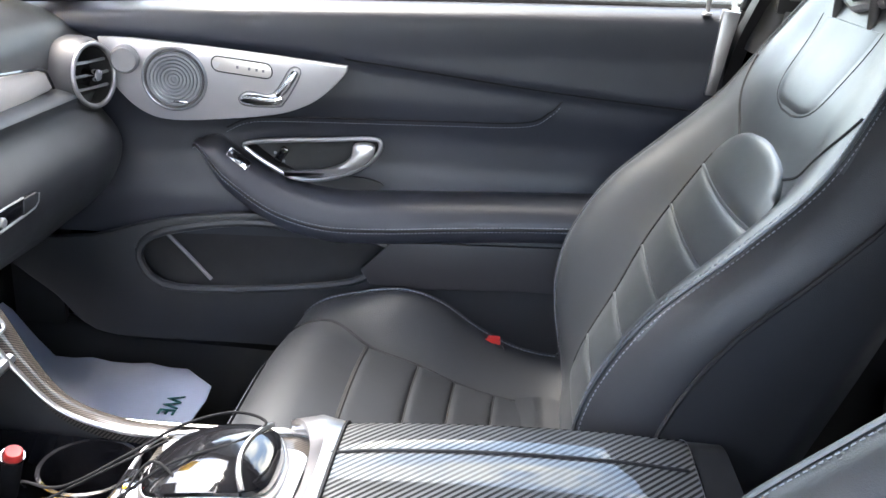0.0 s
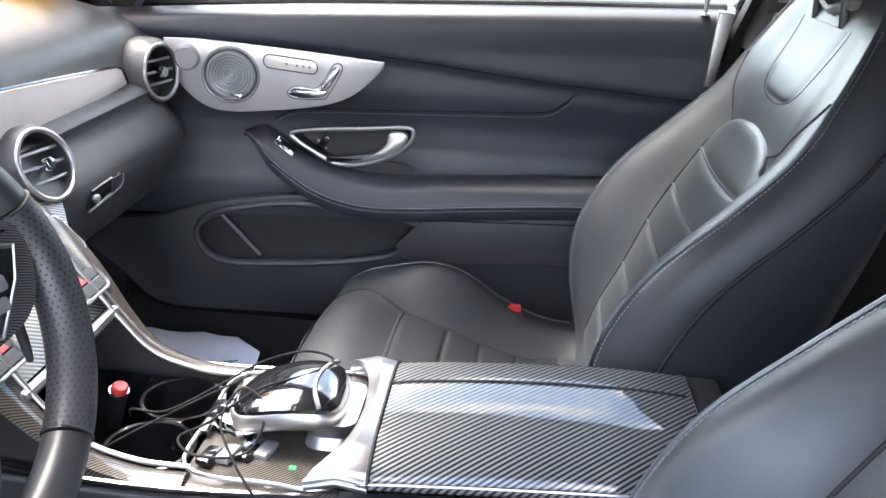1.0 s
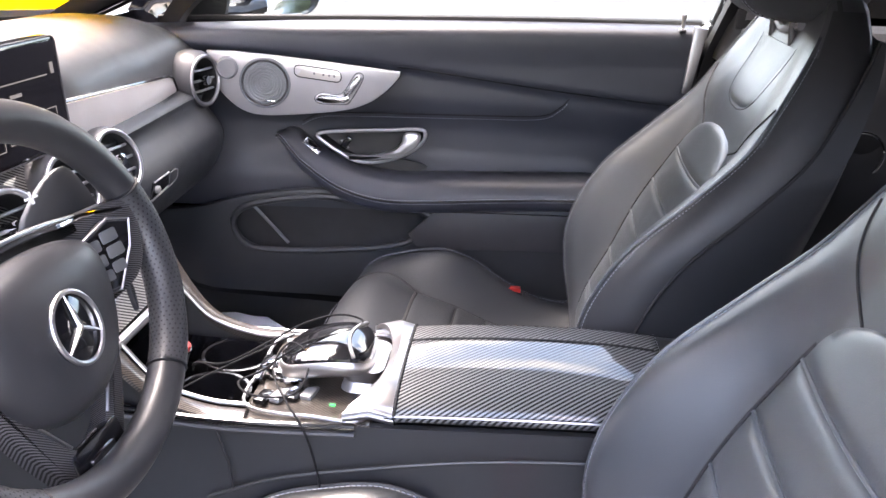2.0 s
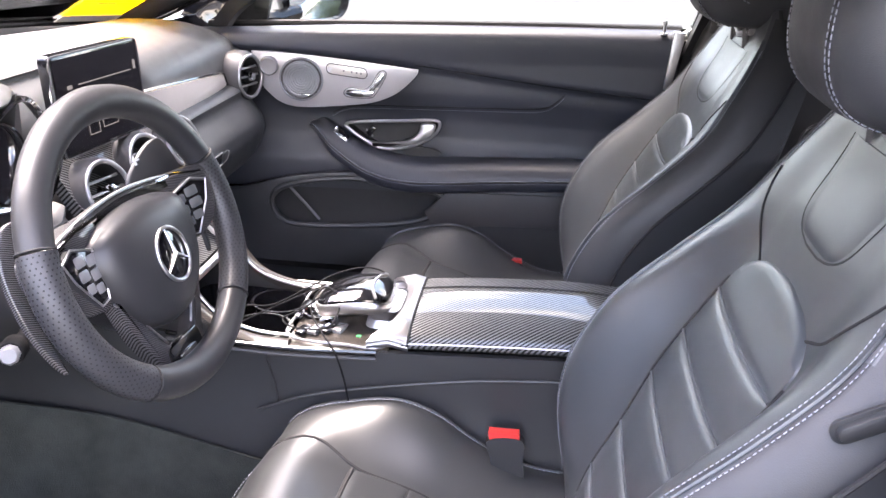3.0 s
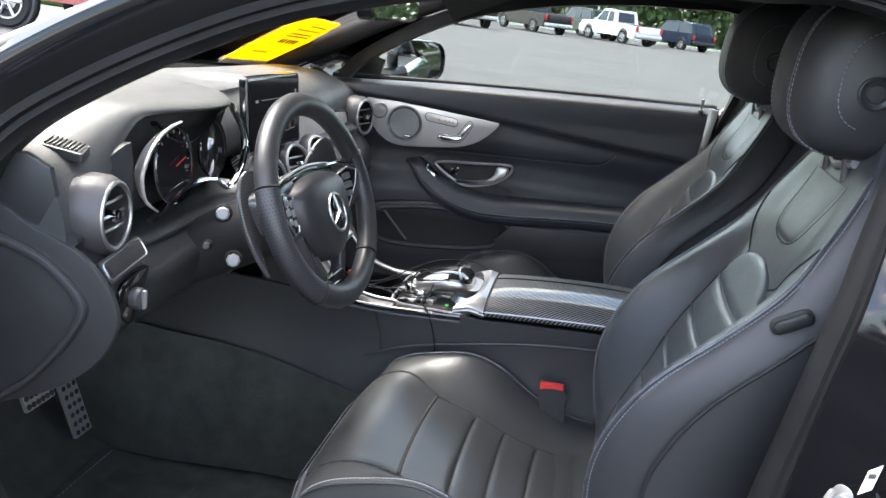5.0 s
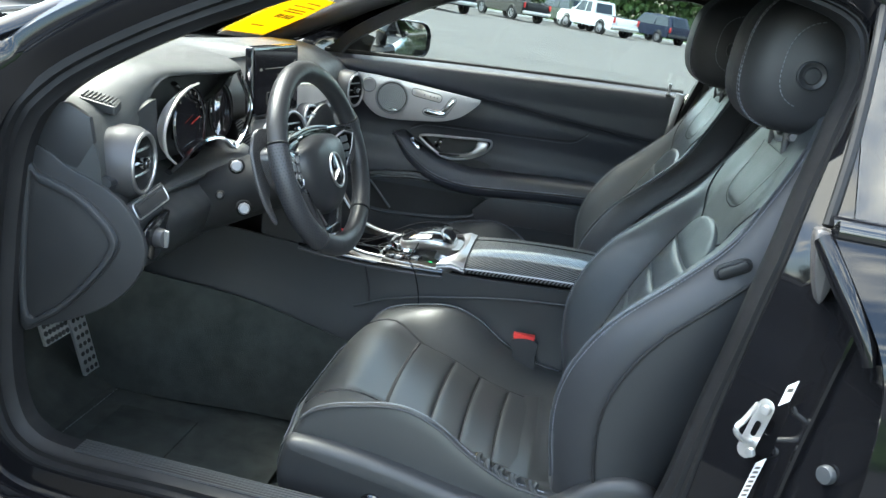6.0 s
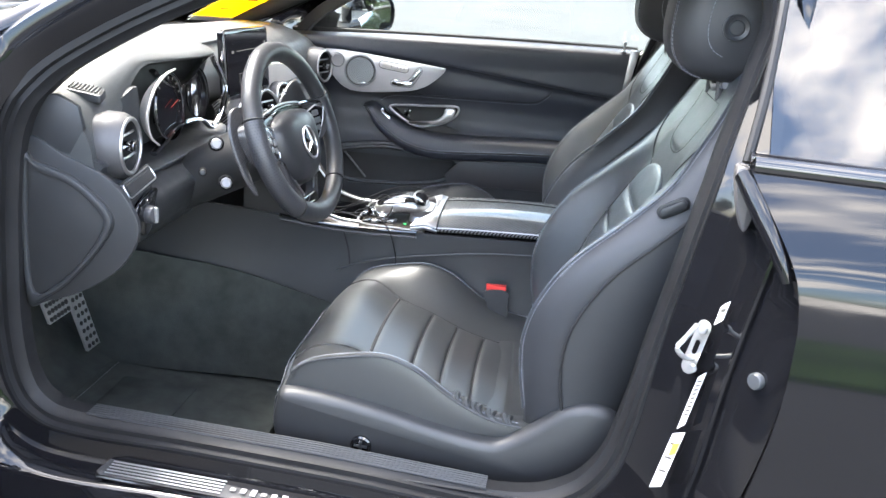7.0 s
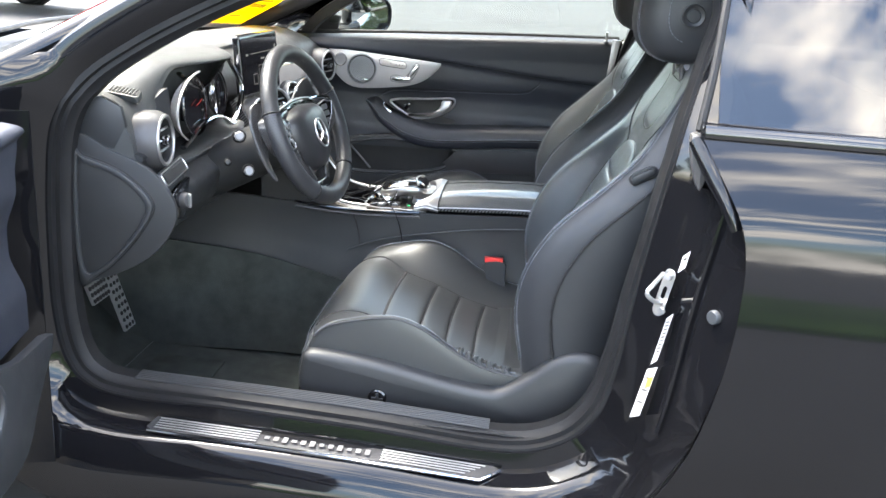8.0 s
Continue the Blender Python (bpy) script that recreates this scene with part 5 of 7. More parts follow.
def back_front(u, z):
    """Depth of the leather face of the backrest at the lateral place u and height z."""
    w = interp(z, HW)
    a = abs(u) / w
    xc, xr = interp(z, XC), interp(z, XR)
    x = lerp(xc, xr, sstep(.50, .84, a))
    ap = piping_at(z)
    return x + .036 * sstep(ap, ap + .14, a)


def back_ring(z):
    w, xb, xr = interp(z, HW), interp(z, XB), interp(z, XR)
    left = [(-w, xr + .060), (-w - .006, xr + .105)]
    pts = [(u * w, back_front(u * w, z)) for u in [lerp(-1, 1, k / 56) for k in range(57)]]
    edge = pts[-1][1]
    mid = min(edge + .07, xb - .05)
    right = [(w + .006, lerp(edge, mid, .4)), (w + .008, mid), (w + .002, lerp(mid, xb, .6)), (w - .025, xb - .008), (w - .075, xb)]
    left = [(-u, x) for u, x in right[::-1]]
    return [Vector((x, u, z)) for u, x in pts + right + [(0, xb + .008)] + left]


CZ = [(-.310, .440), (-.305, .460), (-.292, .481), (-.266, .498), (-.23, .503), (-.175, .484), (-.10, .462), (-.05, .442), (.0, .428), (.08, .418), (.14, .43)]     # middle of the cushion
CR = [(-.310, .442), (-.305, .464), (-.292, .487), (-.266, .507), (-.22, .522), (-.14, .535), (-.08, .520), (-.02, .484), (.05, .455), (.14, .448)]  # cushion bolsters


def cush_top(x, u):
    a = abs(u) / .235
    z = lerp(interp(x, CZ), interp(x, CR), sstep(.52, .99, a))
    return z - .002 * sstep(.96, 1.0, a)


def cush_x(x, u):
    """The front edge of the cushion is drawn back at the sides."""
    return x + .016 * sstep(.45, 1.0, abs(u) / .235) * sstep(.0, -.30, x)


def on_back(u, z, lift=.0):
    return Vector((back_front(u, z) - lift, u, z))


def on_cush(x, u, lift=.0):
    return Vector((cush_x(x, u), u, cush_top(x, u) + lift))


def seat(name, y0, outer, label):
    """A sports seat; outer: +1 or -1, the side towards its door."""
    s = thing(name, label, "car seat", group="front seats")
    # backrest shell and leather
    zs = [.40 + (1.03 - .40) * k / 84 for k in range(85)]
    rings = [back_ring(z) for z in zs]
    top = rings[-1]
    c = sum((p for p in top), Vector()) / len(top)
    for f, dz in ((.90, .012), (.70, .020), (.40, .023), (.05, .024)):
        rings.append([c + (p - c) * f + Vector((0, 0, dz)) for p in top])
    low = rings[0]
    c0 = sum((p for p in low), Vector()) / len(low)
    rings = [[c0 + (p - c0) * f + Vector((0, 0, -dz)) for p in low] for f, dz in ((.5, .02), (.9, .012))] + rings
    back = part("backrest", loft(rings), LEATHER, s, "black leather backrest with raised bolsters", smooth=60)
    # the flanks beyond the piping are cut from a duller hide
    back.data.materials.append(DARKHIDE)
    for poly in back.data.polygons:
        u, z = poly.center.y, poly.center.z
        if abs(u) > (piping_at(z) + .02) * interp(z, HW):
            poly.material_index = 1
    # rear shell
    rows = []
    for k in range(25):
        z = .42 + (1.0 - .42) * k / 24
        w, xb = interp(z, HW), interp(z, XB)
        xr = interp(z, XR) + .022
        x1 = xr + .045
        row = [(x1, -w - .013), (lerp(x1, xb, .7), -w - .010), (xb - .004, -w + .022), (xb + .008, -w + .075), (xb + .016, 0)]
        row += [(x, -u) for x, u in row[-2::-1]]
        rows.append([Vector((x, u, z)) for x, u in row])
    for k in (0, -1):
        part("shell_groove", tube([r[k] + Vector((-.003, (.002 if k else -.002), 0)) for r in rows], .0024, 6), SEAM, s)
    part("back_shell", loft(rows, closed=False, cap=False), SOFT, s, "dark soft-touch rear shell", smooth=60)
    # padded insert: five bands and a rounded top pad
    bounds = [.485, .543, .605, .673, .730, .785]
    for z0, z1 in zip(bounds, bounds[1:]):
        rows = []
        for i in range(17):
            z = lerp(z0 + .0015, z1 - .0015, i / 16)
            wi = .52 * interp(z, HW)
            bul = .0040 * (1 - (2 * i / 16 - 1) ** 8)
            row = []
            for j in range(25):
                u = lerp(-wi, wi, j / 24)
                row.append(on_back(u, z - .006 * (1 - (u / wi) ** 2), .0026 + bul * (1 - (2 * j / 24 - 1) ** 8)))
            rows.append(row)
        part("back_pad", sheet(rows, (.006, 0, 0)), PERF, back, smooth=60)
    rows = []
    for i in range(13):
        t = i / 12
        z = lerp(.7865, .848, t)
        wi = .52 * interp(.79, HW) * math.sqrt(max(.012, 1 - (max(0, t - .22) / .785) ** 2.2))
        bul = .0038 * (1 - (2 * t - 1) ** 6)
        rows.append([on_back(lerp(-wi, wi, j / 16), z - .006 * (1 - (2 * j / 16 - 1) ** 2) * (1 - t), .0026 + bul * (1 - (2 * j / 16 - 1) ** 8)) for j in range(17)])
    part("back_pad", sheet(rows, (.006, 0, 0)), PERF, back, "rounded perforated top pad", smooth=60)
    # paler colour on these bands paints the highlight along the pads' edges
    piping = material("seam_highlight_leather", (0.070, 0.078, 0.085), 0.33, vary=0.1, scale=20) if "seam_highlight_leather" not in bpy.data.materials else bpy.data.materials["seam_highlight_leather"]
    for z in bounds[1:]:
        wi = .52 * interp(z, HW)
        part("seam_band", tube([on_back(u, z - .006 * (1 - (u / wi) ** 2), .002) for u in [lerp(-wi, wi, j / 12) for j in range(13)]], .0026, 6), piping, back, "paler band drawn as the highlight along the pads' edges")
    for sg in (-1, 1):
        # seams that frame the insert and run up to the shoulders
        path = [on_back(sg * .535 * interp(z, HW), z, .001) for z in [lerp(.50, .80, k / 20) for k in range(21)]]
        part("insert_seam", tube(path, .0018, 6), SEAM, back)
        path = [on_back(sg * p.x, p.z, .0002) for p in spline([(.095, 0, .832), (.125, 0, .845), (.155, 0, .872), (.175, 0, .897), (.184, 0, .914)], 4)]
        part("shoulder_seam", tube(path, .0016, 6), SEAM, back)
        edge = [on_back(sg * (piping_at(z) + .005) * interp(z, HW), z, .0005) for z in [lerp(.47, 1.0, k / 50) for k in range(51)]]
        part("bolster_piping", tube(edge, .0022, 6), LEATHER, back)
        st = bmesh.new()
        for off in (-.022, .030):
            dashes([on_back(sg * (piping_at(z) + off) * interp(z, HW), z, .0012) for z in [lerp(.48, .99, k / 60) for k in range(61)]], .0032, .0018, .0006, bm=st)
        part("bolster_stitching", st, STITCH, back, "pale grey twin stitching", kind="stuff")
    # raised shield below the headrest
    def shield_uv(u, v):
        z = lerp(.880, .976, v)
        w = lerp(.070, .090, v) * max(.04, 1 - max(0, 1 - v / .42) ** 3.2) ** (1 / 2.4)
        return on_back(u * w, z, -.0015 + .0035 * (1 - u ** 6) * min(1, v * 8))
    rows = [[shield_uv(lerp(-1, 1, j / 12), (i / 22) ** 1.5) for j in range(13)] for i in range(23)]
    part("shield_panel", sheet(rows, (.008, 0, 0)), LEATHER, back, "raised leather shield panel", smooth=60)
    rimp = [shield_uv(-1, (1 - k / 20) ** 1.5) for k in range(21)] + [shield_uv(1, (k / 20) ** 1.5) for k in range(21)]
    part("shield_seam", tube(rimp, .0020, 6), SEAM, back)
    # grey bar paints the highlight on the leather's top edge
    part("top_edge_highlight", tube([on_back(u, .992 + .012 * abs(u) / .07, .004) for u in [lerp(-.07, .07, k / 8) for k in range(9)]], .006, 8), GREY, back, "pale bar drawn as the highlight on the backrest's top edge")
    # headrest: rounded block with a disc on each side, and posts
    hc = Vector((.347, 0, 1.103))

    def head_at(t, a, lift=0.0):
        """Surface of the headrest at the lateral share t and the angle a round its section (pi: front)."""
        sc = (1 - abs(t) ** 5) ** .35 if abs(t) < 1 else .02
        ca, sa = math.cos(a), math.sin(a)
        px = ((.096 if ca < 0 else .085) + lift) * (abs(ca) ** .75) * (1 if ca > 0 else -1) * sc
        pz = (.108 + lift) * (abs(sa) ** .80) * (1 if sa > 0 else -1) * sc
        pz *= 1 - .10 * (sa < 0) * abs(sa)
        return hc + Vector((px + .12 * pz * .4 - .012 * (1 - t * t) * (ca < 0), (.118 + lift) * t, pz))

    rings = [[head_at(lerp(-1, 1, k / 24), 2 * math.pi * j / 36) for j in range(36)] for k in range(25)]
    head = part("headrest", loft(rings), DARKHIDE, s, "rounded black leather headrest", smooth=60)
    for sg in (-1, 1):
        part("side_disc", lathe([(.020, -.006), (.020, .001), (.018, .0025), (.015, .0005), (.012, .0), (.010, .0025), (0, .003)], hc + Vector((-.017, sg * .1175, -.010)), (0, sg, 0), 30), HARD, head, "round side release disc")
        arc_a = [lerp(math.pi - 1.35, math.pi + 1.35, k / 40) for k in range(41)]
        st = bmesh.new()
        for tt in (.535, .585, .955):
            dashes([head_at(sg * tt, a, .0006) for a in arc_a], .0036, .002, .0006, bm=st)
        part("headrest_stitching", st, STITCH, head, kind="stuff")
        part("headrest_seam", tube([head_at(sg * .56, a) for a in arc_a], .0014, 6), SEAM, head)
        part("headrest_post", tube([(.335, sg * .052, .975), (.330, sg * .052, 1.03)], .0055, 10), GUNMETAL, s, "dark metal headrest post")
    # cushion: the driver's gets the smoother, slightly lighter leather
    hide = CUSHION if outer < 0 else CUSHION_PERF
    xs = [-.310, -.3085, -.306, -.302, -.297, -.290, -.282, -.272, -.25, -.22, -.19, -.16, -.13, -.10, -.07, -.04, -.01, .02, .05, .08, .11, .14]
    xs = [x for a, b in zip(xs, xs[1:]) for x in (a, lerp(a, b, .5))] + xs[-1:]
    rows = [[on_cush(x, lerp(-.235, .235, j / 56)) for j in range(57)] for x in xs]
    rings = []
    for row in rows:
        bz = .425
        rings.append(row + [Vector((row[-1].x, .240, row[-1].z - .020)), Vector((row[-1].x, .238, bz)), Vector((row[0].x, -.238, bz)), Vector((row[0].x, -.240, row[0].z - .020))])
    cu = part("cushion", loft(rings), hide, s, "black leather seat cushion", smooth=60)
    # cross bands
    cb = [-.172, -.098, -.046, .010, .060, .108]
    for x0, x1 in zip(cb, cb[1:]):
        rows = []
        for i in range(13):
            x = lerp(x0 + .0012, x1 - .0012, i / 12)
            rows.append([on_cush(x - .004 * (1 - (u / .135) ** 2), u, .0022 + .0030 * (1 - (2 * i / 12 - 1) ** 8) * (1 - (u / .137) ** 8)) for u in [lerp(-.135, .135, j / 16) for j in range(17)]])
        part("cushion_pad", sheet(rows, (0, 0, -.005)), hide, cu, smooth=60)
    for x in cb[:-1]:
        part("seam_band", tube([on_cush(x - .004 * (1 - (u / .135) ** 2), u, .0004) for u in [lerp(-.135, .135, j / 12) for j in range(13)]], .0018 if x > -.16 else .0038, 6), SEAM, cu)
    for sg in (-1, 1):
        path = [on_cush(x, sg * lerp(.166, .137, sstep(-.25, -.15, x)), .0002) for x in [lerp(-.300, .11, k / 24) for k in range(25)]]
        part("insert_seam", tube(path, .0022, 6), SEAM, cu)
        e = [on_cush(x, sg * .234, .0) + Vector((0, sg * .004, .001)) for x in [lerp(-.296, .10, k / 30) for k in range(31)]]
        part("cushion_piping", tube(e, .0020, 6), DARKHIDE, cu)
        st = bmesh.new()
        dashes([p + Vector((0, -sg * .008, .003)) for p in e], .0038, .002, .0007, bm=st)
        part("cushion_stitching", st, STITCH, cu, "pale grey stitching", kind="stuff")
    # front fascia under the cushion, gathered pleats by the hinge
    fr = [on_cush(-.310, u) for u in [lerp(-.235, .235, k / 20) for k in range(21)]]
    rows = [[p + Vector((dx, 0, dz)) for p in fr] for dx, dz in ((-.004, .004), (-.012, -.012), (-.014, -.04), (-.004, -.075))]
    part("front_band", sheet(rows, (.012, 0, 0)), LEATHER, cu, "plain leather front band", smooth=60)
    e2 = [p + Vector((-.008, 0, .004)) for p in fr]
    part("front_stitching", dashes(e2, .0040, .003, .0006), STITCH, cu, kind="stuff")
    rp = random.Random(21)
    for k in range(8 if outer < 0 else 0):
        x = -.012 + .0125 * k + rp.uniform(-.003, .003)
        part("pleat", tube(spline([on_cush(x, outer * (.196 + rp.uniform(0, .010)), .0005), on_cush(x + .006, outer * .215, .0045), on_cush(x + .004 + rp.uniform(-.004, .004), outer * .230, .003), on_cush(x + .012, outer * .237, -.002)], 4), .0048, 6, taper=lambda t: .5 + .6 * math.sin(math.pi * t)), CUSHION, cu)
    # base and side covers
    part("base_frame", rbox((-.09, 0, .315), (.42, .42, .13), .03), BLACK, s, "dark seat base on its rails")
    cov = [(-.300, .385), (-.298, .435), (-.282, .460), (-.20, .459), (-.12, .449), (-.04, .434), (.04, .424), (.075, .430), (.12, .463), (.165, .503), (.205, .516), (.24, .508), (.262, .470), (.262, .435), (.24, .398), (.18, .365), (.10, .352), (-.10, .352), (-.27, .362)]
    for sg in (-1, 1):
        cv = part("side_cover", slab(outline(cov, 4), lambda u, v, w, sg=sg: (u, sg * (.236 + w), v), .030, .014), HARD, s, "dark plastic seat side cover", smooth=50)
        part("cover_ridge", tube(spline([(x, sg * .262, z - .022) for x, z in cov[2:14]], 4), .004, 6), HARD, cv)
        b = Vector((-.150, sg * .266, .388))
        part("cover_plug", lathe([(.017, 0), (.017, .004), (.014, .006), (.006, .003), (0, .003)], b, (0, sg, 0), 24), GLOSSBLACK, cv, "round four-way adjuster")
        part("plug_cross", rbox(b + Vector((0, sg * .006, 0)), (.022, .003, .005), .001), HARD, cv)
        part("plug_cross", rbox(b + Vector((0, sg * .006, 0)), (.005, .003, .022), .001), HARD, cv)
        part("rail", rbox((-.05, sg * .17, .235), (.50, .04, .035), .006), STEEL, s, "steel seat rail")
    # release handle on the outer shoulder
    lv = lambda u, v, w: (.271 + .86 * u - .50 * v, outer * (.2375 + w + .10 * v), .8395 + .50 * u + .86 * v)
    part("lever_recess", slab(rounded(.050, .022, .010, 6), lambda u, v, w: lv(u, v, w), .0030, .001), HARD, back)
    part("release_lever", slab(rounded(.042, .015, .007, 6), lambda u, v, w: lv(u, v, w + .001), .0085, .0035), HARD, back, "oblong seat release lever")
    s.location = (0, y0, 0)
    return s


seat("driver_seat", -.365, -1, "black leather sports seat with banded insert and grey stitching, driver's side")
seat("passenger_seat", .365, 1, "black leather sports seat with banded insert and grey stitching, passenger side")


def buckle(name, label, top, foot):
    """A flat black housing with a framed red button on its slanted top, on a webbing-thin stem."""
    b = thing(name, label, "seat belt buckle", group="belt buckles")
    t, ft = Vector(top), Vector(foot)
    d = (t - ft).normalized()
    m = frame_of((0, 1, 0), d)                    # columns: along the car, up the housing, across
    p = lambda u, v, w: t + m @ Vector((u, v, w))
    house = outline([(-.023, -.008), (.021, -.004), (.022, -.03), (.016, -.082), (-.016, -.084), (-.021, -.04)], 4)
    h = part("housing", slab(house, lambda u, v, w: p(u, v, w - .010), .020, .005), HARD, b, "black plastic buckle housing")
    part("release_button", slab([(-.0205, -.012), (.0195, -.006), (.0195, .007), (-.0205, .001)], lambda u, v, w: p(u, v, w - .0085), .017, .003), RED, h, "red release button")
    part("stem", tube([t - d * .08, t - d * .10, ft], .011, 8, flat=.4), BLACK, b, "black stem")


buckle("belt_buckle", "black seat belt buckle with a red button", (.016, -.146, .512), (.040, -.150, .38))
buckle("belt_buckle", "red belt buckle tucked beside the door", (-.008, .590, .472), (.014, .600, .34))

# ---------------------------------------------------------------- doors


def door(name, label, side, glazed):
    """A frameless coupe door in its closed place; side +1 passenger, -1 driver."""
    d = thing(name, label, "car door", group="doors")
    S = lambda x, y, z: (x, side * y, z)

    def base(x):
        return interp(x, [(-.74, .588), (-.55, .612), (-.40, .640), (-.25, .655), (.0, .664), (.30, .668)])

    def skin(x, z):
        crease = interp(x, [(-.70, .88), (-.25, .852), (.05, .826), (.30, .812)])
        belt = interp(x, [(-.72, .895), (-.4, .916), (0, .938), (.30, .952)])
        t = (belt - z)
        y = base(x) + interp(t, [(-.002, .052), (.000, .030), (.004, .010), (.012, .000), (.03, -.003), (.07, .003)])
        y += .016 * sstep(crease + .006, crease - .012, z) + .018 * sstep(.80, .73, z) - .020 * sstep(.70, .63, z)
        return y

    xs = [lerp(-.72, .285, k / 44) for k in range(45)]
    rows = []
    for i in range(49):
        v = (i / 48) ** 1.25
        row = []
        for x in xs:
            belt = interp(x, [(-.72, .895), (-.4, .916), (0, .938), (.30, .952)]) + .002
            z = lerp(belt, .575, v)
            row.append(S(x, skin(x, z), z))
        rows.append(row)
    trim = part("upper_trim", sheet(rows, (0, .012 * side, 0)), DOORSKIN, d, "black leatherette upper door trim", smooth=60)
    # lower trim with the map pocket cut through it
    ol = [(-.735, .560), (-.60, .578), (-.50, .606), (-.36, .622), (-.30, .615), (.00, .615), (.285, .625), (.285, .400), (-.05, .395), (-.36, .405), (-.50, .412), (-.60, .425), (-.655, .480)]
    ol = outline(ol, 3)
    hole = outline([(-.530, .548), (-.510, .583), (-.44, .600), (-.36, .607), (-.26, .598), (-.165, .582), (-.185, .545), (-.215, .522), (-.30, .506), (-.42, .498), (-.50, .506)], 3)
    low = part("lower_trim", slab(ol, lambda u, v, w: S(u, base(u) - .012 + w * -1 + .012, v), .014, .004, holes=(hole,)), HARD, d, "dark hard plastic lower trim with a map pocket")
    rim = [S(u, base(u) - .015, v) for u, v in hole]
    part("pocket_rim", tube(rim, .0065, 8, closed=True, up=(0, 1, 0)), SOFT, low, "rounded pocket rim")
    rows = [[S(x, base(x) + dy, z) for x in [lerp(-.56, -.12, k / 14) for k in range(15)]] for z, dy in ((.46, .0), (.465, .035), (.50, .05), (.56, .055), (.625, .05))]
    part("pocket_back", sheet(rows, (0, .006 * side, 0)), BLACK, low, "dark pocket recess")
    part("pocket_divider", tube([S(-.508, base(-.5) + .02, .580), S(-.47, base(-.45) + .012, .54), S(-.435, base(-.42) + .004, .505)], .003, 6), GREY, low)
    lowpanel = [(-.205, .545), (-.160, .592), (.285, .612), (.285, .535), (.02, .528), (-.10, .520), (-.19, .522)]
    part("lower_facing", slab(lowpanel, lambda u, v, w: S(u, base(u) - .0165 - w, v), .005, .002), HARD_BROWN, low, "warm grey plastic facing")
    # stitched waist line and crease seam
    e = spline([S(-.415, skin(-.415, .737) - .002, .737), S(-.385, skin(-.385, .752) - .002, .752), S(-.33, skin(-.33, .758) - .002, .758), S(-.10, skin(-.10, .768) - .002, .768),
                S(.02, skin(.02, .776) - .002, .776), S(.055, skin(.055, .80) - .002, .795), S(.07, skin(.07, .81) - .003, .812)], 6)
    part("waist_seam", tube(e, .0013, 6), SEAM, trim)
    part("waist_stitching", dashes([p + Vector((0, -.002 * side, -.006)) for p in e], .0032, .0020, .0006), STITCH, trim, "pale stitching", kind="stuff")
    cr = [S(x, skin(x, interp(x, [(-.70, .88), (-.25, .852), (.05, .826), (.30, .812)])) - .002, interp(x, [(-.70, .88), (-.25, .852), (.05, .826), (.30, .812)])) for x in [lerp(-.24, .28, k / 24) for k in range(25)]]
    part("crease_seam", tube(cr, .0013, 6), SEAM, trim)
    # silver loudspeaker plate with its speakers and seat switches
    pl = [(-.566, .868), (-.52, .8685), (-.44, .8635), (-.34, .8555), (-.232, .846), (-.236, .833), (-.262, .805), (-.290, .786), (-.330, .772), (-.40, .762), (-.47, .757), (-.510, .766), (-.543, .795), (-.560, .830)]
    pl = [(p.x, p.y) for p in spline([(a, b, 0) for a, b in pl[4:]] + [(-.566, .868, 0)], 4)] + pl[1:4]
    py = lambda u: interp(u, [(-.60, .595), (-.45, .618), (-.23, .645)])
    plate = part("speaker_plate", slab(pl, lambda u, v, w: S(u, py(u) - w + .06 * (.86 - v) * .5, v), .008, .002), ALU, d, "brushed aluminium loudspeaker plate")
    nrm = (.135, -side, -.03)

    def on_plate(u, v, w=0.0):
        return Vector(S(u, py(u) - .008 - w + .03 * (.86 - v), v))

    sx, sz = -.467, .8155
    sp = part("loudspeaker", lathe([(.0425, -.004), (.0425, .002), (.040, .0045), (.0375, .003)], on_plate(sx, sz), nrm, 44), GUNMETAL, plate, "round loudspeaker with concentric grille")
    prof = [(.0375, .003)]
    for k in range(7):
        r = .0355 - .0048 * k
        prof += [(r + .0012, .0030), (r, .0048), (r - .0022, .0048), (r - .0030, .0032)]
    part("speaker_mesh", lathe(prof + [(.0015, .0045), (0, .0046)], on_plate(sx, sz), nrm, 48), SPEAKER, sp, "spun metal grille rings")
    part("speaker_shade", ring(on_plate(sx, sz, .001), nrm, .0425, .0028, 44, 8), SPEAKER, sp, "bright speaker rim")
    part("speaker_mark", rbox(on_plate(sx + .008, sz - .031, .005), (.020, .002, .0035), .001, (0, 4, 8 * side)), CHROME, sp, "small plain maker's bar")
    tw = part("tweeter", lathe([(.0195, -.002), (.0195, .007), (.016, .011), (.009, .010), (0, .011)], on_plate(-.531, .840), nrm, 28), GREY, plate, "small grey tweeter knob")
    mem = part("memory_panel", slab(rounded(.082, .021, .0095), lambda u, v, w: on_plate(-.375 + u, .8365 - u * .10 + v, w - .001), .003, .001), TRIM, plate, "oblong seat memory panel")
    part("panel_joint", tube([on_plate(-.375 + u, .8365 - u * .10 + v, .002) for u, v in rounded(.082, .021, .0095)], .0009, 6, closed=True, up=(0, 1, 0)), SEAM, mem)
    for k in (-.006, .010, .020, .029):
        part("memory_mark", rbox(on_plate(-.375 + k, .836 - k * .1, .0026), (.0035, .001, .004), .0004), GREY, mem)
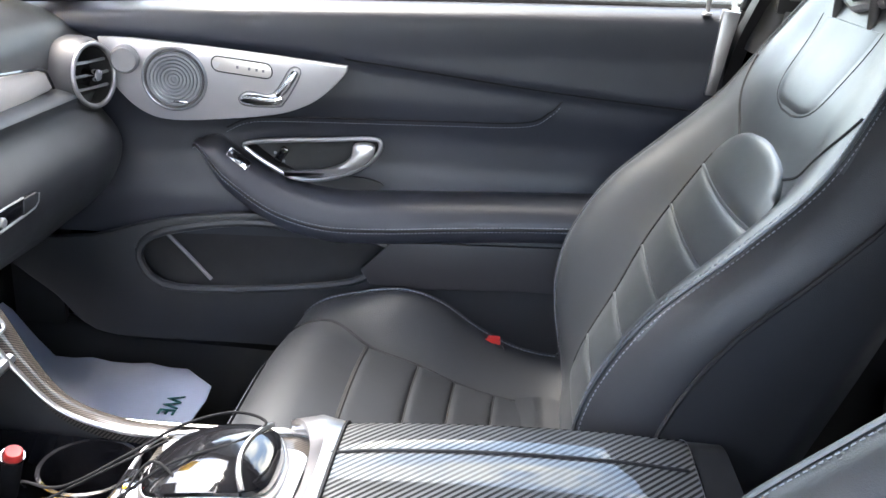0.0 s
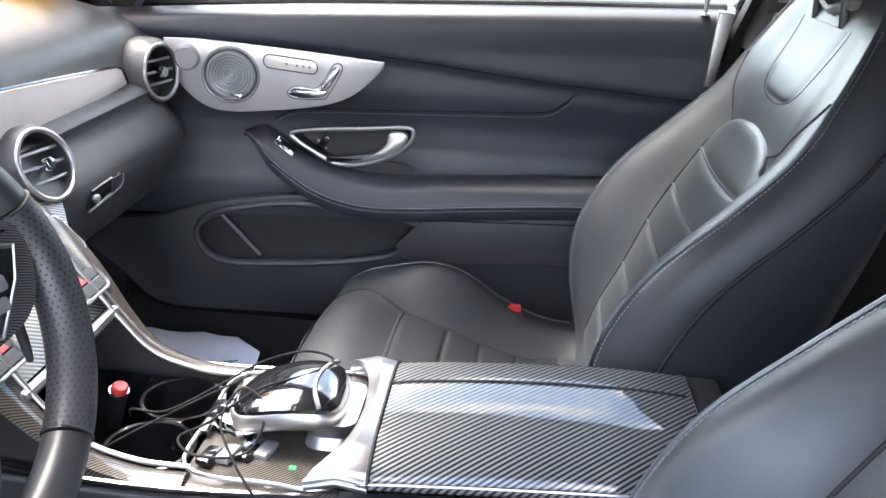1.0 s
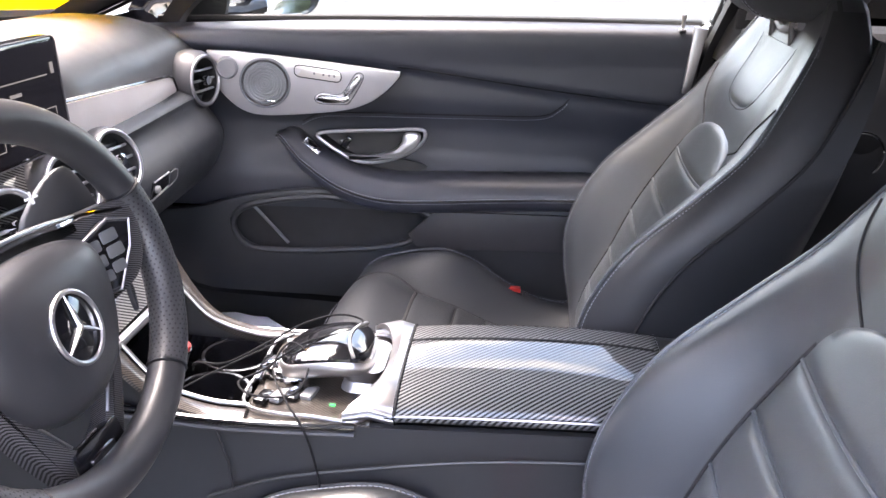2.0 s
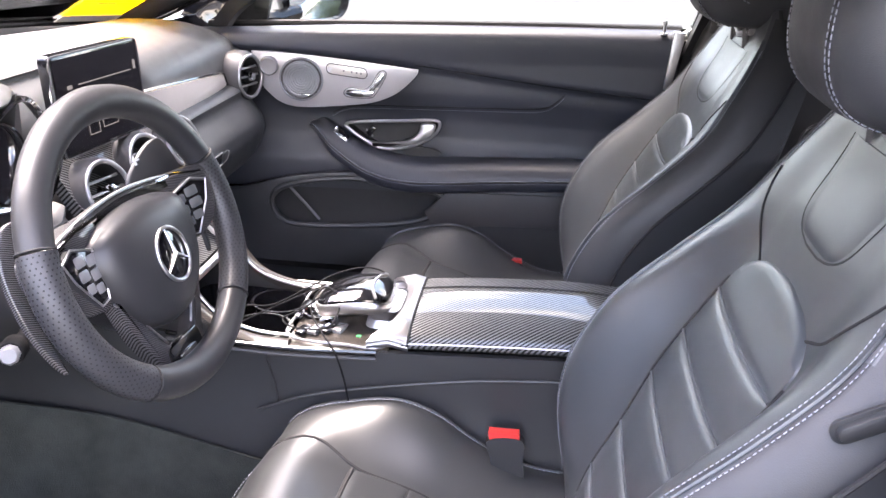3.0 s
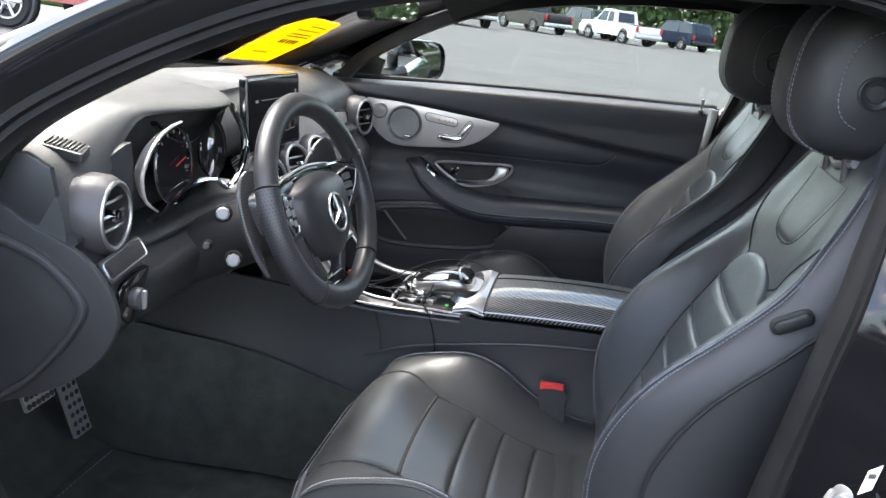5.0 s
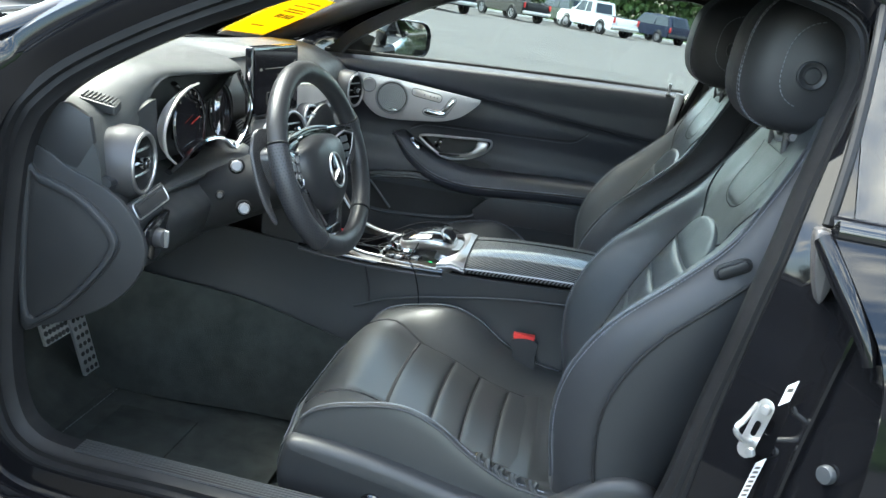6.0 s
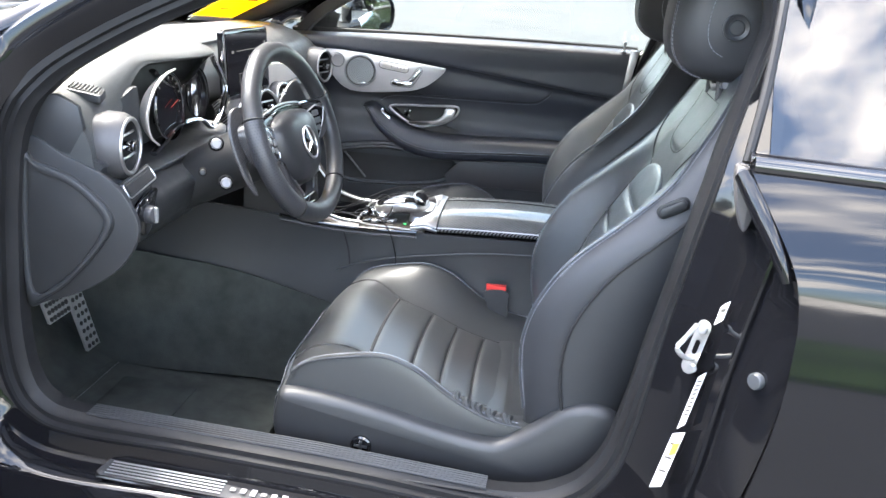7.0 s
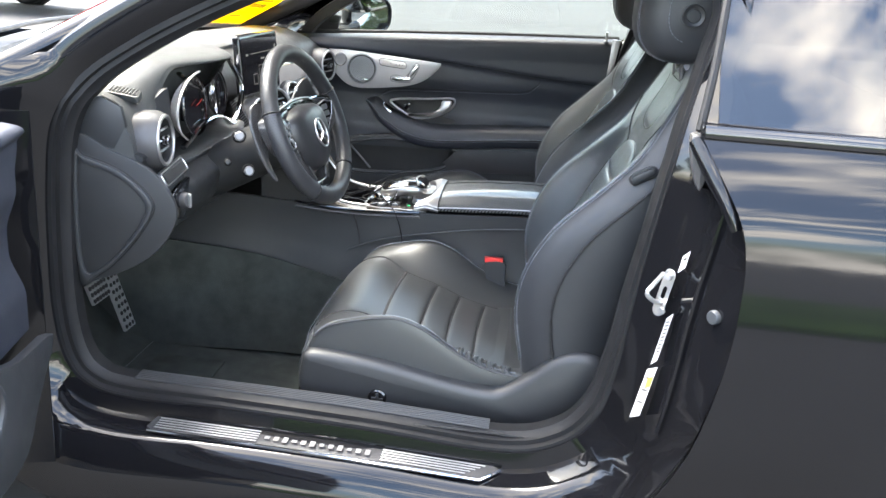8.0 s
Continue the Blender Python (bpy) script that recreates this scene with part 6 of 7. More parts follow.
    sc = part("seat_switch", slab(outline([(-.408, .790), (-.395, .799), (-.355, .796), (-.335, .799), (-.330, .790), (-.345, .781), (-.385, .779), (-.405, .783)], 4), lambda u, v, w: on_plate(-.338 + (u + .356) * .76, .810 + (v - .812) * .76, w - .001), .007, .003), CHROME, plate, "chrome cushion adjuster")
    part("back_switch", slab(outline([(-.347, .800), (-.332, .798), (-.318, .815), (-.304, .840), (-.312, .847), (-.322, .838), (-.336, .815)], 4), lambda u, v, w: on_plate(-.338 + (u + .356) * .76, .810 + (v - .812) * .76, w - .001), .006, .0025), CHROME, plate, "chrome backrest adjuster")
    part("switch_shadow", tube([on_plate(-.338 + (u + .356) * .76, .810 + (v - .812) * .76, .001) for u, v in outline([(-.412, .790), (-.395, .803), (-.350, .802), (-.318, .850), (-.300, .842), (-.328, .788), (-.345, .777), (-.40, .777)], 4)], .0012, 6, closed=True, up=(0, 1, 0)), GREY, plate)
    # pull handle: dished bezel and chrome lever
    hp = lambda u, v, w=0.0: Vector(S(u, base(u) + .004 - w, v))
    bez = outline([(-.380, .722), (-.345, .729), (-.265, .735), (-.198, .741), (-.184, .733), (-.192, .713), (-.220, .692), (-.262, .677), (-.305, .674), (-.340, .690), (-.368, .708)], 4)
    bu, bv = sum(p[0] for p in bez) / len(bez), sum(p[1] for p in bez) / len(bez)
    dish = [[hp(bu + (u - bu) * f, bv + (v - bv) * f, w) for u, v in bez] for f, w in ((1.0, .003), (.97, -.010), (.90, -.019), (.6, -.021), (.02, -.021))]
    handle = part("door_handle", loft(dish, cap=False), BLACK, d, "chrome framed door pull in a dark dish")
    part("handle_frame", tube([hp(u, v, .004) for u, v in bez], .0036, 8, closed=True, up=(0, 1, 0)), SATIN, handle, "bright handle frame")
    lev = outline([(-.222, .732), (-.200, .735), (-.192, .727), (-.200, .708), (-.228, .691), (-.265, .682), (-.312, .680), (-.322, .684), (-.272, .690), (-.240, .701), (-.226, .716)], 4)
    part("lever", slab(lev, lambda u, v, w: hp(u, v, w + .002), .014, .005), SATIN, handle, "satin chrome pull lever")
    part("lock_rocker", rbox(hp(-.330, .706, -.006), (.012, .006, .026), .002, (0, 35, 0)), GLOSSBLACK, handle)
    part("lock_mark", rbox(hp(-.336, .712, .006), (.004, .001, .004), .0005), GREY, handle)
    part("lock_mark", rbox(hp(-.324, .700, .006), (.004, .001, .004), .0005), GREY, handle)
    # armrest sweeping up into a grip
    STI = [(-.455, .722), (-.43, .697), (-.405, .676), (-.337, .637), (-.259, .620), (-.17, .624), (-.07, .635), (.076, .648), (.285, .658)]
    TOP = [(-.46, .724), (-.43, .730), (-.40, .712), (-.336, .678), (-.25, .660), (-.176, .662), (.09, .680), (.285, .690)]
    rings = []
    for k in range(61):
        x = lerp(-.4598, .285, (k / 60) ** 1.5)
        zs, zt = interp(x, STI), interp(x, TOP)
        e = interp(x, [(-.455, .636), (-.40, .624), (-.30, .610), (-.15, .604), (.285, .604)])
        nose = math.sqrt(max(.0, 1 - (1 - min(1.0, max(.004, (x + .460) / .055))) ** 2))
        zs, zt, e = lerp(.714, zs, nose), lerp(.716, zt, nose), lerp(.652, e, nose)
        drop = .030 * lerp(.15, 1, nose)
        rings.append([Vector(S(x, y, z)) for y, z in ((.71, zt - .010), (.676, zt - .003), (.658, zt), (e + .018, lerp(zs, zt, .78)), (e + .005, lerp(zs, zt, .36)), (e, zs), (e + .002, zs - drop * .45), (e + .020, zs - drop), (.70, zs - drop - .004))])
    rings = [spline(r, 3) for r in rings]
    arm = part("armrest", loft(rings), DOORSKIN, d, "stitched black armrest sweeping up to the front", smooth=60)
    edge = [r[15] for r in rings]
    st = bmesh.new()
    dashes([p + Vector((0, -.0015 * side, .0)) for p in edge], .0032, .0020, .0006, bm=st)
    dashes([p + Vector((0, -.001 * side, -.007)) for p in edge], .0032, .0020, .0006, bm=st)
    part("armrest_stitching", st, STITCH, arm, "pale twin stitching", kind="stuff")
    part("armrest_seam", tube([p + Vector((0, -.0004 * side, -.0035)) for p in edge], .0016, 6), SEAM, arm)
    # flat black patch paints the shade of the hollow behind the grip
    part("grip_shade", slab(outline([(-.345, .668), (-.338, .688), (-.30, .682), (-.25, .682), (-.195, .676), (-.180, .666), (-.22, .655), (-.30, .655)], 4), lambda u, v, w: S(u, base(u) + .012 - w, v), .003, 0), BLACK, arm, "flat black patch in place of the shaded grip hollow")
    part("window_switch", rbox(S(-.388, .638, .700), (.038, .008, .016), .003, (-30 * side, 36, 0)), CHROME, arm, "chrome window switch")
    part("switch_inset", rbox(S(-.390, .636, .7015), (.022, .008, .010), .002, (-30 * side, 36, 0)), GLOSSBLACK, arm)
    # lock pin, end strip, outer skin, glass, mirror
    pin = part("lock_pin", lathe([(.0075, 0), (.0065, .003), (.003, .004), (.003, .018), (.0042, .021), (.0042, .027), (0, .029)], S(.250, .672, .946), (0, 0, 1), 14), SATIN, d, "small silver lock pin")
    part("end_strip", slab([(.268, .955), (.292, .953), (.276, .840), (.262, .840)], lambda u, v, w: S(u, .668 - w, v), .008, .003), SATIN, d, "polished strip on the door's rear edge")
    rows = []
    for i in range(35):
        row = []
        for k in range(21):
            top = interp(lerp(-.795, .33, k / 20), [(-.80, .872), (-.4, .905), (0, .930), (.30, .945)])
            z = lerp(.20, top, i / 34)
            row.append(S(lerp(-.795, quarter_edge(z) - .006, k / 20), flank_y(lerp(.20, .945, i / 34), 0), z))
        rows.append(row)
    part("door_skin", sheet(rows, (0, -.004 * side, 0)), PAINT, d, "glossy black outer door skin", smooth=60)
    part("door_edge", sheet([[S(-.79, y, z) for z in (.30, .5, .7, .9)] for y in (.60, .75, .895)], (.006, 0, 0)), PAINT, d, "painted front edge of the door")
    rows = [[S(quarter_edge(z) - .03, y, z) for z in (.42, .5, .6, .7, .8, .9)] for y in (.66, .75, .885)]
    part("door_edge", sheet(rows, (.006, 0, 0)), PAINT, d, "painted rear edge of the door")
    part("belt_seal", tube([S(x, .722 - .0 * x, interp(x, [(-.72, .897), (-.4, .918), (0, .940), (.30, .953)])) for x in [lerp(-.70, .29, k / 12) for k in range(13)]], .008, 8), RUBBER, d, "black window seal")
    part("belt_top", sheet([[S(x, y, interp(x, [(-.72, .872), (-.4, .900), (0, .925), (.30, .938)]) + .0) for x in [lerp(-.72, .29, k / 12) for k in range(13)]] for y in (.70, .76, .80)], (0, 0, -.01)), BLACK, d)
    if glazed:
        def glass_top(x):
            return interp(x, [(-.66, .925), (-.57, .995), (-.46, 1.06), (-.34, 1.115), (-.20, 1.155), (-.03, 1.185), (.16, 1.20), (.32, 1.18)])
        rows = []
        for k in range(7):
            row = []
            for x in [lerp(-.60, .318, j / 24) for j in range(25)]:
                z0, z1 = interp(x, [(-.72, .895), (-.4, .916), (0, .938), (.30, .952)]) - .02, glass_top(x) + .004
                z = lerp(z0, z1, k / 6)
                row.append(S(x, lerp(.735, .715, 0) - max(0, z - .90) * .40, z))
            rows.append(row)
        g = part("window_pane", sheet(rows, (0, .004 * side, 0)), SIDEGLASS, d, "clear frameless side window")
        g.visible_shadow = False
    # quarter-light triangle and mirror
    tri = [(-.70, .905), (-.575, .912), (-.565, .955), (-.60, .965)]
    part("mirror_sail", slab(tri, lambda u, v, w: S(u, .725 + w, v), .02, .004), BLACK, d, "black mirror mount")
    # door mirror: rounded shell, its glass set back inside the rim
    mc = Vector(S(-.512, .895, .953))
    q = Matrix.Translation(mc) @ pose(0, 0, 0, 0, -1.5, -42 * side)
    shape = rounded(.170, .112, .045, 8)
    rings = [[q @ Vector((dx, side * u * f, v * f)) for u, v in shape] for dx, f in ((-.085, .10), (-.080, .45), (-.065, .74), (-.040, .92), (-.010, 1.0), (.012, .99), (.016, .96), (.014, .92), (.002, .90))]
    mir = part("mirror_housing", loft(rings), PAINT, d, "black door mirror")
    part("mirror_glass", slab([(u * .90, v * .90) for u, v in shape], lambda u, v, w: q @ Vector((.005 + w, side * u, v)), .002, 0), MIRROR, mir, "mirror glass")
    part("mirror_arm", tube([S(-.60, .745, .915), S(-.57, .80, .912), S(-.54, .85, .920)], .016, 8), PAINT, mir)
    return d


door("passenger_door", "closed black passenger door with silver speaker plate and stitched armrest", 1, True)
dd = door("driver_door", "driver's door swung wide open, dark grey inner trim", -1, False)
hinge = Matrix.Translation((-.885, -.80, 0))
dd.matrix_basis = hinge @ pose(0, 0, 0, 0, 0, -72) @ hinge.inverted()

# ---------------------------------------------------------------- rear compartment
rear = thing("rear_bench", "black leather rear seat bench", "car seat")
rings = [[Vector((x + .012 * math.sin(a * 3), y, z)) for x, z, a in ((.60, .36, 0), (.585, .42, 0), (.60, .455, 1), (.70, .470, 2), (.95, .440, 3), (1.02, .42, 1), (1.02, .30, 0), (.62, .30, 0))] for y in [lerp(-.62, .62, k / 16) for k in range(17)]]
part("bench_cushion", loft([spline(r, 3, closed=True) for r in rings]), LEATHER, rear, "black leather bench cushion")
rings = [[Vector((x + .03 * abs(math.sin(y * 5)), y, z)) for x, z in ((.97, .42), (.985, .60), (1.03, .80), (1.08, .93), (1.12, .94), (1.14, .80), (1.12, .40))] for y in [lerp(-.62, .62, k / 24) for k in range(25)]]
part("bench_back", loft([spline(r, 3, closed=True) for r in rings]), LEATHER, rear, "black leather bench backrest")
for y in (-.33, .33):
    part("back_seam", tube([(.985, y, .47), (.99, y, .60), (1.035, y, .80)], .003, 6), SEAM, rear)

for side in (-1, 1):
    rt = thing("rear_side_trim", "dark rear side trim with a round loudspeaker", "trim panel", group="rear side trims", kind="structure")
    rows = [[(x, side * y, z + .03 * (x - .4) * (z > .9)) for x in [lerp(.335, 1.15, k / 16) for k in range(17)]] for z, y in ((.25, .66), (.45, .655), (.60, .645), (.66, .625), (.70, .63), (.85, .655), (.93, .665), (.955, .69), (.96, .75))]
    part("panel", sheet(rows, (0, .012 * side, 0)), HARD, rt, "dark plastic side panel")
    part("speaker_ring", ring((.576, side * .638, .760), (0, -side, 0), .040, .003, 36, 8), CHROME, rt, "thin bright speaker ring")
    part("speaker_grille", lathe([(.038, .001), (.02, .003), (0, .004)], (.576, side * .644, .760), (0, -side, 0), 30), BLACK, rt, "dark speaker grille")
    pil = thing("belt_pillar", "dark pillar trim with a seat belt", "pillar", group="belt pillars", kind="structure")
    path = spline([(.335, side * .668, .90), (.35, side * .660, .98), (.375, side * .625, 1.08), (.395, side * .580, 1.17)], 6)
    part("cover", tube(path, .030, 12, flat=1.0, up=(0, 1, 0)), HARD, pil, "dark pillar cover")
    part("belt", sheet([[Vector((.355, side * .634, .90)) + Vector((dx, 0, 0)), Vector((.365, side * .628, .99)) + Vector((dx, 0, 0)), Vector((.385, side * .60, 1.07)) + Vector((dx, 0, 0))] for dx in (-.022, .022)], (0, -.002 * side, 0)), GREY, pil, "grey woven belt")
    part("belt_guide", rbox((.352, side * .633, .975), (.05, .012, .035), .006), BLACK, pil, "black belt guide")
    part("belt_button", lathe([(.010, 0), (.010, .004), (0, .005)], (.347, side * .628, .94), (0, -side, 0), 14), SATIN, pil)

# ---------------------------------------------------------------- windscreen items
mirror = thing("rear_view_mirror", "frameless interior mirror in a black housing", "mirror")
mq = pose(-.365, -.02, 1.114, 0, -3, -9)
bm = slab(rounded(.215, .062, .022, 6), lambda u, v, w: mq @ Vector((w, u, v)), -.028, 0)
part("housing", bm, GLOSSBLACK, mirror, "black mirror housing")
part("glass", slab(rounded(.200, .052, .018, 6), lambda u, v, w: mq @ Vector((.0008 + w, u, v)), .001, 0), MIRROR, mirror, "mirror glass")
part("stem", tube([mq @ Vector((-.02, 0, 0)), (-.41, 0, 1.155), (-.44, 0, 1.175)], .014, 8), BLACK, mirror)


def on_screen(y, v, lift=.0):
    """A place on the inside of the windscreen."""
    s = y / .64
    base = Vector((-1.06 + .20 * s * s, .68 * s, .915 - .02 * s * s))
    top = Vector((-.355 + .03 * s * s, .575 * s, 1.225 - .055 * s * s))
    p = base.lerp(top, v)
    p.z += .025 * math.sin(math.pi * v) - .008 - lift
    return p


card = thing("price_card", "large yellow card taped inside the windscreen", "price card")
rows = [[on_screen(lerp(.468 - .015 * i / 8, .620 - .032 * i / 8, j / 10), lerp(.066, .43, i / 8)) for j in range(11)] for i in range(9)]
part("sheet", sheet(rows, (0, 0, -.001)), YELLOW, card)
part("white_foot", sheet([[on_screen(lerp(.468, .620, j / 6), v, .002) for j in range(7)] for v in (.045, .080)], (0, 0, -.001)), WHITE, card, "white lower strip")
for y0, y1, v0, v1 in ((.515, .522, .235, .265), (.526, .533, .235, .265), (.539, .546, .235, .265), (.550, .557, .235, .265), (.561, .568, .235, .265), (.505, .575, .290, .296), (.505, .570, .310, .316), (.50, .575, .345, .350), (.52, .57, .380, .385), (.50, .54, .150, .156)):
    part("print_bar", sheet([[on_screen(lerp(y0, y1, j / 4), v, .0025) for j in range(5)] for v in (v0, v1)], (0, 0, -.0008)), INK, card)

# ---------------------------------------------------------------- outside
CAR_GLASS = material("dark_car_glass", (0.012, 0.014, 0.016), 0.08, vary=0.2, scale=2, rough_vary=0.03)
LAMP_RED = material("tail_lamp_red", (0.45, 0.02, 0.02), 0.25, vary=0.1, scale=10)
BARK = material("bark", (0.10, 0.075, 0.055), 0.9, vary=0.3, scale=3, grain=0.8, grain_scale=30)
LEAF = material("leaves", (0.040, 0.070, 0.018), 0.6, vary=0.45, scale=0.9, spec=0.3)
PAINTS = {"white": material("white_car_paint", (0.72, 0.72, 0.72), 0.25, vary=0.03, scale=1, coat=1), "black": material("black_car_paint", (0.010, 0.010, 0.012), 0.35, vary=0.1, scale=1, coat=0.1, spec=0.25),
          "silver": material("silver_car_paint", (0.45, 0.46, 0.47), 0.3, metal=0.5, vary=0.04, scale=1, coat=1), "maroon": material("maroon_car_paint", (0.16, 0.018, 0.022), 0.25, vary=0.08, scale=1, coat=0.15, spec=0.3),
          "green": material("dark_green_car_paint", (0.03, 0.045, 0.035), 0.25, vary=0.08, scale=1, coat=0.15, spec=0.3), "navy": material("navy_car_paint", (0.015, 0.02, 0.04), 0.25, vary=0.08, scale=1, coat=0.15, spec=0.3)}


def vehicle(name, label, category, paint, at, heading, length=5.6, width=1.95, height=1.88, pickup=True, group="parked cars"):
    """A parked car or pickup. Local: nose towards +x, on z=0."""
    v = thing(name, label, category, group=group)
    L, W, H = length / 2, width / 2, height
    hood = H * .60
    lo = [(-L, .50), (-L, H * .58 if pickup else H * .62), (-L * .30, H * .60), (L * .45, hood), (L * .92, hood * .93), (L, hood * .62), (L * .99, .42), (-L * .98, .40)]
    rings = [[Vector((x * (1 - .03 * abs(s) ** 3), s * W * (.96 if z > H * .5 else 1.0), z)) for x, z in lo] for s in (-1, -.92, -.5, 0, .5, .92, 1)]
    bm = loft(rings)
    body = part("body", bm, PAINTS[paint], v, "", smooth=35)
    c0, c1, t0, t1 = ((-L * .22, L * .46, -L * .16, L * .22) if pickup else (-L * .96, L * .46, -L * .82, L * .18))
    rings = []
    for s in (-1, -.9, 0, .9, 1):
        k = .93 if abs(s) > .95 else 1
        rings.append([Vector((c0, s * W * .93, hood * .97)), Vector((t0, s * W * .80, H * .975 * (1 if abs(s) < .95 else .985))), Vector((lerp(t0, t1, .5), s * W * .80, H)), Vector((t1, s * W * .80, H * .975)), Vector((c1, s * W * .93, hood * .97))])
    part("cabin", loft(rings), PAINTS[paint], v, "", smooth=35)
    for s in (-1, 1):
        o = [(c0 + .10, hood * 1.03), (t0 + .06, H * .93), (t1 - .02, H * .93), (c1 - .22, hood * 1.03)]
        part("side_window", slab(o if s > 0 else o[::-1], lambda a, b, w, s=s: (a, s * (W * lerp(.935, .815, (b - hood) / (H - hood)) + w), b), .012, 0), CAR_GLASS, v, "dark side windows")
        part("window_post", rbox((lerp(t0, t1, .45), s * W * .885, lerp(hood, H, .5)), (.07, .04, H - hood - .06), .01, (s * 14, 0, 0)), PAINTS[paint], v)
        part("tail_lamp", rbox((-L - .005, s * (W - .10), H * .50), (.05, .14, .30), .02), LAMP_RED, v, "red tail lamp")
        part("door_mirror", rbox((c1 - .25, s * (W + .08), hood * 1.06), (.12, .16, .14), .03), PAINTS[paint], v)
        for wx in (-L * .60, L * .60):
            r = .39 if pickup else .35
            wh = part("wheel", lathe([(.20, -.11), (r * .9, -.12), (r, -.09), (r, .09), (r * .9, .12), (r * .62, .11), (.0, .05)], (wx, s * (W - .10), r), (0, s, 0), 28), RUBBER, v, "black tyre")
            bm = lathe([(r * .64, .10), (r * .66, .125), (r * .60, .125), (r * .55, .07), (.06, .09), (0, .09)], (wx, s * (W - .10), r), (0, s, 0), 28)
            for k in range(6):
                a = 2 * math.pi * k / 6
                tube([(wx + math.cos(a) * q, s * (W + .015), r + math.sin(a) * q) for q in (.05, r * .35, r * .62)], .022, 6, bm=bm)
            part("rim", bm, SATIN, wh, "alloy rim")
            part("arch", ring((wx, s * (W - .015), r + .02), (0, s, 0), r * 1.10, .035, 28, 6), BLACK, v)
    part("rear_glass", slab([(-W * .62, hood * 1.05), (W * .62, hood * 1.05), (W * .58, H * .92), (-W * .58, H * .92)], lambda a, b, w: (lerp(c0 + .012, t0 + .03, (b - hood) / (H - hood)) - .04 - w, a, b), .012, 0), CAR_GLASS, v, "dark rear glass")
    part("windscreen", slab([(-W * .72, hood * 1.04), (W * .72, hood * 1.04), (W * .66, H * .93), (-W * .66, H * .93)], lambda a, b, w: (lerp(c1, t1, (b - hood) / (H - hood)) + .03 + w, a, b), .012, 0), CAR_GLASS, v, "dark windscreen")
    part("rear_bumper", rbox((-L - .03, 0, .55), (.16, width * .96, .20), .04), STEEL if pickup else BLACK, v, "rear bumper")
    if pickup:
        part("bed_floor", rbox((-L * .60, 0, H * .60), (L * .70, width * .80, .02), .005), BLACK, v, "dark load bed")
        part("tailgate", rbox((-L - .01, 0, H * .46), (.05, width * .72, H * .22), .02), PAINTS[paint], v)
    v.matrix_basis = pose(at[0], at[1], fall(*at), 0, 0, heading)
    return v


FAR = 128
vehicle("pickup_truck", "white pickup truck parked across the lot", "pickup truck", "white", (-.2, 54.5), FAR)
vehicle("suv", "dark navy estate car behind the white truck", "car", "navy", (3.6, 60.0), FAR, 4.8, 1.9, 1.75, False)
vehicle("pickup_truck", "black pickup truck parked nose out", "pickup truck", "black", (-5.3, 53.5), FAR)
vehicle("suv", "dark green off-roader between the trucks", "car", "green", (-2.6, 60.0), FAR, 4.6, 1.9, 1.8, False)
vehicle("pickup_truck", "black pickup truck with red lamps", "pickup truck", "black", (-8.6, 46.0), FAR)
vehicle("suv", "silver car at the end of the row", "car", "silver", (-9.3, 33.5), FAR, 4.6, 1.85, 1.6, False)
vehicle("suv", "maroon estate car parked ahead", "car", "maroon", (-6.3, 10.0), 180, 4.7, 1.9, 1.72, False)
vehicle("suv", "white car parked farther along the lot", "car", "white", (28.0, 30.0), 90, 4.6, 1.85, 1.5, False)

# kerbed planting strip, lamp post, hedge line and trees round the car park
strip = part("verge", rbox((0, 76, -.58), (160, 14, .16), .05), GRASS)
tagged(strip, "strip of rough grass beyond the cars", "grass", kind="structure")
kerb = part("kerb", rbox((0, 68.9, -.50), (160, .2, .22), .04), material("concrete_kerb", (0.42, 0.41, 0.39), 0.85, vary=0.1, scale=2))
tagged(kerb, "pale concrete kerb along the grass", "kerb", kind="structure")
verge2 = part("verge", rbox((6, -6.6, .03), (60, 4.0, .14), .05), GRASS)
tagged(verge2, "green verge across the driveway", "grass", kind="structure")
island = part("verge", rbox((-14.0, 16.0, .03), (10, 3.0, .14), .05), GRASS)
tagged(island, "kerbed grass island", "grass", kind="structure")

post = thing("lamp_post", "thin pale metal lamp post", "lamp post")
part("pole", lathe([(.11, 0), (.10, .3), (.07, .4), (.06, 8)], (-2.0, 69.5, -.6), (0, 0, 1), 12), SATIN, post)
part("lamp_head", rbox((-2.0, 69.0, 7.4), (.3, .9, .15), .05), GREY, post)


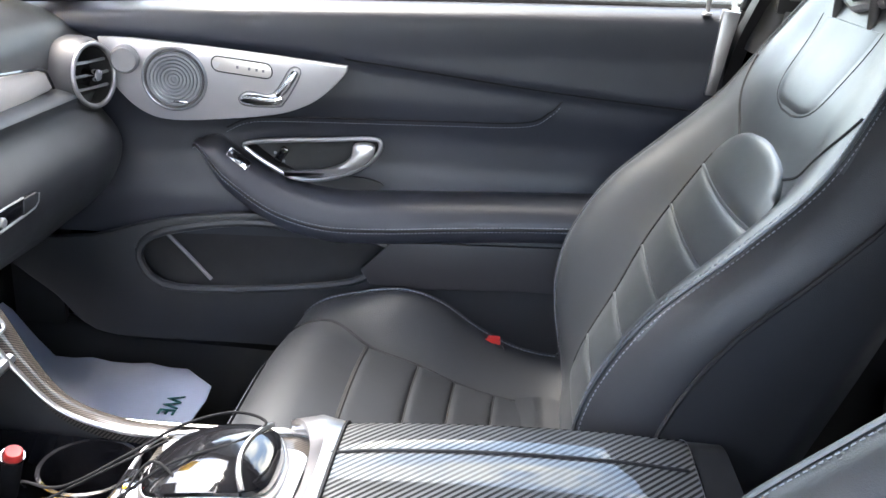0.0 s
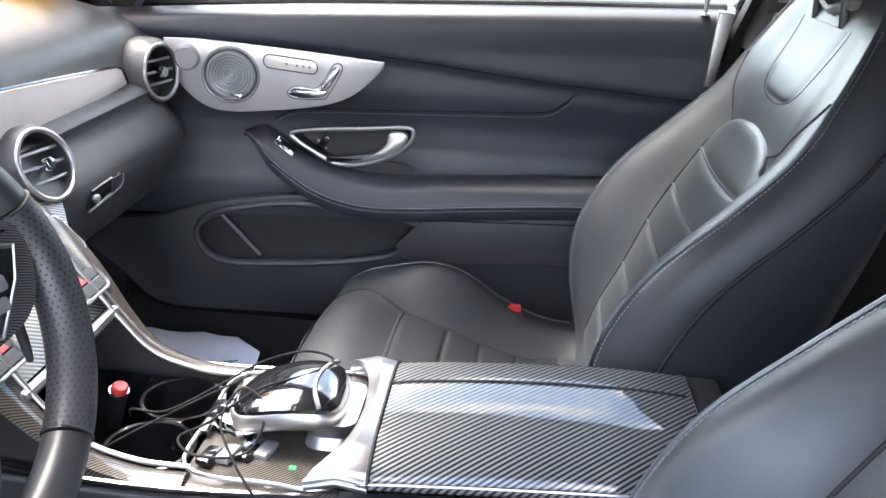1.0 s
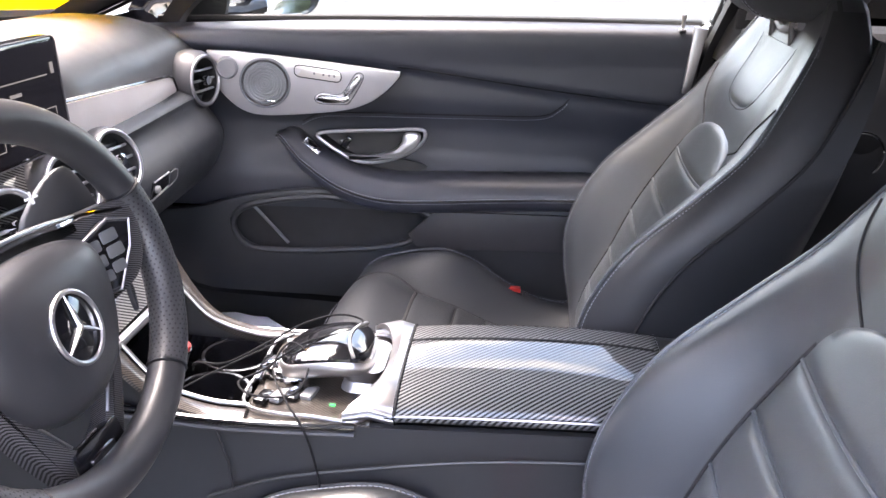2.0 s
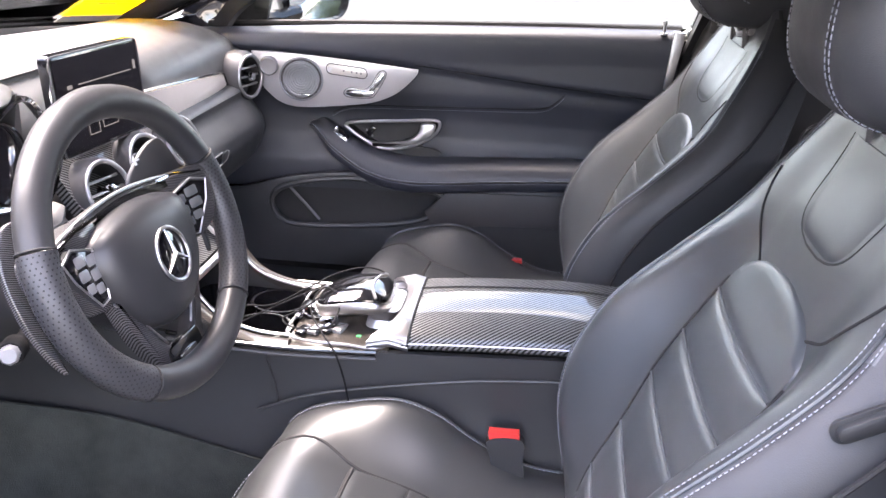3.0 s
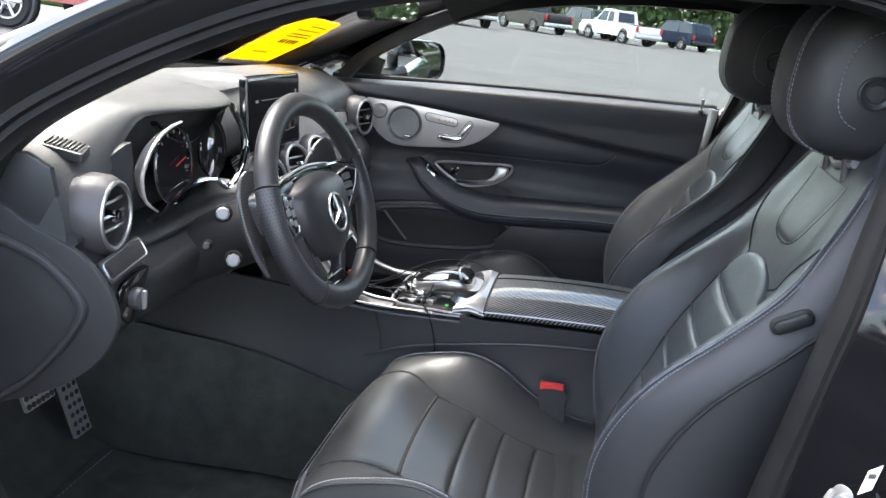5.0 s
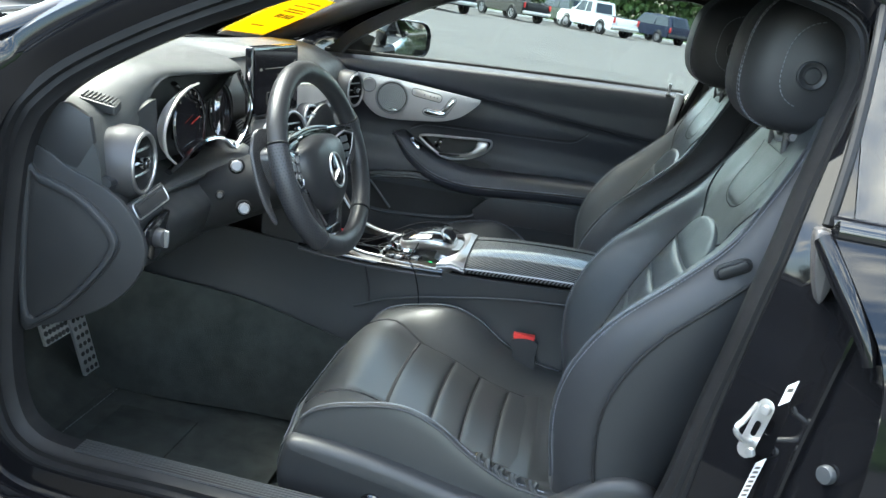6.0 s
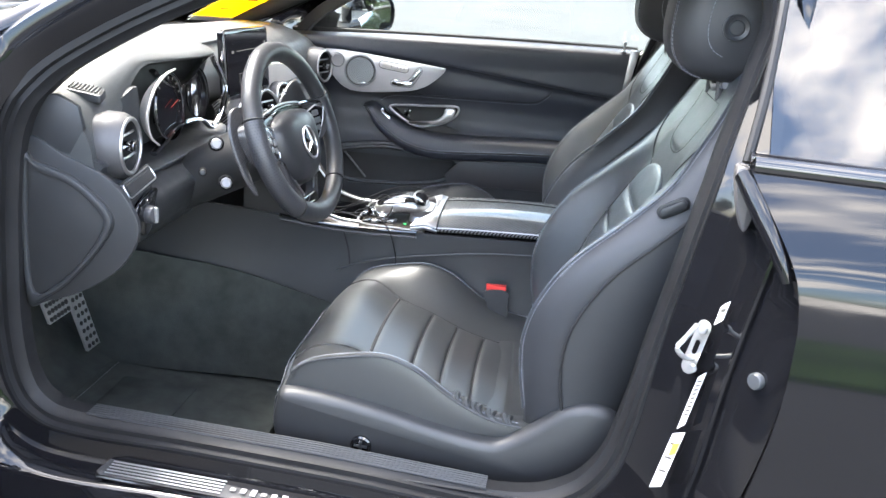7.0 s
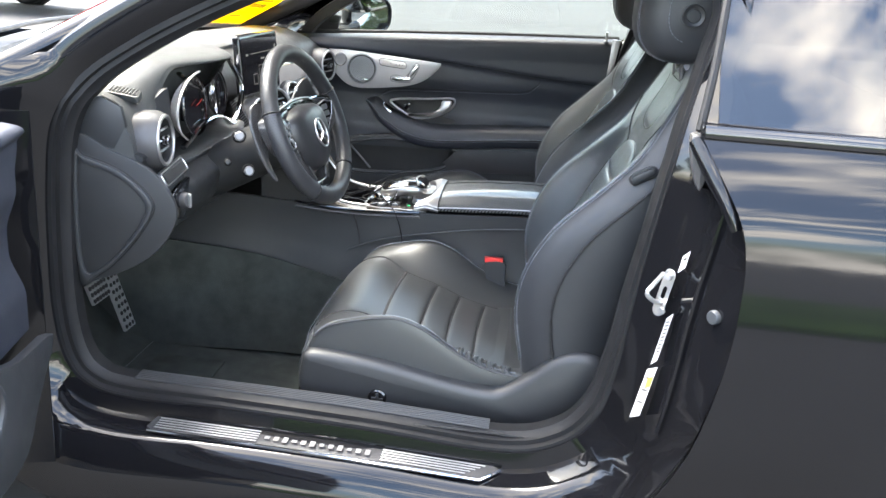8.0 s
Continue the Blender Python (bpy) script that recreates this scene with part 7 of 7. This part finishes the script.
def tree_mesh(seed, height, spread):
    """Trunk with limbs, and a crown of many small leaf clumps."""
    rnd = random.Random(seed)
    tb = tube(spline([(0, 0, -.1), (.1, .05, height * .25), (0, .1, height * .55), (.1, 0, height * .8)], 4), height * .028, 8, taper=lambda t: 1 - .8 * t)
    for k in range(6):
        a, z = rnd.uniform(0, 6.28), height * rnd.uniform(.3, .6)
        r = spread * rnd.uniform(.5, .8)
        tube([(0, 0, z), (math.cos(a) * r * .5, math.sin(a) * r * .5, z + height * .12), (math.cos(a) * r, math.sin(a) * r, z + height * .2)], height * .012, 6, bm=tb, taper=lambda t: 1 - .7 * t)
    verts, faces = [], []
    lobes = [(rnd.uniform(-.6, .6) * spread, rnd.uniform(-.6, .6) * spread, height * rnd.uniform(.35, .92), spread * rnd.uniform(.30, .52)) for _ in range(13)]
    for cx, cy, cz, cr in lobes:
        for _ in range(190):
            d = Vector((rnd.gauss(0, 1), rnd.gauss(0, 1), rnd.gauss(0, .8))).normalized() * cr * rnd.uniform(.55, 1.08)
            p = Vector((cx, cy, cz)) + d
            s = rnd.uniform(.10, .24)
            e = Euler((rnd.uniform(0, 6), rnd.uniform(0, 6), rnd.uniform(0, 6))).to_matrix()
            i = len(verts)
            verts += [p + e @ Vector(q) * s for q in ((-1, -.5, 0), (0, -.8, .15), (1, -.3, 0), (.7, .6, .1), (-.4, .8, -.1))]
            faces.append((i, i + 1, i + 2, i + 3, i + 4))
    me = bpy.data.meshes.new("crown")
    me.from_pydata([tuple(q) for q in verts], [], faces)
    me.materials.append(LEAF)
    return tb, me


first = []
for seed, hgt, spr in ((3, 8.5, 3.4), (8, 10.5, 3.8), (14, 7.0, 3.2)):
    t = thing("tree", "leafy deciduous tree at the edge of the car park", "tree", group="trees round the lot")
    tb, me = tree_mesh(seed, hgt, spr)
    part("trunk", tb, BARK, t)
    cr = new("crown", me)
    cr.parent = t
    first.append(t)
rnd = random.Random(5)
spots = [(-44 + 5.2 * k + rnd.uniform(-1, 1), 82 + rnd.uniform(-3, 6)) for k in range(18)]
spots += [(-46 + 6.5 * k, 92 + rnd.uniform(-3, 5)) for k in range(15)]
spots += [(60 + rnd.uniform(-4, 4), -30 + 9 * k) for k in range(9)]
spots += [(46 + rnd.uniform(-3, 3), -26 + 4.6 * k) for k in range(10)]
spots += [(-60 + rnd.uniform(-4, 4), -30 + 9 * k) for k in range(9)]
for k, (x, y) in enumerate(spots):
    src = first[k % 3]
    if k < 3:
        src.matrix_basis = pose(x, y, fall(x, y), 0, 0, 40 * k)
    else:
        copy_thing(src, pose(x, y, fall(x, y), 0, 0, rnd.uniform(0, 360)))


def hedge(name, label, x0, x1, y, h, seed):
    rnd = random.Random(seed)
    verts, faces = [], []
    n = int((x1 - x0) * 230)
    for _ in range(n):
        x = rnd.uniform(x0, x1)
        top = h * (.75 + .25 * math.sin(x * .7 + seed) * math.cos(x * .31))
        p = Vector((x, y + rnd.uniform(-.8, .8), fall(x, y) + rnd.uniform(.0, top)))
        s = rnd.uniform(.16, .36)
        e = Euler((rnd.uniform(0, 6), rnd.uniform(0, 6), rnd.uniform(0, 6))).to_matrix()
        i = len(verts)
        verts += [p + e @ Vector(q) * s for q in ((-1, -.5, 0), (0, -.8, .15), (1, -.3, 0), (.7, .6, .1), (-.4, .8, -.1))]
        faces.append((i, i + 1, i + 2, i + 3, i + 4))
    me = bpy.data.meshes.new(name)
    me.from_pydata([tuple(q) for q in verts], [], faces)
    me.materials.append(LEAF)
    tagged(new(name, me), label, "shrubs", kind="stuff")


hedge("shrubs", "dark green shrubs below the trees", -45, 55, 79, 9.0, 4)
